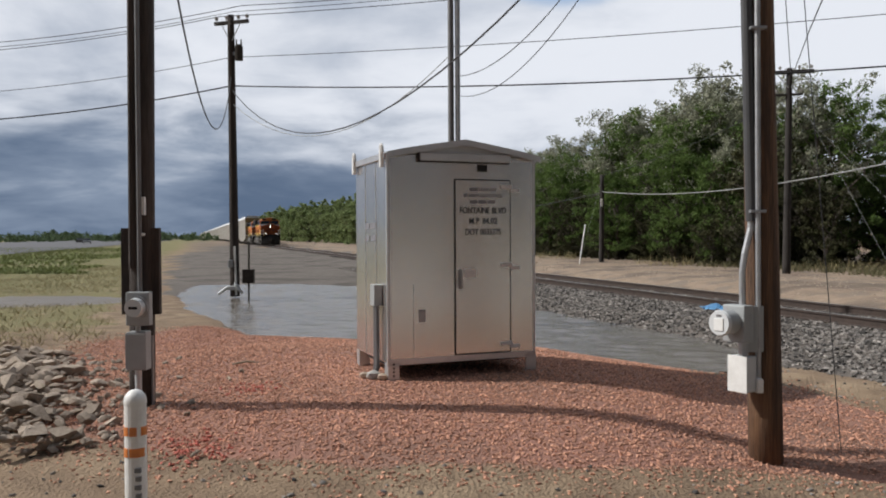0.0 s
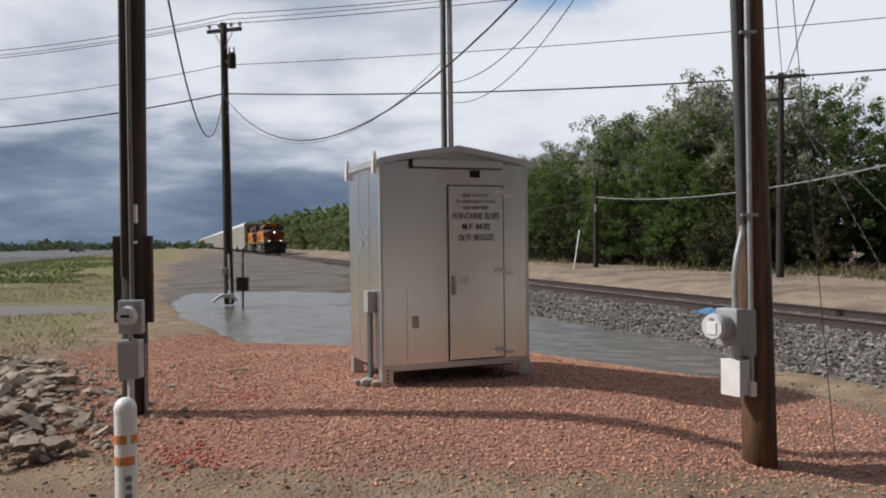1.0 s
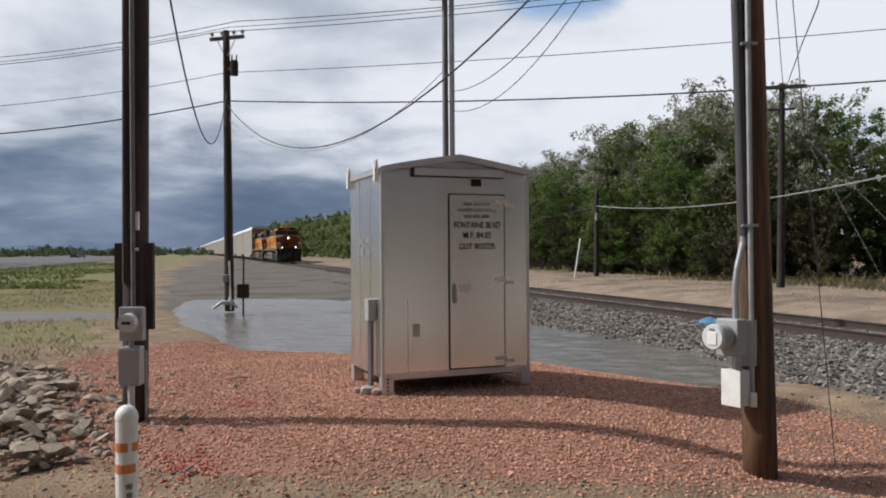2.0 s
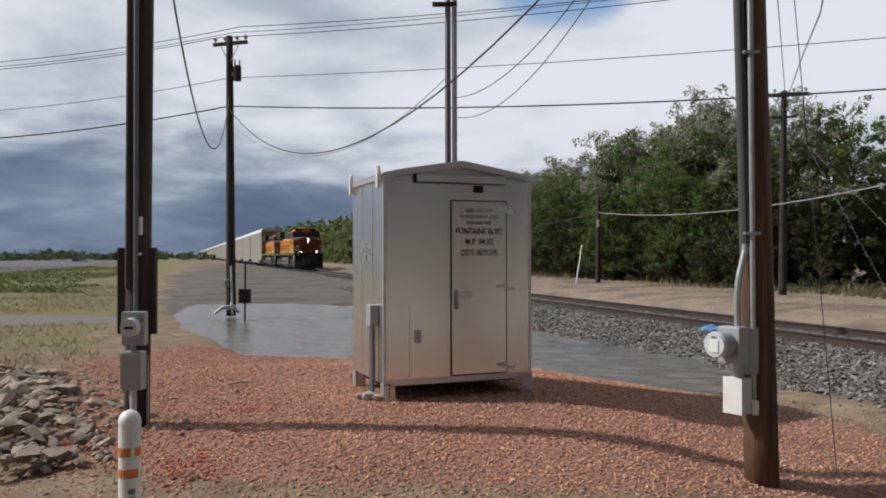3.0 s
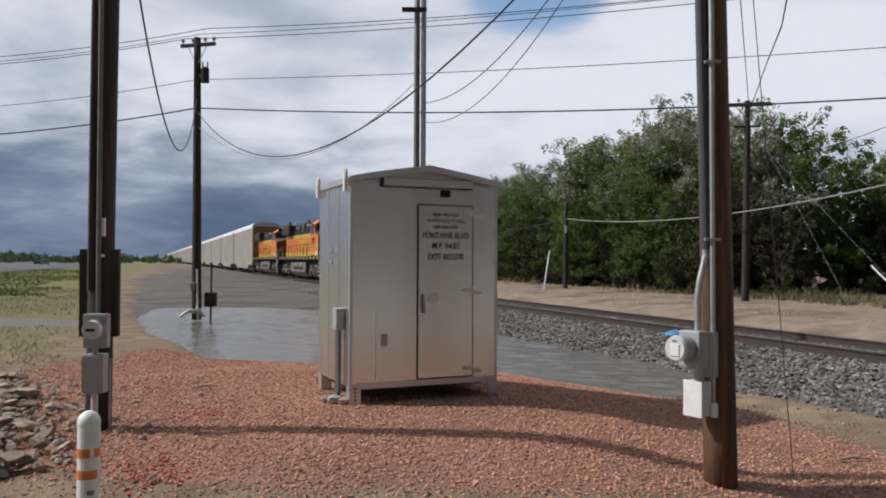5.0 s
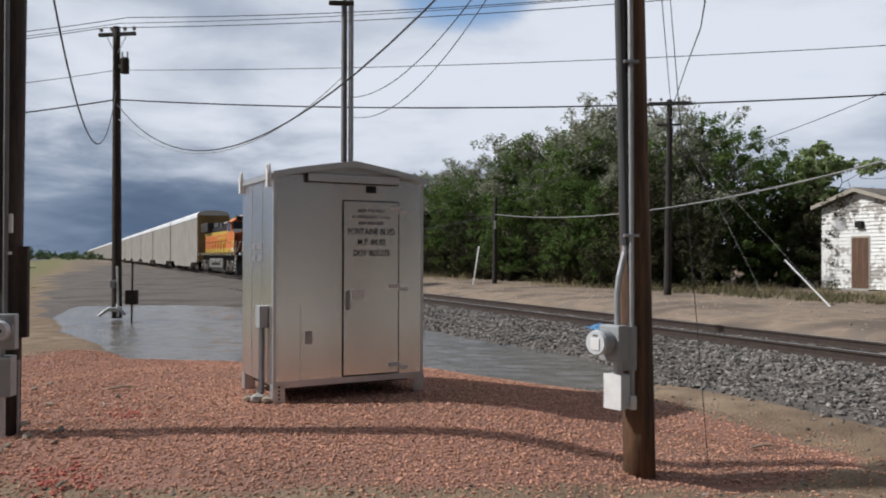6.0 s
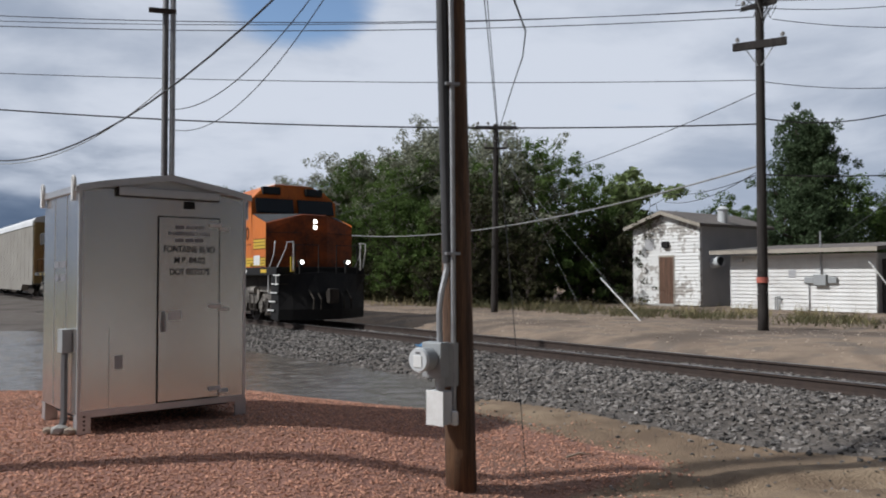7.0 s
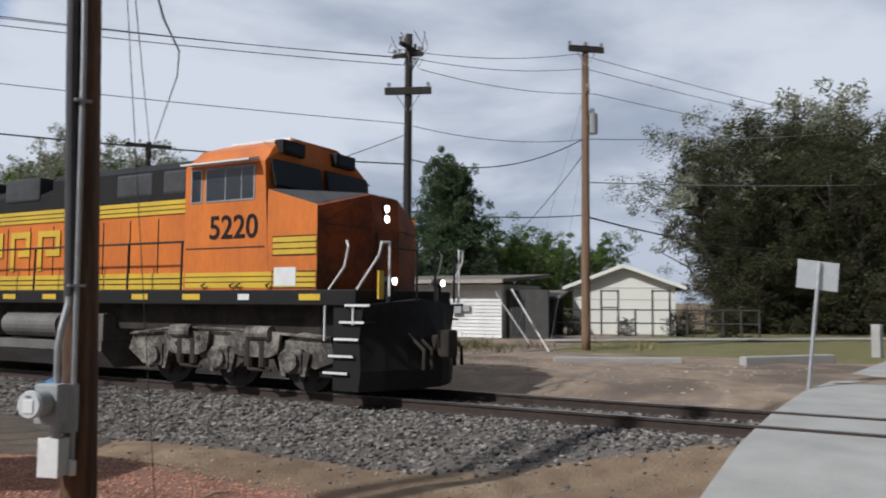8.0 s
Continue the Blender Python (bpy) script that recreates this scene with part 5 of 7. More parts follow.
        prism(bm, [(sgn * 1.49, 3.92), (sgn * 1.74, 3.86), (sgn * 1.74, 3.83), (sgn * 1.49, 3.86)], 0, -3.78, -2.2)
        part("sun_shade", bm, "paper", cabb)
        for z0, z1 in ((1.73, 1.99),):
            bm = B()
            box(bm, -3.85, -1.88, y - 0.006, y + 0.006, z0, z1)
            bnd = part("stripe", bm, "loco_yellow", cabb)
            for k in range(2):
                bm = B()
                box(bm, -3.85, -1.88, y - 0.009, y + 0.009, z0 + 0.09 + k * 0.09, z0 + 0.105 + k * 0.09)
                part("stripe_line", bm, "loco_black", bnd)
        bm = B()
        box(bm, -3.85, -2.05, y - 0.004, y + 0.004, 2.40, 2.42)
        part("door_seam", bm, "grime", cabb)
        for x in (-3.4, -2.75, -2.6, -1.95):
            bm = B()
            tube(bm, [(x, y + sgn * 0.01, 1.73), (x, y + sgn * 0.06, 1.77), (x + 0.08, y + sgn * 0.06, 1.80)], 0.015, 6)
            part("hook", bm, "grime", cabb)
        for z0, z1 in ((1.73, 1.99), (2.26, 2.56)):
            bm = B()
            box(bm, -1.86, -0.98, sgn * 1.49 - 0.004, sgn * 1.49 + 0.004, z0, z1, 0.0)
            bnd = part("stripe", bm, "loco_yellow", lo)
            for k in range(4):
                bm = B()
                z = z0 + (z1 - z0) * k / 3
                box(bm, -1.88, -0.975, sgn * 1.49 - 0.007, sgn * 1.49 + 0.007, z - 0.009, z + 0.009)
                part("stripe_line", bm, "loco_black", bnd)
    for y0, y1 in ((-1.34, -0.10), (0.10, 1.34)):
        m0 = Matrix.Translation((-1.995, 0, 3.65)) @ Matrix.Rotation(radians(-12), 4, "Y")
        bm = B()
        box(bm, -0.02, 0.02, y0 - 0.03, y1 + 0.03, -0.24, 0.25, 0.02, m0)
        fr = part("windscreen_frame", bm, "loco_black", cabb)
        bm = B()
        box(bm, -0.02, 0.026, y0, y1, -0.21, 0.22, 0, m0)
        part("pane", bm, "glass", fr)
    for y in (-0.75, 0.75):
        bm = B()
        box(bm, -2.22, -2.02, y - 0.36, y + 0.24, 4.02, 4.27, 0.02)
        nb = part("number_board", bm, "loco_black", cabb)
        bm = B()
        box(bm, -2.021, -2.012, y - 0.30, y + 0.18, 4.07, 4.22)
        part("board_glass", bm, "glass", nb)
    # lamps
    for x, y, z, r in ((-0.67, 0.0, 3.11, 0.065), (-0.67, 0.0, 2.93, 0.065), (0.0, -0.78, 1.84, 0.06), (0.0, 0.78, 1.84, 0.06)):
        bm = B()
        cyl(bm, (x - 0.12, y, z), (x + 0.03, y, z), r + 0.02, n=16)
        if z < 2:
            box(bm, x - 0.1, x - 0.02, y - 0.05, y + 0.05, 1.45, z, 0.01)
        hs = part("lamp_housing", bm, "loco_black", lo)
        bm = B()
        cyl(bm, (x + 0.028, y, z), (x + 0.05, y, z), r, n=16)
        part("headlight", bm, "lit_lamp" if number else "galvanised", hs, "lit white headlight" if number else "")
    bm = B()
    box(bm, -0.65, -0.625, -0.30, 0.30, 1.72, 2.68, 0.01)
    part("nose_door", bm, "shaded_nose_orange", lo)
    bm = B()
    box(bm, -0.06, -0.03, -1.12, -0.98, 1.55, 2.0)
    part("step_light_bracket", bm, "loco_yellow", lo)
    bm = B()
    box(bm, -1.83, -1.38, -1.50, -1.495, 1.76, 2.06)
    part("white_panel", bm, "paper", lo)
    # long hood
    bm = B()
    hood = [(-1.0, 1.6), (1.0, 1.6), (1.0, 3.14), (-1.0, 3.14)]
    prism(bm, hood, 0, -17.6, -3.9)
    hd = part("long_hood", bm, "loco_orange", lo)
    bm = B()
    prism(bm, [(-1.02, 3.38), (1.02, 3.38), (1.02, 3.98), (0.8, 4.14), (-0.8, 4.14), (-1.02, 3.98)], 0, -8.3, -3.9)
    prism(bm, [(-1.02, 3.38), (1.02, 3.38), (1.02, 3.72), (0.72, 3.9), (-0.72, 3.9), (-1.02, 3.72)], 0, -17.6, -8.3)
    up = part("hood_roof", bm, "loco_black", hd)
    for y in (-1.025, 1.005):
        bm = B()
        box(bm, -17.6, -3.9, y, y + 0.02, 3.13, 3.385)
        bd = part("stripe", bm, "loco_yellow", hd)
        for k in range(2):
            bm = B()
            box(bm, -17.6, -3.9, y - 0.006, y + 0.026, 3.20 + 0.09 * k, 3.215 + 0.09 * k)
            part("stripe_line", bm, "loco_black", bd)
        bm = B()
        box(bm, -17.6, -3.9, y, y + 0.02, 1.72, 2.02)
        bd = part("stripe", bm, "loco_yellow", hd)
        for k in range(2):
            bm = B()
            box(bm, -17.6, -3.9, y - 0.006, y + 0.026, 1.81 + 0.10 * k, 1.83 + 0.10 * k)
            part("stripe_line", bm, "loco_black", bd)
    for i in range(17):
        x = -4.35 - i * 0.78
        bm = B()
        box(bm, x, x + 0.018, -1.012, 1.012, 1.62, 3.04)
        part("door_seam", bm, "grime", hd)
    for i, (x, w) in enumerate(((-7.0, 0.62), (-8.0, 0.72), (-9.0, 0.66), (-9.95, 0.74))):
        bm = B()
        q = 0.13
        prism(bm, [(x - w, 2.12), (x - w + q, 2.12), (x - w + q, 2.95 - q), (x - q, 2.95 - q), (x - q, 2.55), (x - w + 2 * q, 2.55), (x - w + 2 * q, 2.55 - q), (x, 2.55 - q), (x, 2.95), (x - w, 2.95)], 1, -1.028, -1.012)
        part("emblem_block", bm, "loco_yellow", hd, "worn yellow painted emblem")
    for x0, x1, z0, z1, w in ((-5.0, -4.4, 3.5, 3.95, 1.035), (-6.3, -5.3, 3.5, 3.95, 1.035), (-9.9, -8.7, 3.6, 4.1, 1.05), (-13.0, -10.8, 3.8, 4.15, 1.0), (-17.5, -13.8, 3.5, 4.25, 1.42)):
        bm = B()
        box(bm, x0, x1, -w, w, z0, z1, 0.05)
        part("roof_equipment", bm, "dull_grey", hd)
    for i in range(5):
        bm = B()
        box(bm, -17.2 + i * 0.7, -16.75 + i * 0.7, -1.435, -1.41, 3.58, 4.15)
        part("radiator_grille", bm, "grime", hd)
    # walkway rails
    for sgn in (-1, 1):
        bm = B()
        tube(bm, [(-17.9, sgn * 1.44, 2.55), (-3.9, sgn * 1.44, 2.55)], 0.02, 6)
        part("walkway_rail", bm, "grime", lo)
        for i in range(11):
            bm = B()
            tube(bm, [(-17.9 + i * 1.39, sgn * 1.46, 1.5), (-17.9 + i * 1.39, sgn * 1.44, 2.56)], 0.02, 6)
            part("stanchion", bm, "grime", lo)
    # trucks
    for c in (-3.2, -15.8):
        for sgn in (-1, 1):
            bm = B()
            y0, y1 = (sgn * 1.0, sgn * 1.2)
            o = [(c - 2.4, 0.62), (c - 2.25, 0.95), (c - 1.2, 0.98), (c - 0.75, 0.78), (c - 0.2, 0.98), (c + 0.9, 1.02), (c + 1.25, 0.8), (c + 1.7, 1.0), (c + 2.3, 0.95), (c + 2.4, 0.55), (c + 2.0, 0.42), (c + 1.4, 0.62),
                 (c + 0.6, 0.58), (c + 0.25, 0.34), (c - 0.25, 0.34), (c - 0.6, 0.58), (c - 1.2, 0.62), (c - 1.5, 0.36), (c - 2.0, 0.36)]
            prism(bm, o, 1, min(y0, y1), max(y0, y1))
            fr = part("truck_frame", bm, "truck_silver", lo)
            for k in (-1.6, 0, 1.6):
                bm = B()
                box(bm, c + k - 0.2, c + k + 0.2, sgn * 1.2 - 0.1, sgn * 1.2 + 0.1, 0.34, 0.74, 0.05)
                cyl(bm, (c + k, sgn * 1.26, 0.54), (c + k, sgn * 1.36, 0.54), 0.15, n=14)
                part("axle_box", bm, "truck_silver", fr)
                bm = B()
                prism(bm, [(c + k - 0.34, 0.66), (c + k - 0.24, 0.30), (c + k - 0.16, 0.30), (c + k - 0.2, 0.7)], 1, sgn * 1.2 - 0.06, sgn * 1.2 + 0.06)
                prism(bm, [(c + k + 0.34, 0.66), (c + k + 0.24, 0.30), (c + k + 0.16, 0.30), (c + k + 0.2, 0.7)], 1, sgn * 1.2 - 0.06, sgn * 1.2 + 0.06)
                part("pedestal", bm, "truck_silver", fr)
            for k in (-0.8, 0.8):
                bm = B()
                prism(bm, [(c + k - 0.55, 0.98), (c + k + 0.55, 0.98), (c + k + 0.5, 0.66), (c + k + 0.32, 0.58), (c + k - 0.32, 0.58), (c + k - 0.5, 0.66)], 1, sgn * 1.27 - 0.03, sgn * 1.27 + 0.03)
                plate = part("side_plate", bm, "truck_silver", fr)
                for q in (-0.22, 0.12, 0.30):
                    bm = B()
                    cyl(bm, (c + k + q, sgn * 1.29, 0.80 + q * 0.2), (c + k + q, sgn * 1.315, 0.80 + q * 0.2), 0.045, n=8)
                    part("bolt", bm, "gap", plate)
                bm = B()
                tube(bm, [(c + k - 0.35, sgn * 1.22, 0.62), (c + k - 0.1, sgn * 1.3, 0.38), (c + k + 0.3, sgn * 1.22, 0.36)], 0.03, 6)
                part("brake_rod", bm, "grime", fr)
            for k in (-0.8, 0.8):
                for q in (-0.16, 0.16):
                    bm = B()
                    cyl(bm, (c + k + q, sgn * 1.24, 0.42), (c + k + q, sgn * 1.24, 0.86), 0.085, n=10)
                    part("spring", bm, "grime", fr)
            bm = B()
            cyl(bm, (c + 1.15, sgn * 1.28, 0.98), (c + 0.65, sgn * 1.28, 0.98), 0.12, n=12)
            part("brake_cylinder", bm, "truck_silver", fr)
            bm = B()
            cyl(bm, (c - 1.15, sgn * 1.28, 0.98), (c - 0.65, sgn * 1.28, 0.98), 0.12, n=12)
            part("brake_cylinder", bm, "truck_silver", fr)
            bm = B()
            tube(bm, [(c - 2.3, sgn * 1.25, 0.9), (c - 1.0, sgn * 1.3, 1.05), (c + 0.4, sgn * 1.3, 1.03), (c + 2.3, sgn * 1.25, 0.92)], 0.025, 6)
            part("sand_pipe", bm, "truck_silver", fr)
        for k in (-1.6, 0, 1.6):
            wheels.append(axle(lo, c + k))
    # fuel tank and air reservoirs
    bm = B()
    prism(bm, [(-1.42, 0.55), (-1.1, 0.22), (1.1, 0.22), (1.42, 0.55), (1.42, 0.72), (-1.42, 0.72)], 0, -12.6, -6.1)
    tk = part("fuel_tank", bm, "tank_grey", lo)
    bm = B()
    box(bm, -7.4, -6.1, -1.40, 1.40, 0.72, 1.26, 0.04)
    part("tank_end", bm, "tank_grey", tk)
    bm = B()
    box(bm, -12.6, -11.4, -1.40, 1.40, 0.72, 1.26, 0.04)
    part("tank_end", bm, "tank_grey", tk)
    for x0, x1 in ((-9.25, -7.5), (-11.3, -9.55)):
        bm = B()
        cyl(bm, (x0, -1.18, 1.02), (x1, -1.18, 1.02), 0.25, n=20)
        part("air_reservoir", bm, "tank_grey", lo, "silver air tank")
    if number:
        for sgn in (-1, 1):
            letters("5220", 0.56, pose(-2.75, sgn * 1.499, 2.74) @ pose(0, 0, 0, 90, 0, 0 if sgn < 0 else 180), "ink", cabb)
    return lo, wheels


def autorack(m):
    """A covered car carrier; x ahead from its front coupler."""
    ar = thing("autorack_car", m, "pale steel covered autorack freight car with white roof", "freight car", "autorack cars")
    L0, L1 = -CAR_PITCH + 0.45, -0.45
    bm = B()
    box(bm, L0, L1, -1.45, 1.45, 0.85, 5.25)
    part("body", bm, "rack_side", ar)
    bm = B()
    prism(bm, [(-1.51, 4.92), (-1.46, 5.25), (-1.22, 5.48), (-0.7, 5.62), (0.7, 5.62), (1.22, 5.48), (1.46, 5.25), (1.51, 4.92)], 0, L0 - 0.05, L1 + 0.05)
    part("roof", bm, "rack_roof", ar)
    bm = B()
    prism(bm, [(L0, 0.85), (L0 + 0.3, 0.85), (L0 + 3.6, 0.85), (L0 + 4.4, 0.42), (L1 - 4.4, 0.42), (L1 - 3.6, 0.85), (L1, 0.85), (L1, 1.1), (L0, 1.1)], 1, -1.48, 1.48)
    part("side_sill", bm, "rack_side", ar)
    for i in range(15):
        x = L0 + (L1 - L0) * i / 14
        bm = B()
        box(bm, x - 0.04, x + 0.04, -1.458, 1.458, 0.9, 5.22)
        part("post", bm, "rack_side", ar)
    bm = B()
    box(bm, L1 - 0.02, L1 + 0.12, -1.38, 1.38, 0.95, 5.15, 0.03)
    end = part("end_door", bm, "rack_yellow", ar, "tan yellow end doors")
    for y in (-0.92, -0.46, 0.0, 0.46, 0.92):
        bm = B()
        box(bm, L1 + 0.115, L1 + 0.15, y - 0.03, y + 0.03, 1.0, 5.1)
        part("rib", bm, "rack_yellow", end)
    for c in (-3.0, -CAR_PITCH + 3.0):
        for sgn in (-1, 1):
            bm = B()
            prism(bm, [(c - 1.2, 0.5), (c - 0.6, 0.72), (c + 0.6, 0.72), (c + 1.2, 0.5), (c + 1.1, 0.32), (c + 0.4, 0.2), (c - 0.4, 0.2), (c - 1.1, 0.32)], 1, sgn * 1.05 - 0.07, sgn * 1.05 + 0.07)
            part("truck_frame", bm, "grime", ar)
        for k in (-0.88, 0.88):
            axle(ar, c + k, 0.42)
    bm = B()
    box(bm, -0.6, 0.3, -0.15, 0.15, 0.65, 0.95, 0.03)
    part("coupler", bm, "grime", ar)
    return ar


TRAIN = [(0, 126.3), (1, 111.9), (2.5, 89.0), (3.5, 73.8), (5.5, 43.4), (6.5, 28.2), (7, 20.75), (7.5, 13.4), (8, 6.02)]


def place_on_track(s):
    v = on_track(s, TRACK_P, RAIL_Z)
    return pose(v.x, v.y, v.z, 0, 0, TRACK_TURN)


LEAD, LEAD_WHEELS = loco(place_on_track(TRAIN[0][1]), True)
SECOND, _ = loco(place_on_track(TRAIN[0][1] + LOCO_PITCH), False)
CARS = [autorack(place_on_track(TRAIN[0][1] + 2 * LOCO_PITCH))]
for i in range(1, 40):
    CARS.append(copy_thing(CARS[0], place_on_track(TRAIN[0][1] + 2 * LOCO_PITCH + i * CAR_PITCH)))


# ---- trees ----
def leaf_mesh(name, centres, radii, per, size, mat, rng, parent, flat=0.8):
    """A crown of small leaves in clumps: one pointed face for each leaf."""
    c = np.repeat(centres, per, 0)
    r = np.repeat(radii, per)[:, None]
    n = len(c)
    v = rng.normal(size=(n, 3))
    v /= np.linalg.norm(v, axis=1)[:, None]
    p = c + v * r * rng.random((n, 1)) ** 0.45 * np.array([1, 1, flat])
    a = rng.normal(size=(n, 3))
    a /= np.linalg.norm(a, axis=1)[:, None]
    b = np.cross(a, rng.normal(size=(n, 3)))
    b /= np.linalg.norm(b, axis=1)[:, None]
    sz = (size * (0.6 + 0.8 * rng.random((n, 1))))
    q = np.stack([p - a * sz, p + b * sz * 0.85, p + a * sz], 1).reshape(-1, 3)
    me = bpy.data.meshes.new(name)
    me.from_pydata(q.tolist(), [], np.arange(n * 3).reshape(n, 3).tolist())
    me.materials.append(M[mat])
    ob = new(name, me)
    ob.parent = parent
    return ob


def tree(seed, h, spread, mat, clumps, per, leaf, label, base=0.12, lean=0.0, bare=0.0, shape="round", category="tree", group="lineside trees"):
    rng = np.random.default_rng(seed)
    th = thing("tree", pose(0, 0, 0), label, category, group)
    bm = B()
    tips = []
    r0 = 0.018 * h + 0.06
    k = 7
    trunk = [Vector((lean * (i / k) ** 2 + rng.normal() * 0.05 * i, rng.normal() * 0.05 * i, h * 0.72 * i / k - 0.1)) for i in range(k + 1)]
    tube(bm, trunk, [r0 * (1 - 0.85 * i / k) for i in range(k + 1)], 8)
    n_limb = 30 if shape == "cone" else 11
    for j in range(n_limb):
        t = base + (0.92 - base) * (j + rng.random()) / n_limb
        i = min(int(t * k), k - 1)
        a = trunk[i].lerp(trunk[i + 1], t * k - i)
        ang = j * 2.4 + rng.random()
        if shape == "cone":
            ln, rise = spread * (1.05 - t) * 1.0, 0.25
        else:
            ln, rise = spread * (0.55 + 0.6 * math.sin(math.pi * min(1, t + 0.15))) * (0.7 + 0.5 * rng.random()), 0.55 + 0.6 * t
        d = Vector((math.cos(ang), math.sin(ang), rise)).normalized()
        pts = [a]
        for q in range(1, 5):
            pts.append(a + d * ln * q / 4 + Vector((rng.normal() * 0.08 * q, rng.normal() * 0.08 * q, 0.04 * q * q)))
        rr = max(0.02, r0 * (0.62 - 0.45 * t))
        tube(bm, pts, [rr, rr * 0.75, rr * 0.5, rr * 0.3, rr * 0.12], 5)
        tips += pts[2:]
        for q in (2, 3, 4):
            for _ in range(2):
                e = pts[q] + Vector((rng.normal() * 0.5, rng.normal() * 0.5, 0.2 + 0.5 * rng.random())) * ln * 0.42
                tube(bm, [pts[q], pts[q].lerp(e, 0.55) + Vector((0, 0, 0.06)), e], [rr * 0.3, rr * 0.18, 0.008], 3)
                tips.append(e)
    part("trunk", bm, "bark", th)
    tips = np.array([tuple(v) for v in tips])
    pick = tips[rng.integers(0, len(tips), clumps)] + rng.normal(size=(clumps, 3)) * spread * 0.16
    if shape != "cone":
        skirt = np.stack([rng.normal(size=clumps // 3) * spread * 0.55, rng.normal(size=clumps // 3) * spread * 0.55, h * (base + 0.30 * rng.random(clumps // 3))], 1)
        pick = np.concatenate([pick, skirt]) if not bare else pick
    pick[:, 2] = np.maximum(pick[:, 2], h * base * 0.8)
    leaf_mesh("crown", pick, (0.08 + 0.12 * rng.random(len(pick))) * spread, per, leaf, mat, rng, th)
    return th


def plant_trees():
    rng = random.Random(5)
    kinds = [
        tree(1, 9.0, 2.7, "leaf", 175, 62, 0.092, "leafy dark green elm at the edge of the track", 0.08),
        tree(2, 8.0, 2.8, "leaf", 175, 62, 0.092, "leafy dark green elm at the edge of the track", 0.06),
        tree(3, 10.4, 2.6, "leaf_grey", 120, 42, 0.088, "thin silvery cottonwood with bare twigs among greener trees", 0.15, 0.4, 1),
        tree(4, 6.8, 2.6, "leaf_olive", 130, 46, 0.105, "low bushy olive elm at the edge of the track", 0.03),
        tree(5, 9.0, 3.0, "leaf_far", 110, 44, 0.22, "distant elm along the line, its green paled for haze", 0.05),
    ]
    spots = []
    # two staggered rows behind the sand road; the silvery ones stand behind
    s = 28.5
    while s < 80:
        spots.append((s, 23.6 + rng.uniform(-0.7, 0.9), rng.choice((0, 1, 3, 3)), rng.uniform(0.62, 0.92)))
        spots.append((s + 1.4, 26.6 + rng.uniform(-0.8, 0.8), rng.choice((0, 1, 0)), rng.uniform(0.9, 1.08)))
        s += 2.8 + rng.uniform(-0.3, 0.3)
    for q in (30.0, 33.0, 35.0, 37.0, 39.0, 40.5, 42.0, 43.5, 45.5, 49.5, 53.0, 58.0, 63.0, 68.0):
        spots.append((q, rng.uniform(25.5, 28.6), 2, rng.uniform(0.92, 1.12)))
    for q, p, k, f in ((28.6, 26.6, 2, 0.78), (28.2, 30.5, 1, 0.95), (30.2, 33.0, 0, 0.95), (27.0, 33.5, 4, 0.85), (32.5, 30.5, 0, 1.05), (35.0, 31.0, 1, 1.1), (38.5, 30.0, 0, 1.12), (44.0, 30.5, 0, 1.1), (37.2, 27.4, 2, 1.16), (36.0, 28.0, 2, 1.05), (43.5, 27.5, 2, 1.06), (44.5, 26.8, 1, 1.22), (52.5, 27.3, 2, 0.95), (55.5, 27.0, 2, 0.96), (60.5, 27.2, 1, 1.25), (63.0, 27.5, 1, 1.28), (58.0, 27.8, 2, 0.98), (41.0, 27.4, 2, 1.06), (50.0, 29.5, 1, 1.05)):
        spots.append((q, p, k, f))
    for i in range(30):
        spots.append((27.5 + i * 1.55 + rng.uniform(-0.5, 0.5), 22.9 + rng.uniform(-0.5, 1.2), 3, rng.uniform(0.30, 0.46)))
    for i in range(20):
        spots.append((26.5 + i * 1.1 + rng.uniform(-0.4, 0.4), 25.4 + rng.uniform(-0.8, 3.0), 3, rng.uniform(0.45, 0.68)))
    for i in range(16):
        spots.append((23.5 + i * 1.4 + rng.uniform(-0.4, 0.4), 30.5 + rng.uniform(-0.8, 2.2), 3, rng.uniform(0.62, 0.8)))
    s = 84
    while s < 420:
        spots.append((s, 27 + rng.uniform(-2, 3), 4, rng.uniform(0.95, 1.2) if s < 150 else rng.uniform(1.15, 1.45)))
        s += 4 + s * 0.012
    used = set()
    for s, p, k, f in spots:
        v = on_track(s, p, 0.12)
        m = pose(v.x, v.y, v.z, 0, 0, rng.uniform(0, 360)) @ Matrix.Diagonal((f, f, f * rng.uniform(0.93, 1.06), 1))
        if k in used:
            copy_thing(kinds[k], m)
        else:
            kinds[k].matrix_basis = m
            used.add(k)
    # beyond the buildings
    pine = tree(11, 10.6, 2.75, "leaf_dark", 620, 75, 0.085, "tall dark green conifer behind the low shed", 0.08, shape="cone", group="yard trees")
    pine.matrix_basis = pose(30.9, 33.2, 0.1) @ Matrix.Diagonal((1, 1, 1.22, 1))
    for x, y, f, t in ((38.5, 39.0, 1.0, 40), (44.5, 38, 0.95, 150), (34.5, 36.0, 0.8, 250), (49, 36.5, 0.9, 10), (26.5, 41.5, 0.62, 60), (29.0, 43.0, 0.7, 100), (36.5, 34.0, 0.78, 20), (40.5, 34.5, 0.82, 75), (43.0, 33.0, 0.7, 300), (33.0, 40.0, 0.85, 220), (54, 45, 0.9, 200)):
        copy_thing(kinds[1], pose(x, y, 0.1, 0, 0, t) @ Matrix.Diagonal((1.45 * f, 1.45 * f, 1.22 * f, 1)))
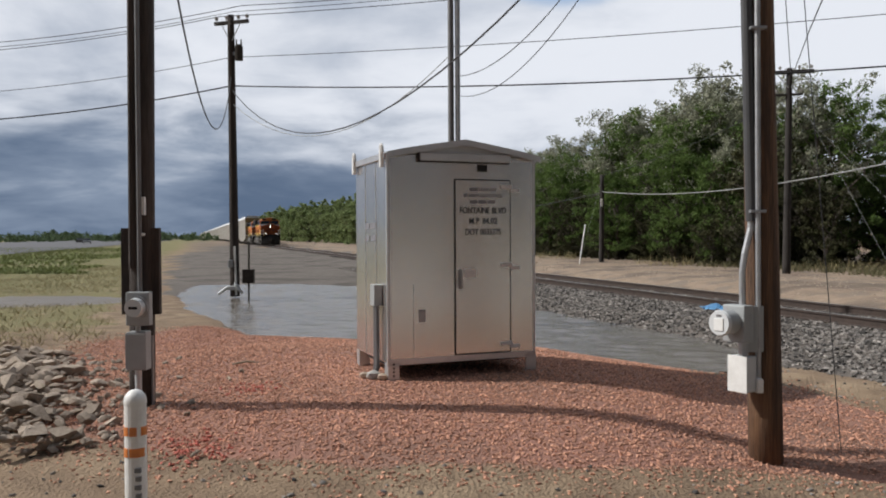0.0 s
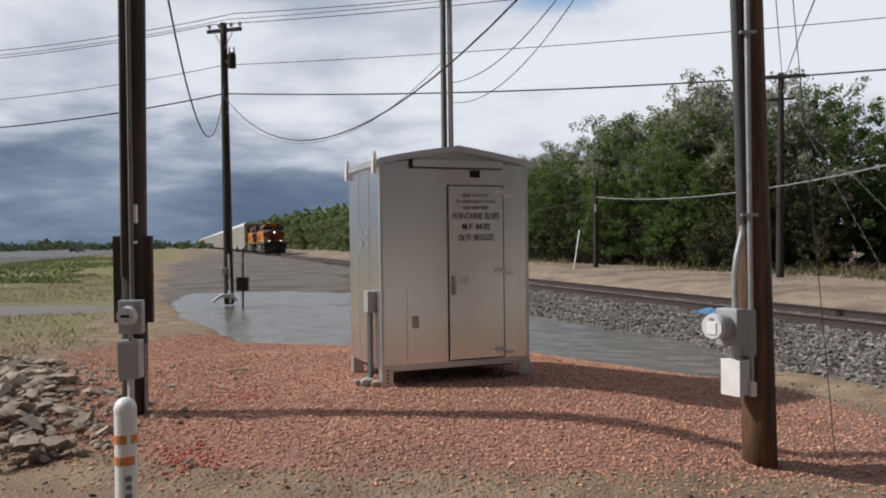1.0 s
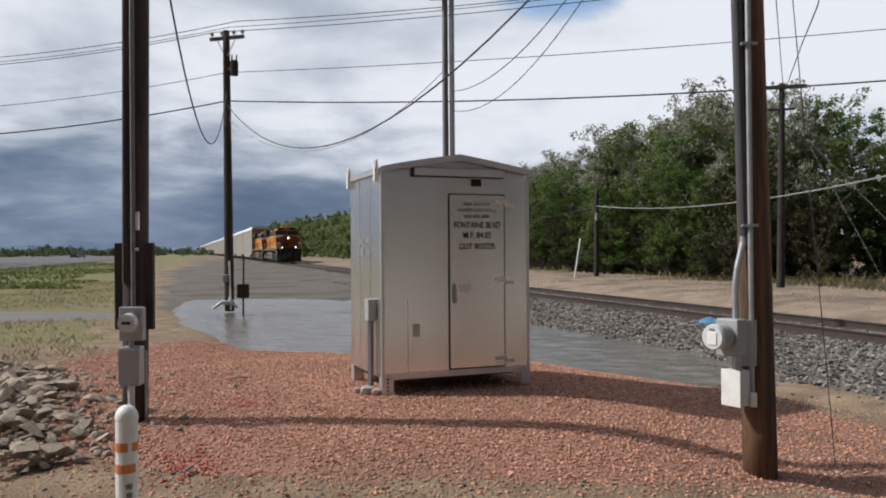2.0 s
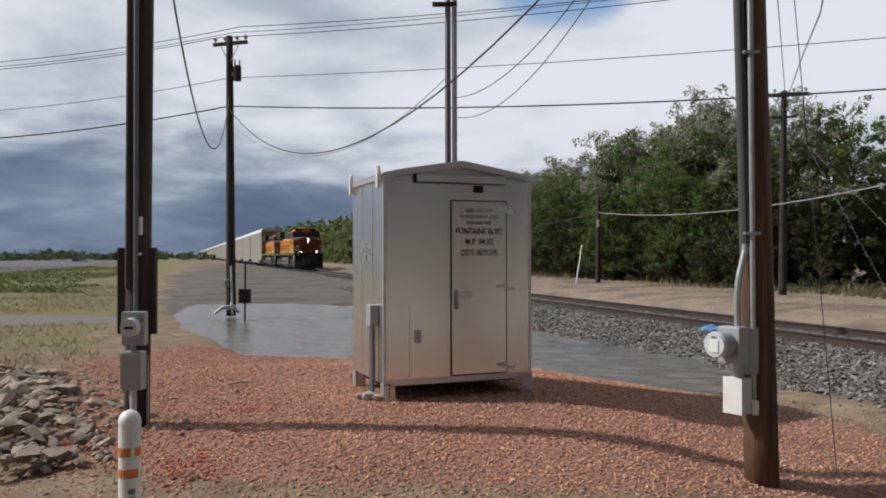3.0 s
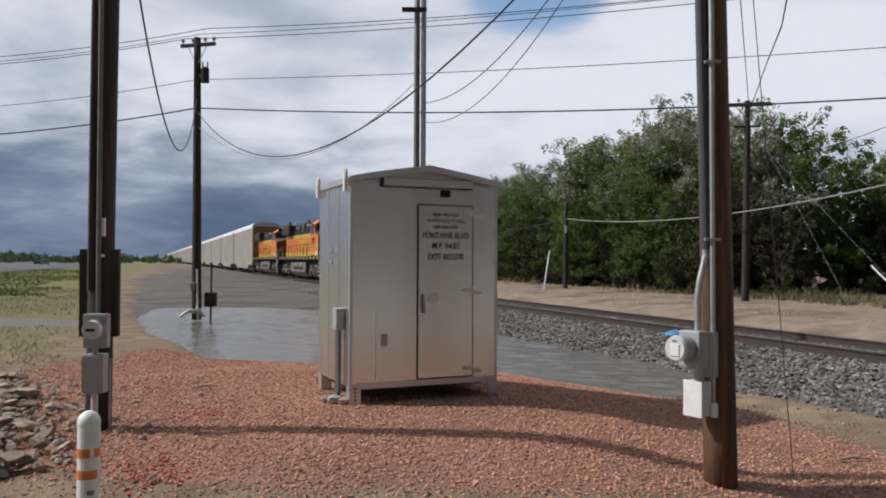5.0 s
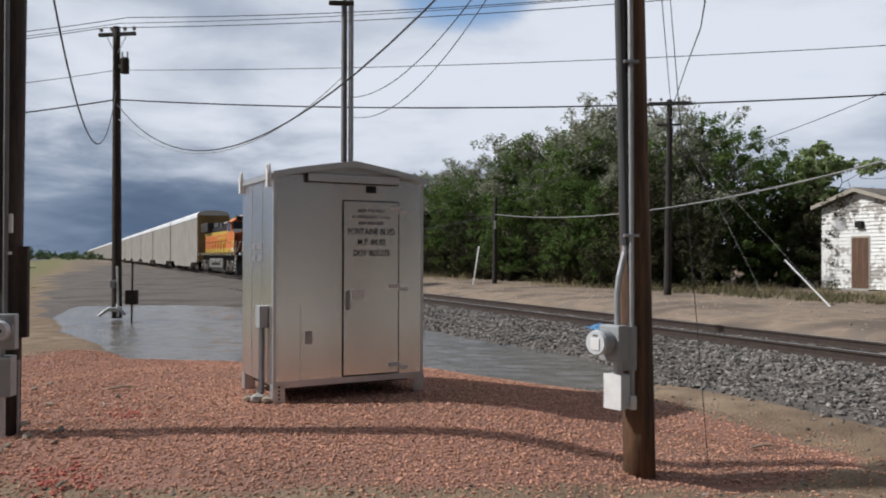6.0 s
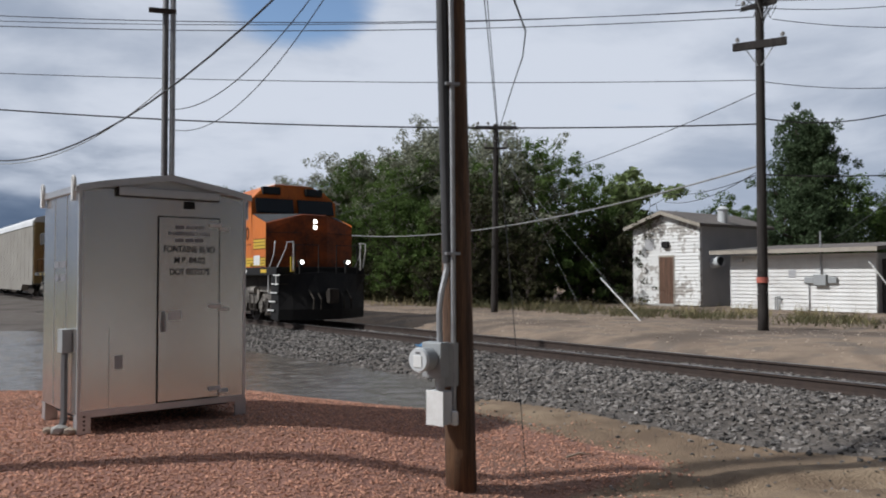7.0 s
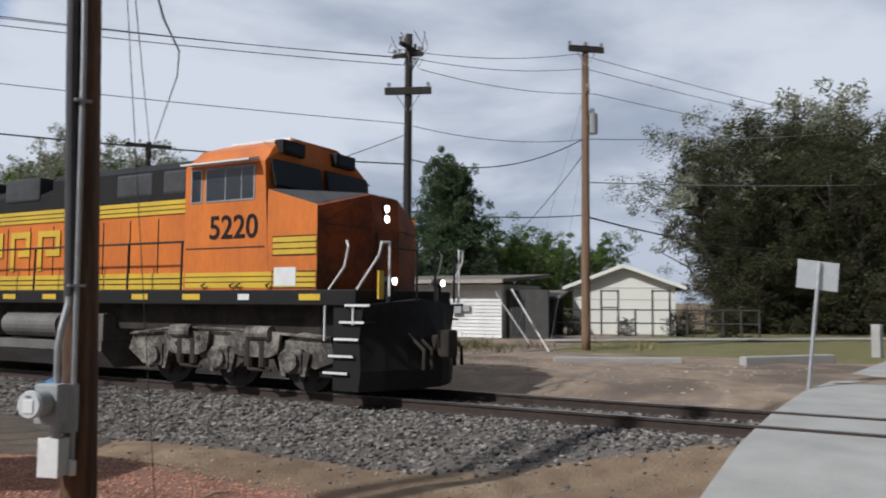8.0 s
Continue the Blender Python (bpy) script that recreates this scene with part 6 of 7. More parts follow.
    big = tree(21, 12.8, 4.6, "leaf_olive", 330, 150, 0.062, "big half-bare olive elm with forked trunk in a yard", 0.12, 0.8, 1, group="yard trees")
    big.matrix_basis = pose(41.0, 21.2, 0.1, 0, 0, 25) @ Matrix.Scale(1.02, 4)
    thick = tree(22, 12.0, 4.4, "leaf_olive", 360, 160, 0.066, "dense olive elm thicket in a yard", 0.04, 0.3, group="yard trees")
    thick.matrix_basis = pose(42.5, 14.8, 0.1, 0, 0, 100)
    for x, y, f, t in ((46.5, 18.5, 0.98, 130), (49.5, 15.0, 0.95, 250), (53.5, 21.0, 1.05, 310), (56, 13.5, 0.9, 80)):
        copy_thing(big, pose(x, y, 0.1, 0, 0, t) @ Matrix.Diagonal((f * 1.05, f * 1.05, f * 1.02, 1)))
    for x, y, f, t in ((39.5, 19.5, 0.72, 60), (44.5, 16.0, 0.9, 190), (47.5, 20.5, 1.0, 275), (44, 11.5, 0.8, 30), (51, 24, 1.0, 140)):
        copy_thing(thick, pose(x, y, 0.1, 0, 0, t) @ Matrix.Diagonal((f, f, f, 1)))
    for x, y, f, t in ((43.0, 19.6, 1.42, 15), (46.0, 17.0, 1.5, 80), (49.0, 18.8, 1.5, 170), (47.5, 13.6, 1.45, 230), (52.5, 15.8, 1.55, 300), (41.2, 21.8, 1.25, 45)):
        copy_thing(kinds[2], pose(x, y, 0.1, 0, 0, t) @ Matrix.Diagonal((f, f, f, 1)))
    for x, y, f, t in ((39.0, 18.4, 0.45, 10), (40.5, 17.2, 0.5, 70), (41.5, 15.8, 0.5, 150), (43.0, 13.4, 0.5, 300), (43.5, 12.0, 0.45, 20), (44.0, 18.8, 0.55, 0), (47.5, 16.2, 0.62, 90), (51.0, 14.0, 0.6, 200), (54, 16.5, 0.75, 30)):
        copy_thing(kinds[3], pose(x, y, 0.1, 0, 0, t) @ Matrix.Diagonal((f * 1.5, f * 1.5, f, 1)))


    for x, y, f, t in ((29.8, 22.8, 0.16, 0), (31.2, 20.9, 0.15, 60), (32.6, 19.2, 0.2, 120), (34.0, 17.6, 0.22, 200), (28.2, 24.9, 0.15, 20), (26.6, 25.5, 0.18, 250)):
        copy_thing(kinds[3], pose(x, y, 0.1, 0, 0, t) @ Matrix.Diagonal((f * 1.4, f * 1.4, f, 1)))


plant_trees()


# ---- buildings beyond the line ----
def lap_wall(parent, m, length, h, mat="siding", step=0.16, top=None):
    """Lapped boards over a wall along +x, facing -y; top(x): a rising upper edge."""
    n = int(h / step)
    bm = B()
    prism(bm, [(0, 0), (length, 0), (length, h)] + ([(length / 2, top)] if top else []) + [(0, h)], 1, 0.0, 0.14)
    bm.transform(m)
    wall = part("wall", bm, mat, parent)
    rows = int(((top or h) - 0.02) / step)
    for i in range(rows):
        z = i * step
        a, b = 0.0, length
        if top and z + step > h:
            k = (z + step - h) / (top - h) * length / 2
            a, b = k, length - k
            if b - a < 0.3:
                continue
        bm = B()
        prism(bm, [(-0.042, z), (-0.042, z + 0.012), (-0.006, z + step), (0.002, z + step), (0.002, z)], 0, a, b)
        bm.transform(m)
        part("board", bm, mat, wall)
    return wall


def face_frame(x, y, z):
    """Local x towards the crossing along the line, -y facing the track."""
    return pose(x, y, z, 0, 0, math.degrees(math.atan2(-ALONG.y, -ALONG.x)))


def pump_house():
    W, D, H, PK = 3.78, 5.4, 3.55, 4.15
    ph = thing("pump_house", face_frame(21.03, 33.34, 0.22), "white lap-sided pump house with flaking, shade-dappled paint and a brown door", "building")
    lap_wall(ph, Matrix.Identity(4), W, H, "dappled_peeling", top=PK)
    bm = B()
    box(bm, 0, W, 0.14, D, -0.1, H)
    part("side_wall", bm, "wall_grey", ph)
    bm = B()
    prism(bm, [(-0.25, H - 0.02), (W / 2, PK + 0.06), (W + 0.25, H - 0.02), (W + 0.25, H + 0.12), (W / 2, PK + 0.22), (-0.25, H + 0.12)], 1, -0.35, D + 0.2)
    roof = part("roof", bm, "roofing", ph)
    bm = B()
    prism(bm, [(-0.27, H - 0.06), (W / 2, PK + 0.03), (W + 0.27, H - 0.06), (W + 0.27, H + 0.10), (W / 2, PK + 0.19), (-0.27, H + 0.10)], 1, -0.40, -0.352)
    part("bargeboard", bm, "trim_tan", roof)
    bm = B()
    cyl(bm, (W * 0.95, 2.0, H), (W * 0.95, 2.0, H + 0.85), 0.22, n=16)
    cyl(bm, (W * 0.95, 2.0, H + 0.85), (W * 0.95, 2.0, H + 1.0), 0.3, 0.12, 16)
    part("roof_vent", bm, "light_grey", roof)
    # door boards
    bm = B()
    box(bm, 1.52, 2.42, -0.05, 0.0, 0.0, 2.28)
    fr = part("door_frame", bm, "trim_tan", ph)
    for i in range(5):
        bm = B()
        box(bm, 1.58 + i * 0.156, 1.58 + i * 0.156 + 0.148, -0.075, -0.045, 0.05, 2.2, 0.004)
        part("door_board", bm, "brown_door", fr)
    bm = B()
    box(bm, 1.3, 2.7, -0.5, -0.03, -0.2, 0.02, 0.02)
    part("doorstep", bm, "concrete", ph)
    bm = B()
    box(bm, 1.82, 2.14, -0.22, -0.03, 2.62, 2.92, 0.02)
    part("wall_lamp", bm, "loco_black", ph)
    bm = B()
    box(bm, 0.75, 1.2, -0.05, -0.03, 2.55, 3.1)
    part("wall_board", bm, "wall_grey", ph)
    bm = B()
    cyl(bm, (W + 0.02, 0.9, 1.9), (W + 0.55, 0.75, 1.98), 0.24, n=18)
    part("exhaust_fan", bm, "light_grey", ph)
    bm = B()
    cyl(bm, (W + 0.55, 0.75, 1.98), (W + 0.56, 0.748, 1.981), 0.2, n=18)
    part("fan_opening", bm, "gap", ph)


def shed():
    W, D, H = 6.05, 4.2, 2.22
    sh = thing("shed", face_frame(22.62, 28.15, 0.18), "low white lap-sided shed with a flat tan-edged roof", "shed")
    lap_wall(sh, Matrix.Identity(4), W, H, step=0.15)
    bm = B()
    box(bm, 0, W, 0.14, D, -0.1, H)
    part("side_wall", bm, "wall_grey", sh)
    bm = B()
    prism(bm, [(-0.7, H + 0.08), (D + 0.3, H + 0.42), (D + 0.3, H + 0.56), (-0.7, H + 0.22)], 0, -0.55, W + 0.35)
    rf = part("roof", bm, "roofing", sh)
    bm = B()
    prism(bm, [(-0.73, H + 0.05), (-0.70, H + 0.05), (-0.70, H + 0.21), (-0.73, H + 0.21)], 0, -0.56, W + 0.36)
    part("fascia", bm, "trim_tan", rf)
    bm = B()
    box(bm, 3.75, 4.25, -0.22, -0.03, 1.0, 1.42, 0.02)
    eb = part("electric_box", bm, "meter_grey", sh)
    for x0, x1 in ((3.35, 3.72), (4.3, 4.62)):
        bm = B()
        box(bm, x0, x1, -0.16, -0.03, 1.08, 1.32, 0.02)
        part("side_box", bm, "meter_grey", eb)
    bm = B()
    tube(bm, [(4.0, -0.1, 1.4), (4.0, -0.1, 3.1)], 0.035, 8)
    part("service_mast", bm, "galvanised", sh)
    bm = B()
    tube(bm, [(3.5, -0.06, 1.1), (3.5, -0.06, 0.0)], 0.025, 8)
    part("conduit", bm, "galvanised", sh)
    for x in (2.1, 2.2):
        bm = B()
        tube(bm, [(x, -0.12, -0.1), (x, -0.12, 0.5), (x + 0.1, -0.12, 0.55), (x + 0.1, -0.12, 0.3)], 0.03, 8)
        part("standpipe", bm, "meter_grey", sh)
    bm = B()
    box(bm, 2.65, 2.95, -0.045, -0.03, 1.3, 1.6)
    part("wall_plate", bm, "wall_grey", sh)
    bm = B()
    box(bm, 0.35, 0.65, -0.2, -0.03, 1.95, 2.1, 0.03)
    part("wall_light", bm, "light_grey", sh)
    # dark lean-to at the end
    bm = B()
    box(bm, W + 0.02, W + 1.9, 0.4, 0.5, -0.1, 2.0)
    part("dark_fence_panel", bm, "fence", sh)
    bm = B()
    box(bm, W + 0.3, W + 0.85, 0.36, 0.4, 0.1, 1.6)
    part("doorway", bm, "gap", sh)


def garage():
    W, D, H, PK = 4.75, 6.0, 2.3, 3.2
    g = thing("garage", pose(30.9, 23.8, 0.15, 0, 0, -54), "cream gabled garage with white roof edges behind a dark fence", "garage")
    bm = B()
    prism(bm, [(0, -0.1), (W, -0.1), (W, H), (W / 2, PK), (0, H)], 1, 0.0, D)
    wall = part("wall", bm, "cream", g)
    for z in (1.65, 2.2):
        bm = B()
        box(bm, 0.02, W - 0.02, -0.012, 0.0, z, z + 0.025)
        part("siding_joint", bm, "trim_tan", wall)
    bm = B()
    prism(bm, [(-0.45, H - 0.17), (W / 2, PK + 0.0), (W + 0.45, H - 0.17), (W + 0.45, H - 0.03), (W / 2, PK + 0.15), (-0.45, H - 0.03)], 1, -0.4, D + 0.3)
    rf = part("roof", bm, "roofing", g)
    bm = B()
    prism(bm, [(-0.47, H - 0.19), (W / 2, PK - 0.02), (W + 0.47, H - 0.19), (W + 0.47, H - 0.02), (W / 2, PK + 0.16), (-0.47, H - 0.02)], 1, -0.43, -0.402)
    part("bargeboard", bm, "cream", rf)
    # dark lean-to and weeds in the yard
    lt = thing("lean_to", pose(27.2, 27.0, 0.1, 0, 0, -62), "dark open lean-to with clutter between shed and garage", "shed")
    bm = B()
    box(bm, 0, 4.2, 1.2, 1.35, 0, 1.9)
    part("wall", bm, "fence", lt)
    bm = B()
    prism(bm, [(-0.4, 1.75), (1.6, 2.05), (1.6, 2.15), (-0.4, 1.85)], 0, -0.2, 4.4)
    part("roof", bm, "roofing", lt)
    for x in (0.05, 2.1, 4.1):
        bm = B()
        box(bm, x - 0.05, x + 0.05, -0.3, -0.2, 0, 1.8)
        part("post", bm, "fence", lt)
    bm = B()
    box(bm, 0.4, 0.95, 1.0, 1.15, 0.1, 1.7, 0.01)
    part("door", bm, "cream", lt)
    # yard fence before it, with a gate frame
    fx = thing("yard_fence", pose(28.4, 24.0, 0.15, 0, 0, -54), "dark wire yard fence with a gate frame and weeds", "fence")
    for i in range(14):
        bm = B()
        tube(bm, [(i * 0.75, 0, -0.1), (i * 0.75, 0, 2.1 if i in (4, 5, 7, 8) else 1.25)], 0.045, 6)
        part("post", bm, "fence", fx)
    for z, a, b in ((1.2, 0, 9.75), (0.6, 0, 9.75), (1.3, 3.0, 3.75), (2.05, 3.0, 3.75), (2.05, 5.25, 6.0)):
        bm = B()
        tube(bm, [(a, 0, z), (b, 0, z)], 0.03, 6)
        part("rail", bm, "fence", fx)


def far_house():
    h = thing("house", pose(74, 23, 0.2, 0, 0, -25), "distant low house with a pale porch roof", "house")
    bm = B()
    box(bm, 0, 12, 0, 7, -0.2, 2.6)
    part("wall", bm, "fence", h)
    bm = B()
    prism(bm, [(-0.6, 2.5), (3.5, 3.9), (7.6, 2.5), (7.6, 2.7), (3.5, 4.15), (-0.6, 2.7)], 0, -0.6, 12.6)
    part("roof", bm, "wall_grey", h)
    for x in (1, 4, 7):
        bm = B()
        box(bm, x, x + 0.25, -1.5, -1.25, -0.2, 2.5)
        part("porch_post", bm, "light_grey", h)


pump_house()
shed()
garage()
far_house()


# ---- street furniture ----
def street_sign():
    st = thing("street_sign", pose(15.0, 5.62, 0.12, 0, 0, 0), "back of a rectangular white metal sign on a leaning post", "sign")
    bm = B()
    tube(bm, [(0, 0, -0.1), (0.34, -0.12, 2.3)], 0.035, 8)
    part("post", bm, "galvanised", st)
    m = pose(0.31, -0.12, 2.06, 0, 6, -38)
    bm = B()
    box(bm, -0.39, 0.39, 0.04, 0.05, -0.26, 0.26, 0.004, m)
    part("panel", bm, "light_grey", st)


def delineator():
    dl = thing("delineator_post", pose(-1.11, 2.58, 0.0), "white plastic marker post with two orange reflective bands", "marker post")
    z = float(height(-1.11, 2.58))
    dl.location.z = z
    top = 0.965 - z
    bm = B()
    cyl(bm, (0, 0, -0.05), (0, 0, top - 0.045), 0.044, n=20)
    part("tube", bm, "white_paint", dl)
    bm = B()
    bmesh.ops.create_uvsphere(bm, u_segments=20, v_segments=10, radius=0.046, matrix=Matrix.Translation((0, 0, top - 0.046)) @ Matrix.Diagonal((1, 1, 1.1, 1)))
    part("cap", bm, "white_paint", dl, smooth=True)
    for k, arcs in ((0.145, ((-170, -108), (-100, -62), (-40, 60))), (0.232, ((-180, -112), (-102, -20), (20, 130)))):
        for a0, a1 in arcs:
            bm = B()
            n = 7
            ring = [[bm.verts.new((r * math.cos(radians(a0 + (a1 - a0) * i / n)), r * math.sin(radians(a0 + (a1 - a0) * i / n)), z)) for i in range(n + 1)]
                    for r, z in ((0.043, top - k - 0.036), (0.0458, top - k - 0.036), (0.0458, top - k), (0.043, top - k))]
            for u, v in ((0, 1), (1, 2), (2, 3), (3, 0)):
                for i in range(n):
                    bm.faces.new((ring[u][i], ring[u][i + 1], ring[v][i + 1], ring[v][i]))
            for i in (0, n):
                bm.faces.new([ring[u][i] for u in range(4)])
            part("reflective_band", bm, "orange_band", dl, "torn orange reflective band")
    for i in range(5):
        bm = B()
        z = top - 0.33 - i * 0.035
        box(bm, 0.012 + 0.004 * (i % 2), 0.036, -0.0455, -0.03, z, z + 0.018)
        part("scuff", bm, "conduit", dl, "dark scuff mark")


street_sign()
delineator()


def kerbs():
    for x, y, ln, t, h in ((16.3, 12.6, 3.2, -44.5, 0.17), (18.95, 8.92, 2.9, -19.5, 0.26)):
        bm = B()
        box(bm, 0, ln, -0.12, 0.12, -0.1, h, 0.03)
        ob = tagged(part("kerb", bm, "concrete"), "low broken concrete kerb at the edge of the yard", "kerb", "kerbs", "structure")
        ob.matrix_basis = pose(x, y, 0.12, 0, 0, t)
    bm = B()
    box(bm, 0, 40, 0, 1.2, -0.05, 0.0)
    ob = tagged(part("pavement", bm, "concrete"), "pale concrete footpath through grass", "pavement", kind="structure")
    ob.matrix_basis = pose(23.5, 18.7, 0.26, 0, 0, -30.7)
    for x, y in ((24.6, 7.9), (27.6, 8.4)):
        bm = B()
        box(bm, -0.12, 0.12, -0.12, 0.12, 0, 1.0, 0.02)
        ob = tagged(part("bollard", bm, "concrete"), "square pale bollard at the street edge", "bollard", "bollards")
        ob.location = (x, y, 0.1)


kerbs()


def highway():
    bm = B()
    bm.faces.new([bm.verts.new((x, y, -0.10)) for x, y in ((-41, 62), (-75, 62), (-420, 900), (-300, 900))])
    ob = part("road", bm, "asphalt")
    tagged(ob, "distant grey highway across the grass", "road", kind="structure")
    rng = random.Random(3)
    for i in range(12):
        k = rng.random()
        x, y = -62 - 170 * k + rng.uniform(-6, 6), 95 + 500 * k
        c = thing("parked_car", pose(x, y, -0.1, 0, 0, 115), "small distant car on the highway", "car", "distant cars")
        bm = B()
        box(bm, -2.1, 2.1, -0.85, 0.85, 0.3, 0.85, 0.12)
        part("body", bm, rng.choice(("paper", "light_grey", "meter_grey", "fence")), c)
        bm = B()
        prism(bm, [(-1.6, 0.84), (-1.1, 1.4), (0.5, 1.42), (1.2, 0.84)], 1, -0.75, 0.75)
        part("cabin", bm, "glass", c)
        for a in (-1.3, 1.3):
            for q in (-0.8, 0.8):
                bm = B()
                cyl(bm, (a, q - 0.1, 0.32), (a, q + 0.1, 0.32), 0.32, n=12)
                part("wheel", bm, "cable", c)


highway()


def far_woods():
    rng = np.random.default_rng(8)
    n = 900
    a = np.radians(rng.uniform(-52, -17, n))
    d = rng.uniform(320, 560, n)
    c = np.stack([d * np.sin(a), d * np.cos(a), rng.uniform(0.3, 4.0, n) * (0.4 + 0.9 * np.abs(np.sin(a * 37)) * rng.random(n))], 1)
    th = new("far_woods")
    tagged(th, "distant line of dark green trees on the plain", "woods", kind="stuff")
    leaf_mesh("foliage", c, 1.0 + 1.7 * rng.random(n), 40, 0.55, "leaf_dark", rng, th)


far_woods()


# ---- stones, grass and small things ----
def stones(name, pts, sizes, mat, label, category, seed, flat=0.7, plain=False):
    """Many angular stones in one mesh."""
    rng = np.random.default_rng(seed)
    bm = B()
    if plain:
        vs = [bm.verts.new(c) for c in ((1, 0, 0), (0, 1, 0), (-1, 0, 0), (0, -1, 0), (0, 0, 0.9), (0, 0, -0.9))]
        for i in range(4):
            bm.faces.new((vs[i], vs[(i + 1) % 4], vs[4]))
            bm.faces.new((vs[(i + 1) % 4], vs[i], vs[5]))
    else:
        bmesh.ops.create_icosphere(bm, subdivisions=1, radius=1)
    bm.verts.index_update()
    base = np.array([v.co[:] for v in bm.verts])
    tri = np.array([[v.index for v in f.verts] for f in bm.faces])
    bm.free()
    n, k = len(pts), len(base)
    q = rng.normal(size=(n, 4))
    q /= np.linalg.norm(q, axis=1)[:, None]
    w, x, y, z = q.T
    R = np.stack([1 - 2 * (y * y + z * z), 2 * (x * y - w * z), 2 * (x * z + w * y), 2 * (x * y + w * z), 1 - 2 * (x * x + z * z), 2 * (y * z - w * x),
                  2 * (x * z - w * y), 2 * (y * z + w * x), 1 - 2 * (x * x + y * y)], 1).reshape(n, 3, 3)
    sh = base[None] * (0.65 + 0.6 * rng.random((n, k, 1))) * (0.6 + 0.7 * rng.random((n, 1, 3)))
    v = np.einsum("nij,nkj->nki", R, sh)
    v[:, :, 2] *= flat
    v = v * np.asarray(sizes)[:, None, None] + np.asarray(pts)[:, None, :]
    f = (tri[None] + (np.arange(n) * k)[:, None, None]).reshape(-1, 3)
    me = bpy.data.meshes.new(name)
    me.from_pydata(v.reshape(-1, 3).tolist(), [], f.tolist())
    me.materials.append(M[mat])
    return tagged(new(name, me), label, category, kind="stuff")


def scatter():
    rng = np.random.default_rng(4)
    # red gravel
    n = 125000
    x, y = rng.uniform(-6.5, 5.4, n), 3.6 + 11.5 * rng.random(n) ** 1.35
    keep = (inside_by(GRAVEL, x, y) + 0.35 * rng.normal(size=n)) > -0.05
    x, y = x[keep], y[keep]
    s = rng.uniform(0.009, 0.021, len(x))
    stones("red_gravel", np.stack([x, y, height(x, y) + s * 0.25], 1), s, "red_stone", "loose crushed red granite gravel", "gravel", 5, plain=True)
    # ballast shoulder
    n = 52000
    al, p = -1.0 + 45 * rng.random(n) ** 1.5, rng.uniform(7.7, 13.9, n)
    keep = (p > 7.95 + toe_shift(al) + 0.3 * rng.normal(size=n)) & (al > 0.65)
    al, p = al[keep], p[keep]
    x, y = al * ALONG.x + p * ACROSS.x, al * ALONG.y + p * ACROSS.y
    s = rng.uniform(0.025, 0.055, len(x))
    stones("ballast", np.stack([x, y, height(x, y) + s * 0.2], 1), s, "ballast_stone", "crushed grey and tan railway ballast", "ballast", 6, plain=True)
    # pebbles on the dirt
    n = 2600
    x, y = rng.uniform(-4, 12, n), rng.uniform(3.0, 11, n)
    keep = (x * ACROSS.x + y * ACROSS.y < 8.2 + toe_shift(x * ALONG.x + y * ALONG.y)) & (inside_by(POND, x, y) < -0.3) & (inside_by(GRAVEL, x, y) < 0)
    x, y = x[keep], y[keep]
    s = rng.uniform(0.008, 0.026, len(x))
    stones("pebbles", np.stack([x, y, height(x, y) + s * 0.2], 1), s, "ballast_stone", "scattered small pebbles on bare dirt", "pebbles", 7)


    # pebbles and clods on the sand beyond the line
    n = 2400
    al, p = rng.uniform(0.8, 40, n), rng.uniform(13.8, 20.5, n)
    x, y = al * ALONG.x + p * ACROSS.x, al * ALONG.y + p * ACROSS.y
    s = 0.010 + 0.035 * rng.random(n) ** 4
    stones("pebbles", np.stack([x, y, height(x, y) + s * 0.2], 1), s, "rock", "tan pebbles and clods on the sand beyond the rails", "pebbles", 8)


scatter()


def rock_pile():
    rng = random.Random(12)
    pile = thing("rock_pile", pose(0, 0, 0), "heap of broken tan quarry rocks beside red gravel", "rocks")
    shapes = []
    for k in range(7):
        bm = B()
        bmesh.ops.create_icosphere(bm, subdivisions=2, radius=1)
        r2 = random.Random(100 + k)
        cuts = [(Vector((r2.uniform(-1, 1), r2.uniform(-1, 1), r2.uniform(-1, 1))).normalized(), r2.uniform(0.34, 0.7)) for _ in range(11)]
        for v in bm.verts:
            for nrm, d in cuts:
                e = v.co.dot(nrm) - d
                if e > 0:
                    v.co -= nrm * e
        me = bpy.data.meshes.new("rock")
        bm.to_mesh(me)
        bm.free()
        me.materials.append(M["rock"])
        shapes.append(me)
    for i in range(290):
        t = rng.random()
        # a ridge from near the marker post away to the left
        cx, cy = -3.3 - 3.2 * t, 5.2 + 5.6 * t
        off = rng.gauss(0, 0.55) * (1.0 - 0.45 * t)
        x, y = cx + off * 0.85, cy + off * 0.5
        size = rng.uniform(0.075, 0.165) * (1.3 if rng.random() < 0.12 else 0.85)
        rise = max(0, 0.26 - 0.3 * abs(off)) * rng.random()
        ob = new("rock", rng.choice(shapes))
        ob.parent = pile
        ob.matrix_basis = pose(x, y, float(height(x, y)) + rise + size * 0.25, rng.uniform(-25, 25), rng.uniform(-25, 25), rng.uniform(0, 360)) @ Matrix.Diagonal((size * 1.3, size * 0.9, size * 0.5, 1))


rock_pile()


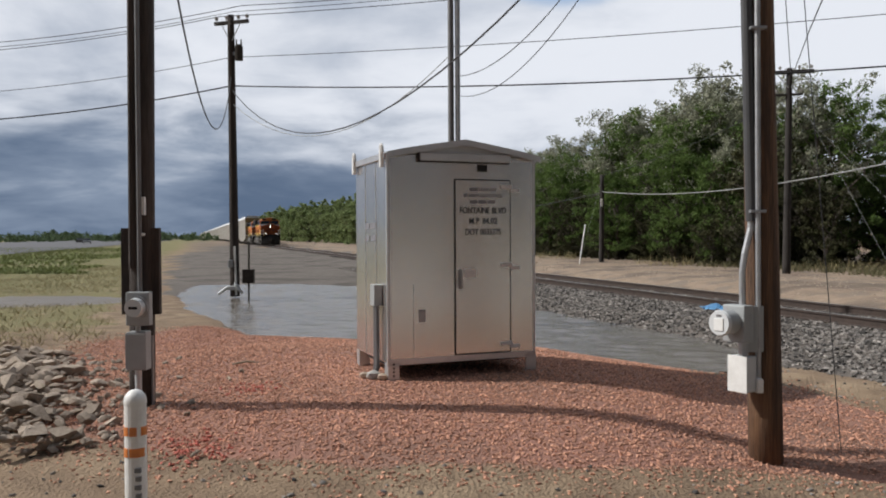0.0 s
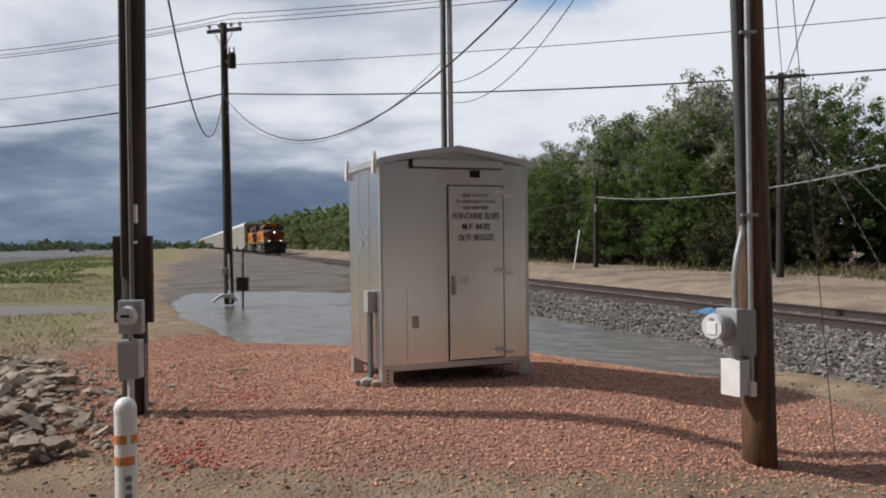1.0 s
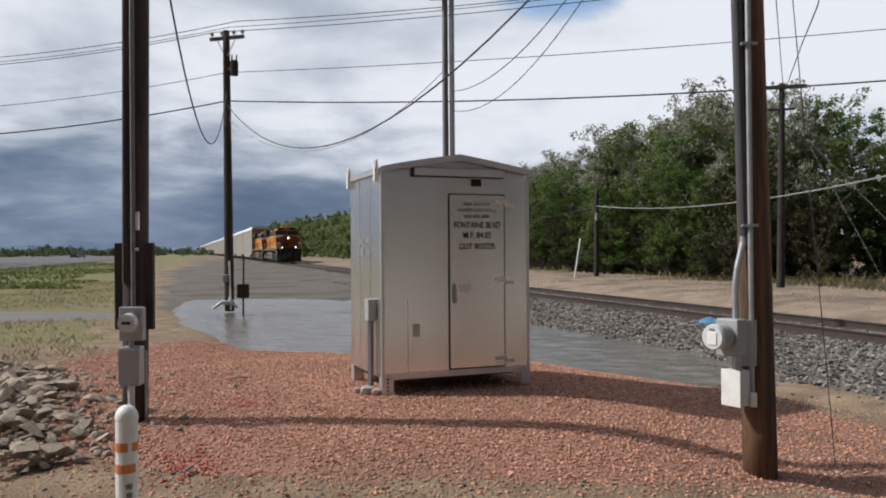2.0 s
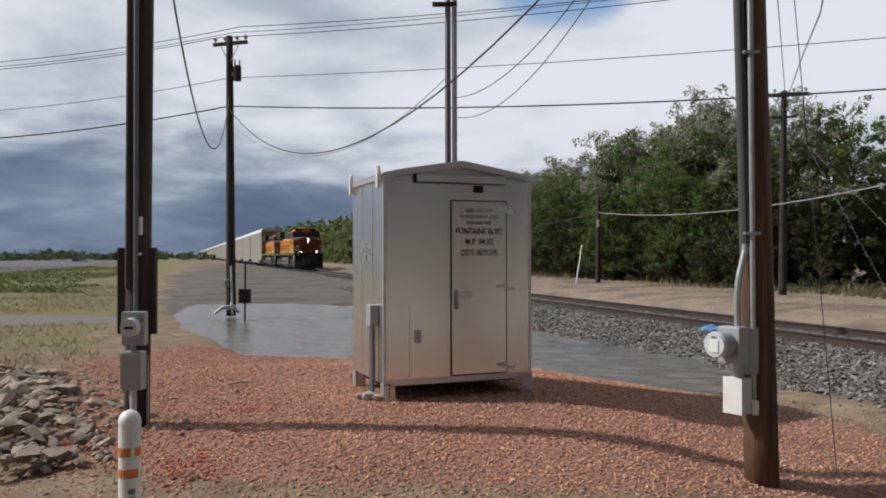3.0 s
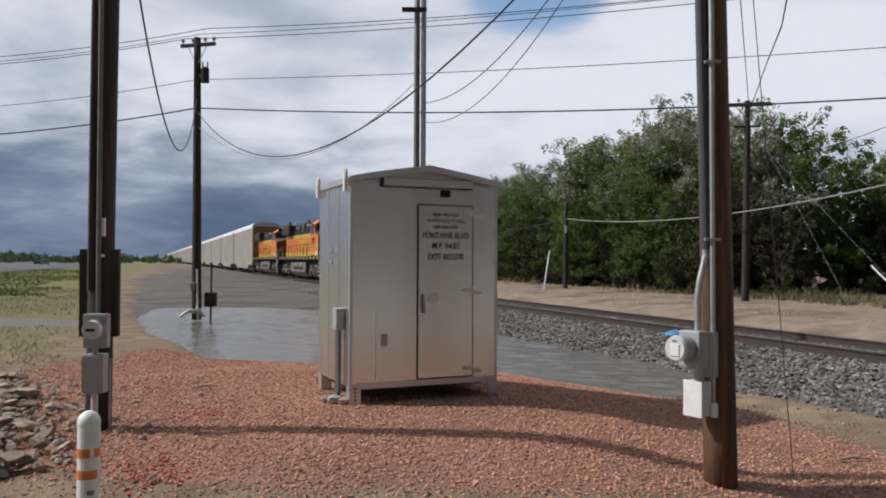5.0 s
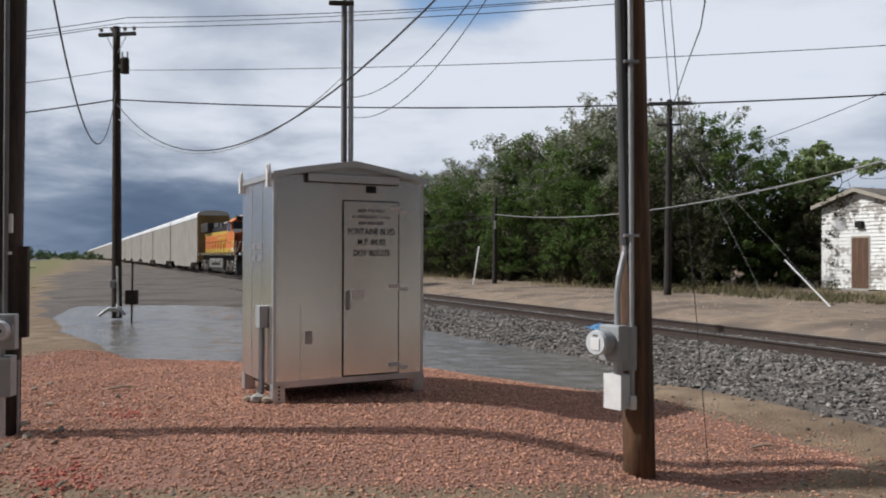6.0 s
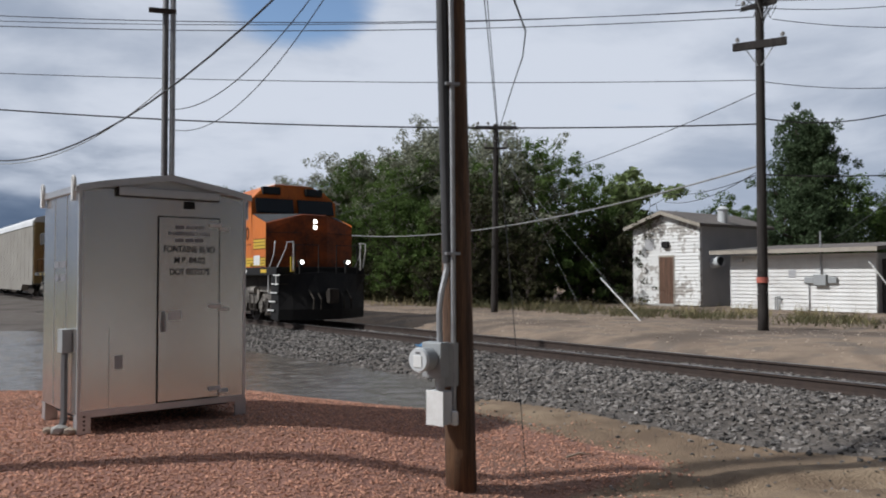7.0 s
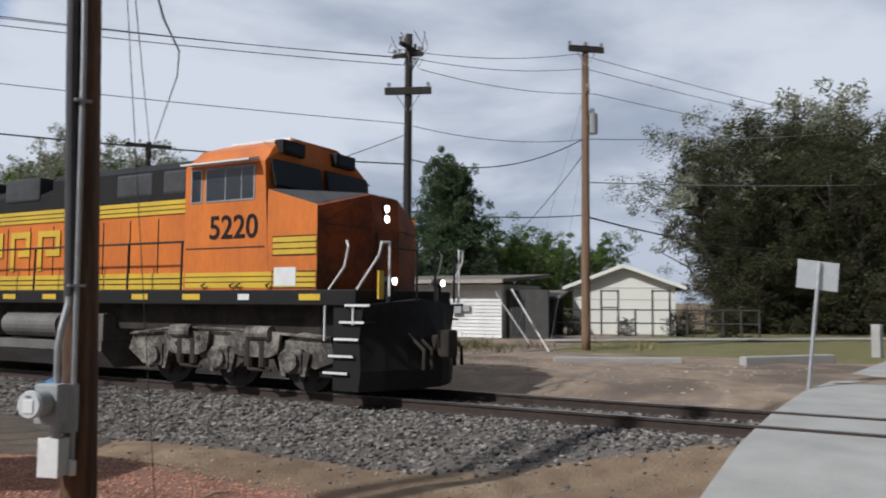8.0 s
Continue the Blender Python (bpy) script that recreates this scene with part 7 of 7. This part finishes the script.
def rubble():
    rng = np.random.default_rng(21)
    t = rng.random(900)
    off = rng.normal(size=900) * 0.75
    x, y = -3.3 - 3.2 * t + off * 0.85, 5.2 + 5.6 * t + off * 0.5
    stones("rubble", np.stack([x, y, height(x, y) + 0.02 + np.maximum(0, 0.2 - 0.25 * np.abs(off)) * rng.random(900)], 1), rng.uniform(0.025, 0.06, 900), "rock", "small broken stones among the heaped rocks", "rubble", 22)


rubble()


def blades(name, pts, h, mat, label, seed, lean=0.5, w=0.008):
    rng = np.random.default_rng(seed)
    n = len(pts)
    pts = np.asarray(pts)
    a = rng.uniform(0, 2 * np.pi, n)
    side = np.stack([np.cos(a), np.sin(a), np.zeros(n)], 1) * w
    tip = np.stack([rng.normal(size=n) * lean, rng.normal(size=n) * lean, np.ones(n)], 1) * (h * (0.5 + 0.8 * rng.random(n)))[:, None]
    q = np.stack([pts - side, pts + side, pts + tip * 0.6 + side * 0.6, pts + tip], 1).reshape(-1, 3)
    me = bpy.data.meshes.new(name)
    me.from_pydata(q.tolist(), [], np.arange(n * 4).reshape(n, 4).tolist())
    me.materials.append(M[mat])
    return tagged(new(name, me), label, "grass", kind="stuff")


def grass():
    rng = np.random.default_rng(9)
    n = 60000
    x, y = rng.uniform(-24, -3.5, n), 8 + 40 * rng.random(n) ** 1.2
    p, w = x * ACROSS.x + y * ACROSS.y, wobble(x * 0.6, y * 0.6)
    z = height(x, y)
    k = (p < -1.6 + 0.6 * w) & (z > WATER_Z + 0.03) & (w + 0.35 * rng.normal(size=n) > -0.2) & (inside_by(GRAVEL, x, y) < -0.2)
    blades("dry_grass", np.stack([x, y, z], 1)[k], 0.10, "dry_grass", "short dry yellow grass", 1, 0.9, 0.009)
    n = 60000
    y = 38 + 95 * rng.random(n) ** 1.3
    x = -0.53 * y + (rng.random(n) - 0.28) * 0.42 * y
    p, w = x * ACROSS.x + y * ACROSS.y, wobble(x * 0.12, y * 0.12)
    k = (p < -5.0 + 3.5 * w) & (w + 0.5 * rng.normal(size=n) > -0.35)
    blades("green_grass", np.stack([x, y, height(x, y)], 1)[k], 0.15, "green_grass", "patch of fresh green grass", 2, 0.9, 0.045)
    # tufts along the edge of the trees and round the far poles
    pts = []
    for _ in range(80):
        s, p = rng.uniform(6, 75), rng.normal(20.9, 0.8)
        if s < 30:
            p += 3.0 + 3 * rng.random()
        c = on_track(s, p)
        m = 34
        xx, yy = c.x + rng.normal(size=m) * 0.28, c.y + rng.normal(size=m) * 0.28
        pts.append(np.stack([xx, yy, height(xx, yy)], 1))
    blades("dry_grass", np.concatenate(pts), 0.42, "dry_grass", "tufts of tall dry weeds along the trees", 3, 0.45, 0.012)

    pts = []
    for _ in range(150):
        c = on_track(rng.uniform(9, 30), rng.uniform(21.3, 25.0))
        m = 26
        xx, yy = c.x + rng.normal(size=m) * 0.3, c.y + rng.normal(size=m) * 0.3
        pts.append(np.stack([xx, yy, height(xx, yy)], 1))
    blades("weeds", np.concatenate(pts), 0.26, "weed", "dark green weeds before the pump house and shed", 5, 0.6, 0.016)


grass()


def litter():
    rng = random.Random(2)
    def rest(x, y, up=0.0):
        return Vector((x, y, float(height(x, y)) + up))
    for x, y, ln, t in ((-2.45, 9.1, 0.32, 25), (-2.34, 8.0, 0.16, 120), (-1.75, 5.2, 0.14, 75), (4.4, 7.0, 0.3, 10)):
        bm = B()
        d = Vector((math.cos(radians(t)), math.sin(radians(t)), 0)) * ln
        a = rest(x, y, 0.03)
        tube(bm, [a - d / 2, a + Vector((0.01, 0.01, 0.02)), a + d / 2], [0.012, 0.014, 0.006], 6)
        tagged(part("stick", bm, "twig"), "pale broken stick lying on the gravel", "stick", "sticks")
    # blue sheet on the ballast
    bm = B()
    g = [[bm.verts.new(rest(*(on_track(13.35 + 0.22 * i, 10.55 + 0.14 * j).xy), (0.10 if 0 < i < 4 and 0 < j < 3 else 0.02) + 0.04 * math.sin(i * 1.9 + j))) for j in range(4)] for i in range(5)]
    for i in range(4):
        for j in range(3):
            bm.faces.new((g[i][j], g[i + 1][j], g[i + 1][j + 1], g[i][j + 1]))
    bmesh.ops.solidify(bm, geom=bm.faces[:], thickness=0.006)
    tagged(part("plastic_sheet", bm, "blue_plastic"), "crumpled light blue plastic sheet on the ballast", "litter")
    # red paint marks
    for x, y, r in ((-1.95, 5.55, 0.16), (-1.75, 5.25, 0.13), (-2.0, 7.6, 0.15)):
        pts = [rest(x + rng.gauss(0, r), y + rng.gauss(0, r), 0.012) for _ in range(70)]
        stones("paint_mark", [tuple(p) for p in pts], [rng.uniform(0.010, 0.018) for _ in pts], "red_mark", "red survey paint sprayed on gravel", "paint mark", 30)
    # leaning marker and box by the pole in the puddle
    mk = thing("marker_post", pose(-5.95, 22.2, -0.3), "thin dark steel marker post standing in the puddle", "marker post")
    bm = B()
    tube(bm, [(0, 0, 0), (0.02, 0, 1.75)], 0.03, 6)
    part("shaft", bm, "grime", mk)
    bm = B()
    box(bm, -0.16, 0.16, -0.1, 0.1, 0.55, 0.95, 0.02)
    part("box", bm, "grime", mk)
    bm = B()
    tube(bm, [(0, 0, 0.03), (0.35, -0.1, 0.04)], 0.02, 6)
    part("base_bar", bm, "grime", mk)


litter()


# ---- what moves ----
def motions():
    def ride(ob, back):
        walk(ob, [(t, place_on_track(s + back)) for t, s in TRAIN])
    ride(LEAD, 0.0)
    ride(SECOND, LOCO_PITCH)
    for i, c in enumerate(CARS):
        ride(c, 2 * LOCO_PITCH + i * CAR_PITCH)
    ts, ss = [t for t, _ in TRAIN], [s for _, s in TRAIN]
    for w in LEAD_WHEELS:
        x, r = w.location.x, 0.52
        rows = []
        for k in range(0, 241):
            t = k / 30
            rows.append((t, pose(x, 0, r) @ Matrix.Rotation((ss[0] - float(np.interp(t, ts, ss))) / r, 4, "Y")))
        walk(w, rows)


motions()
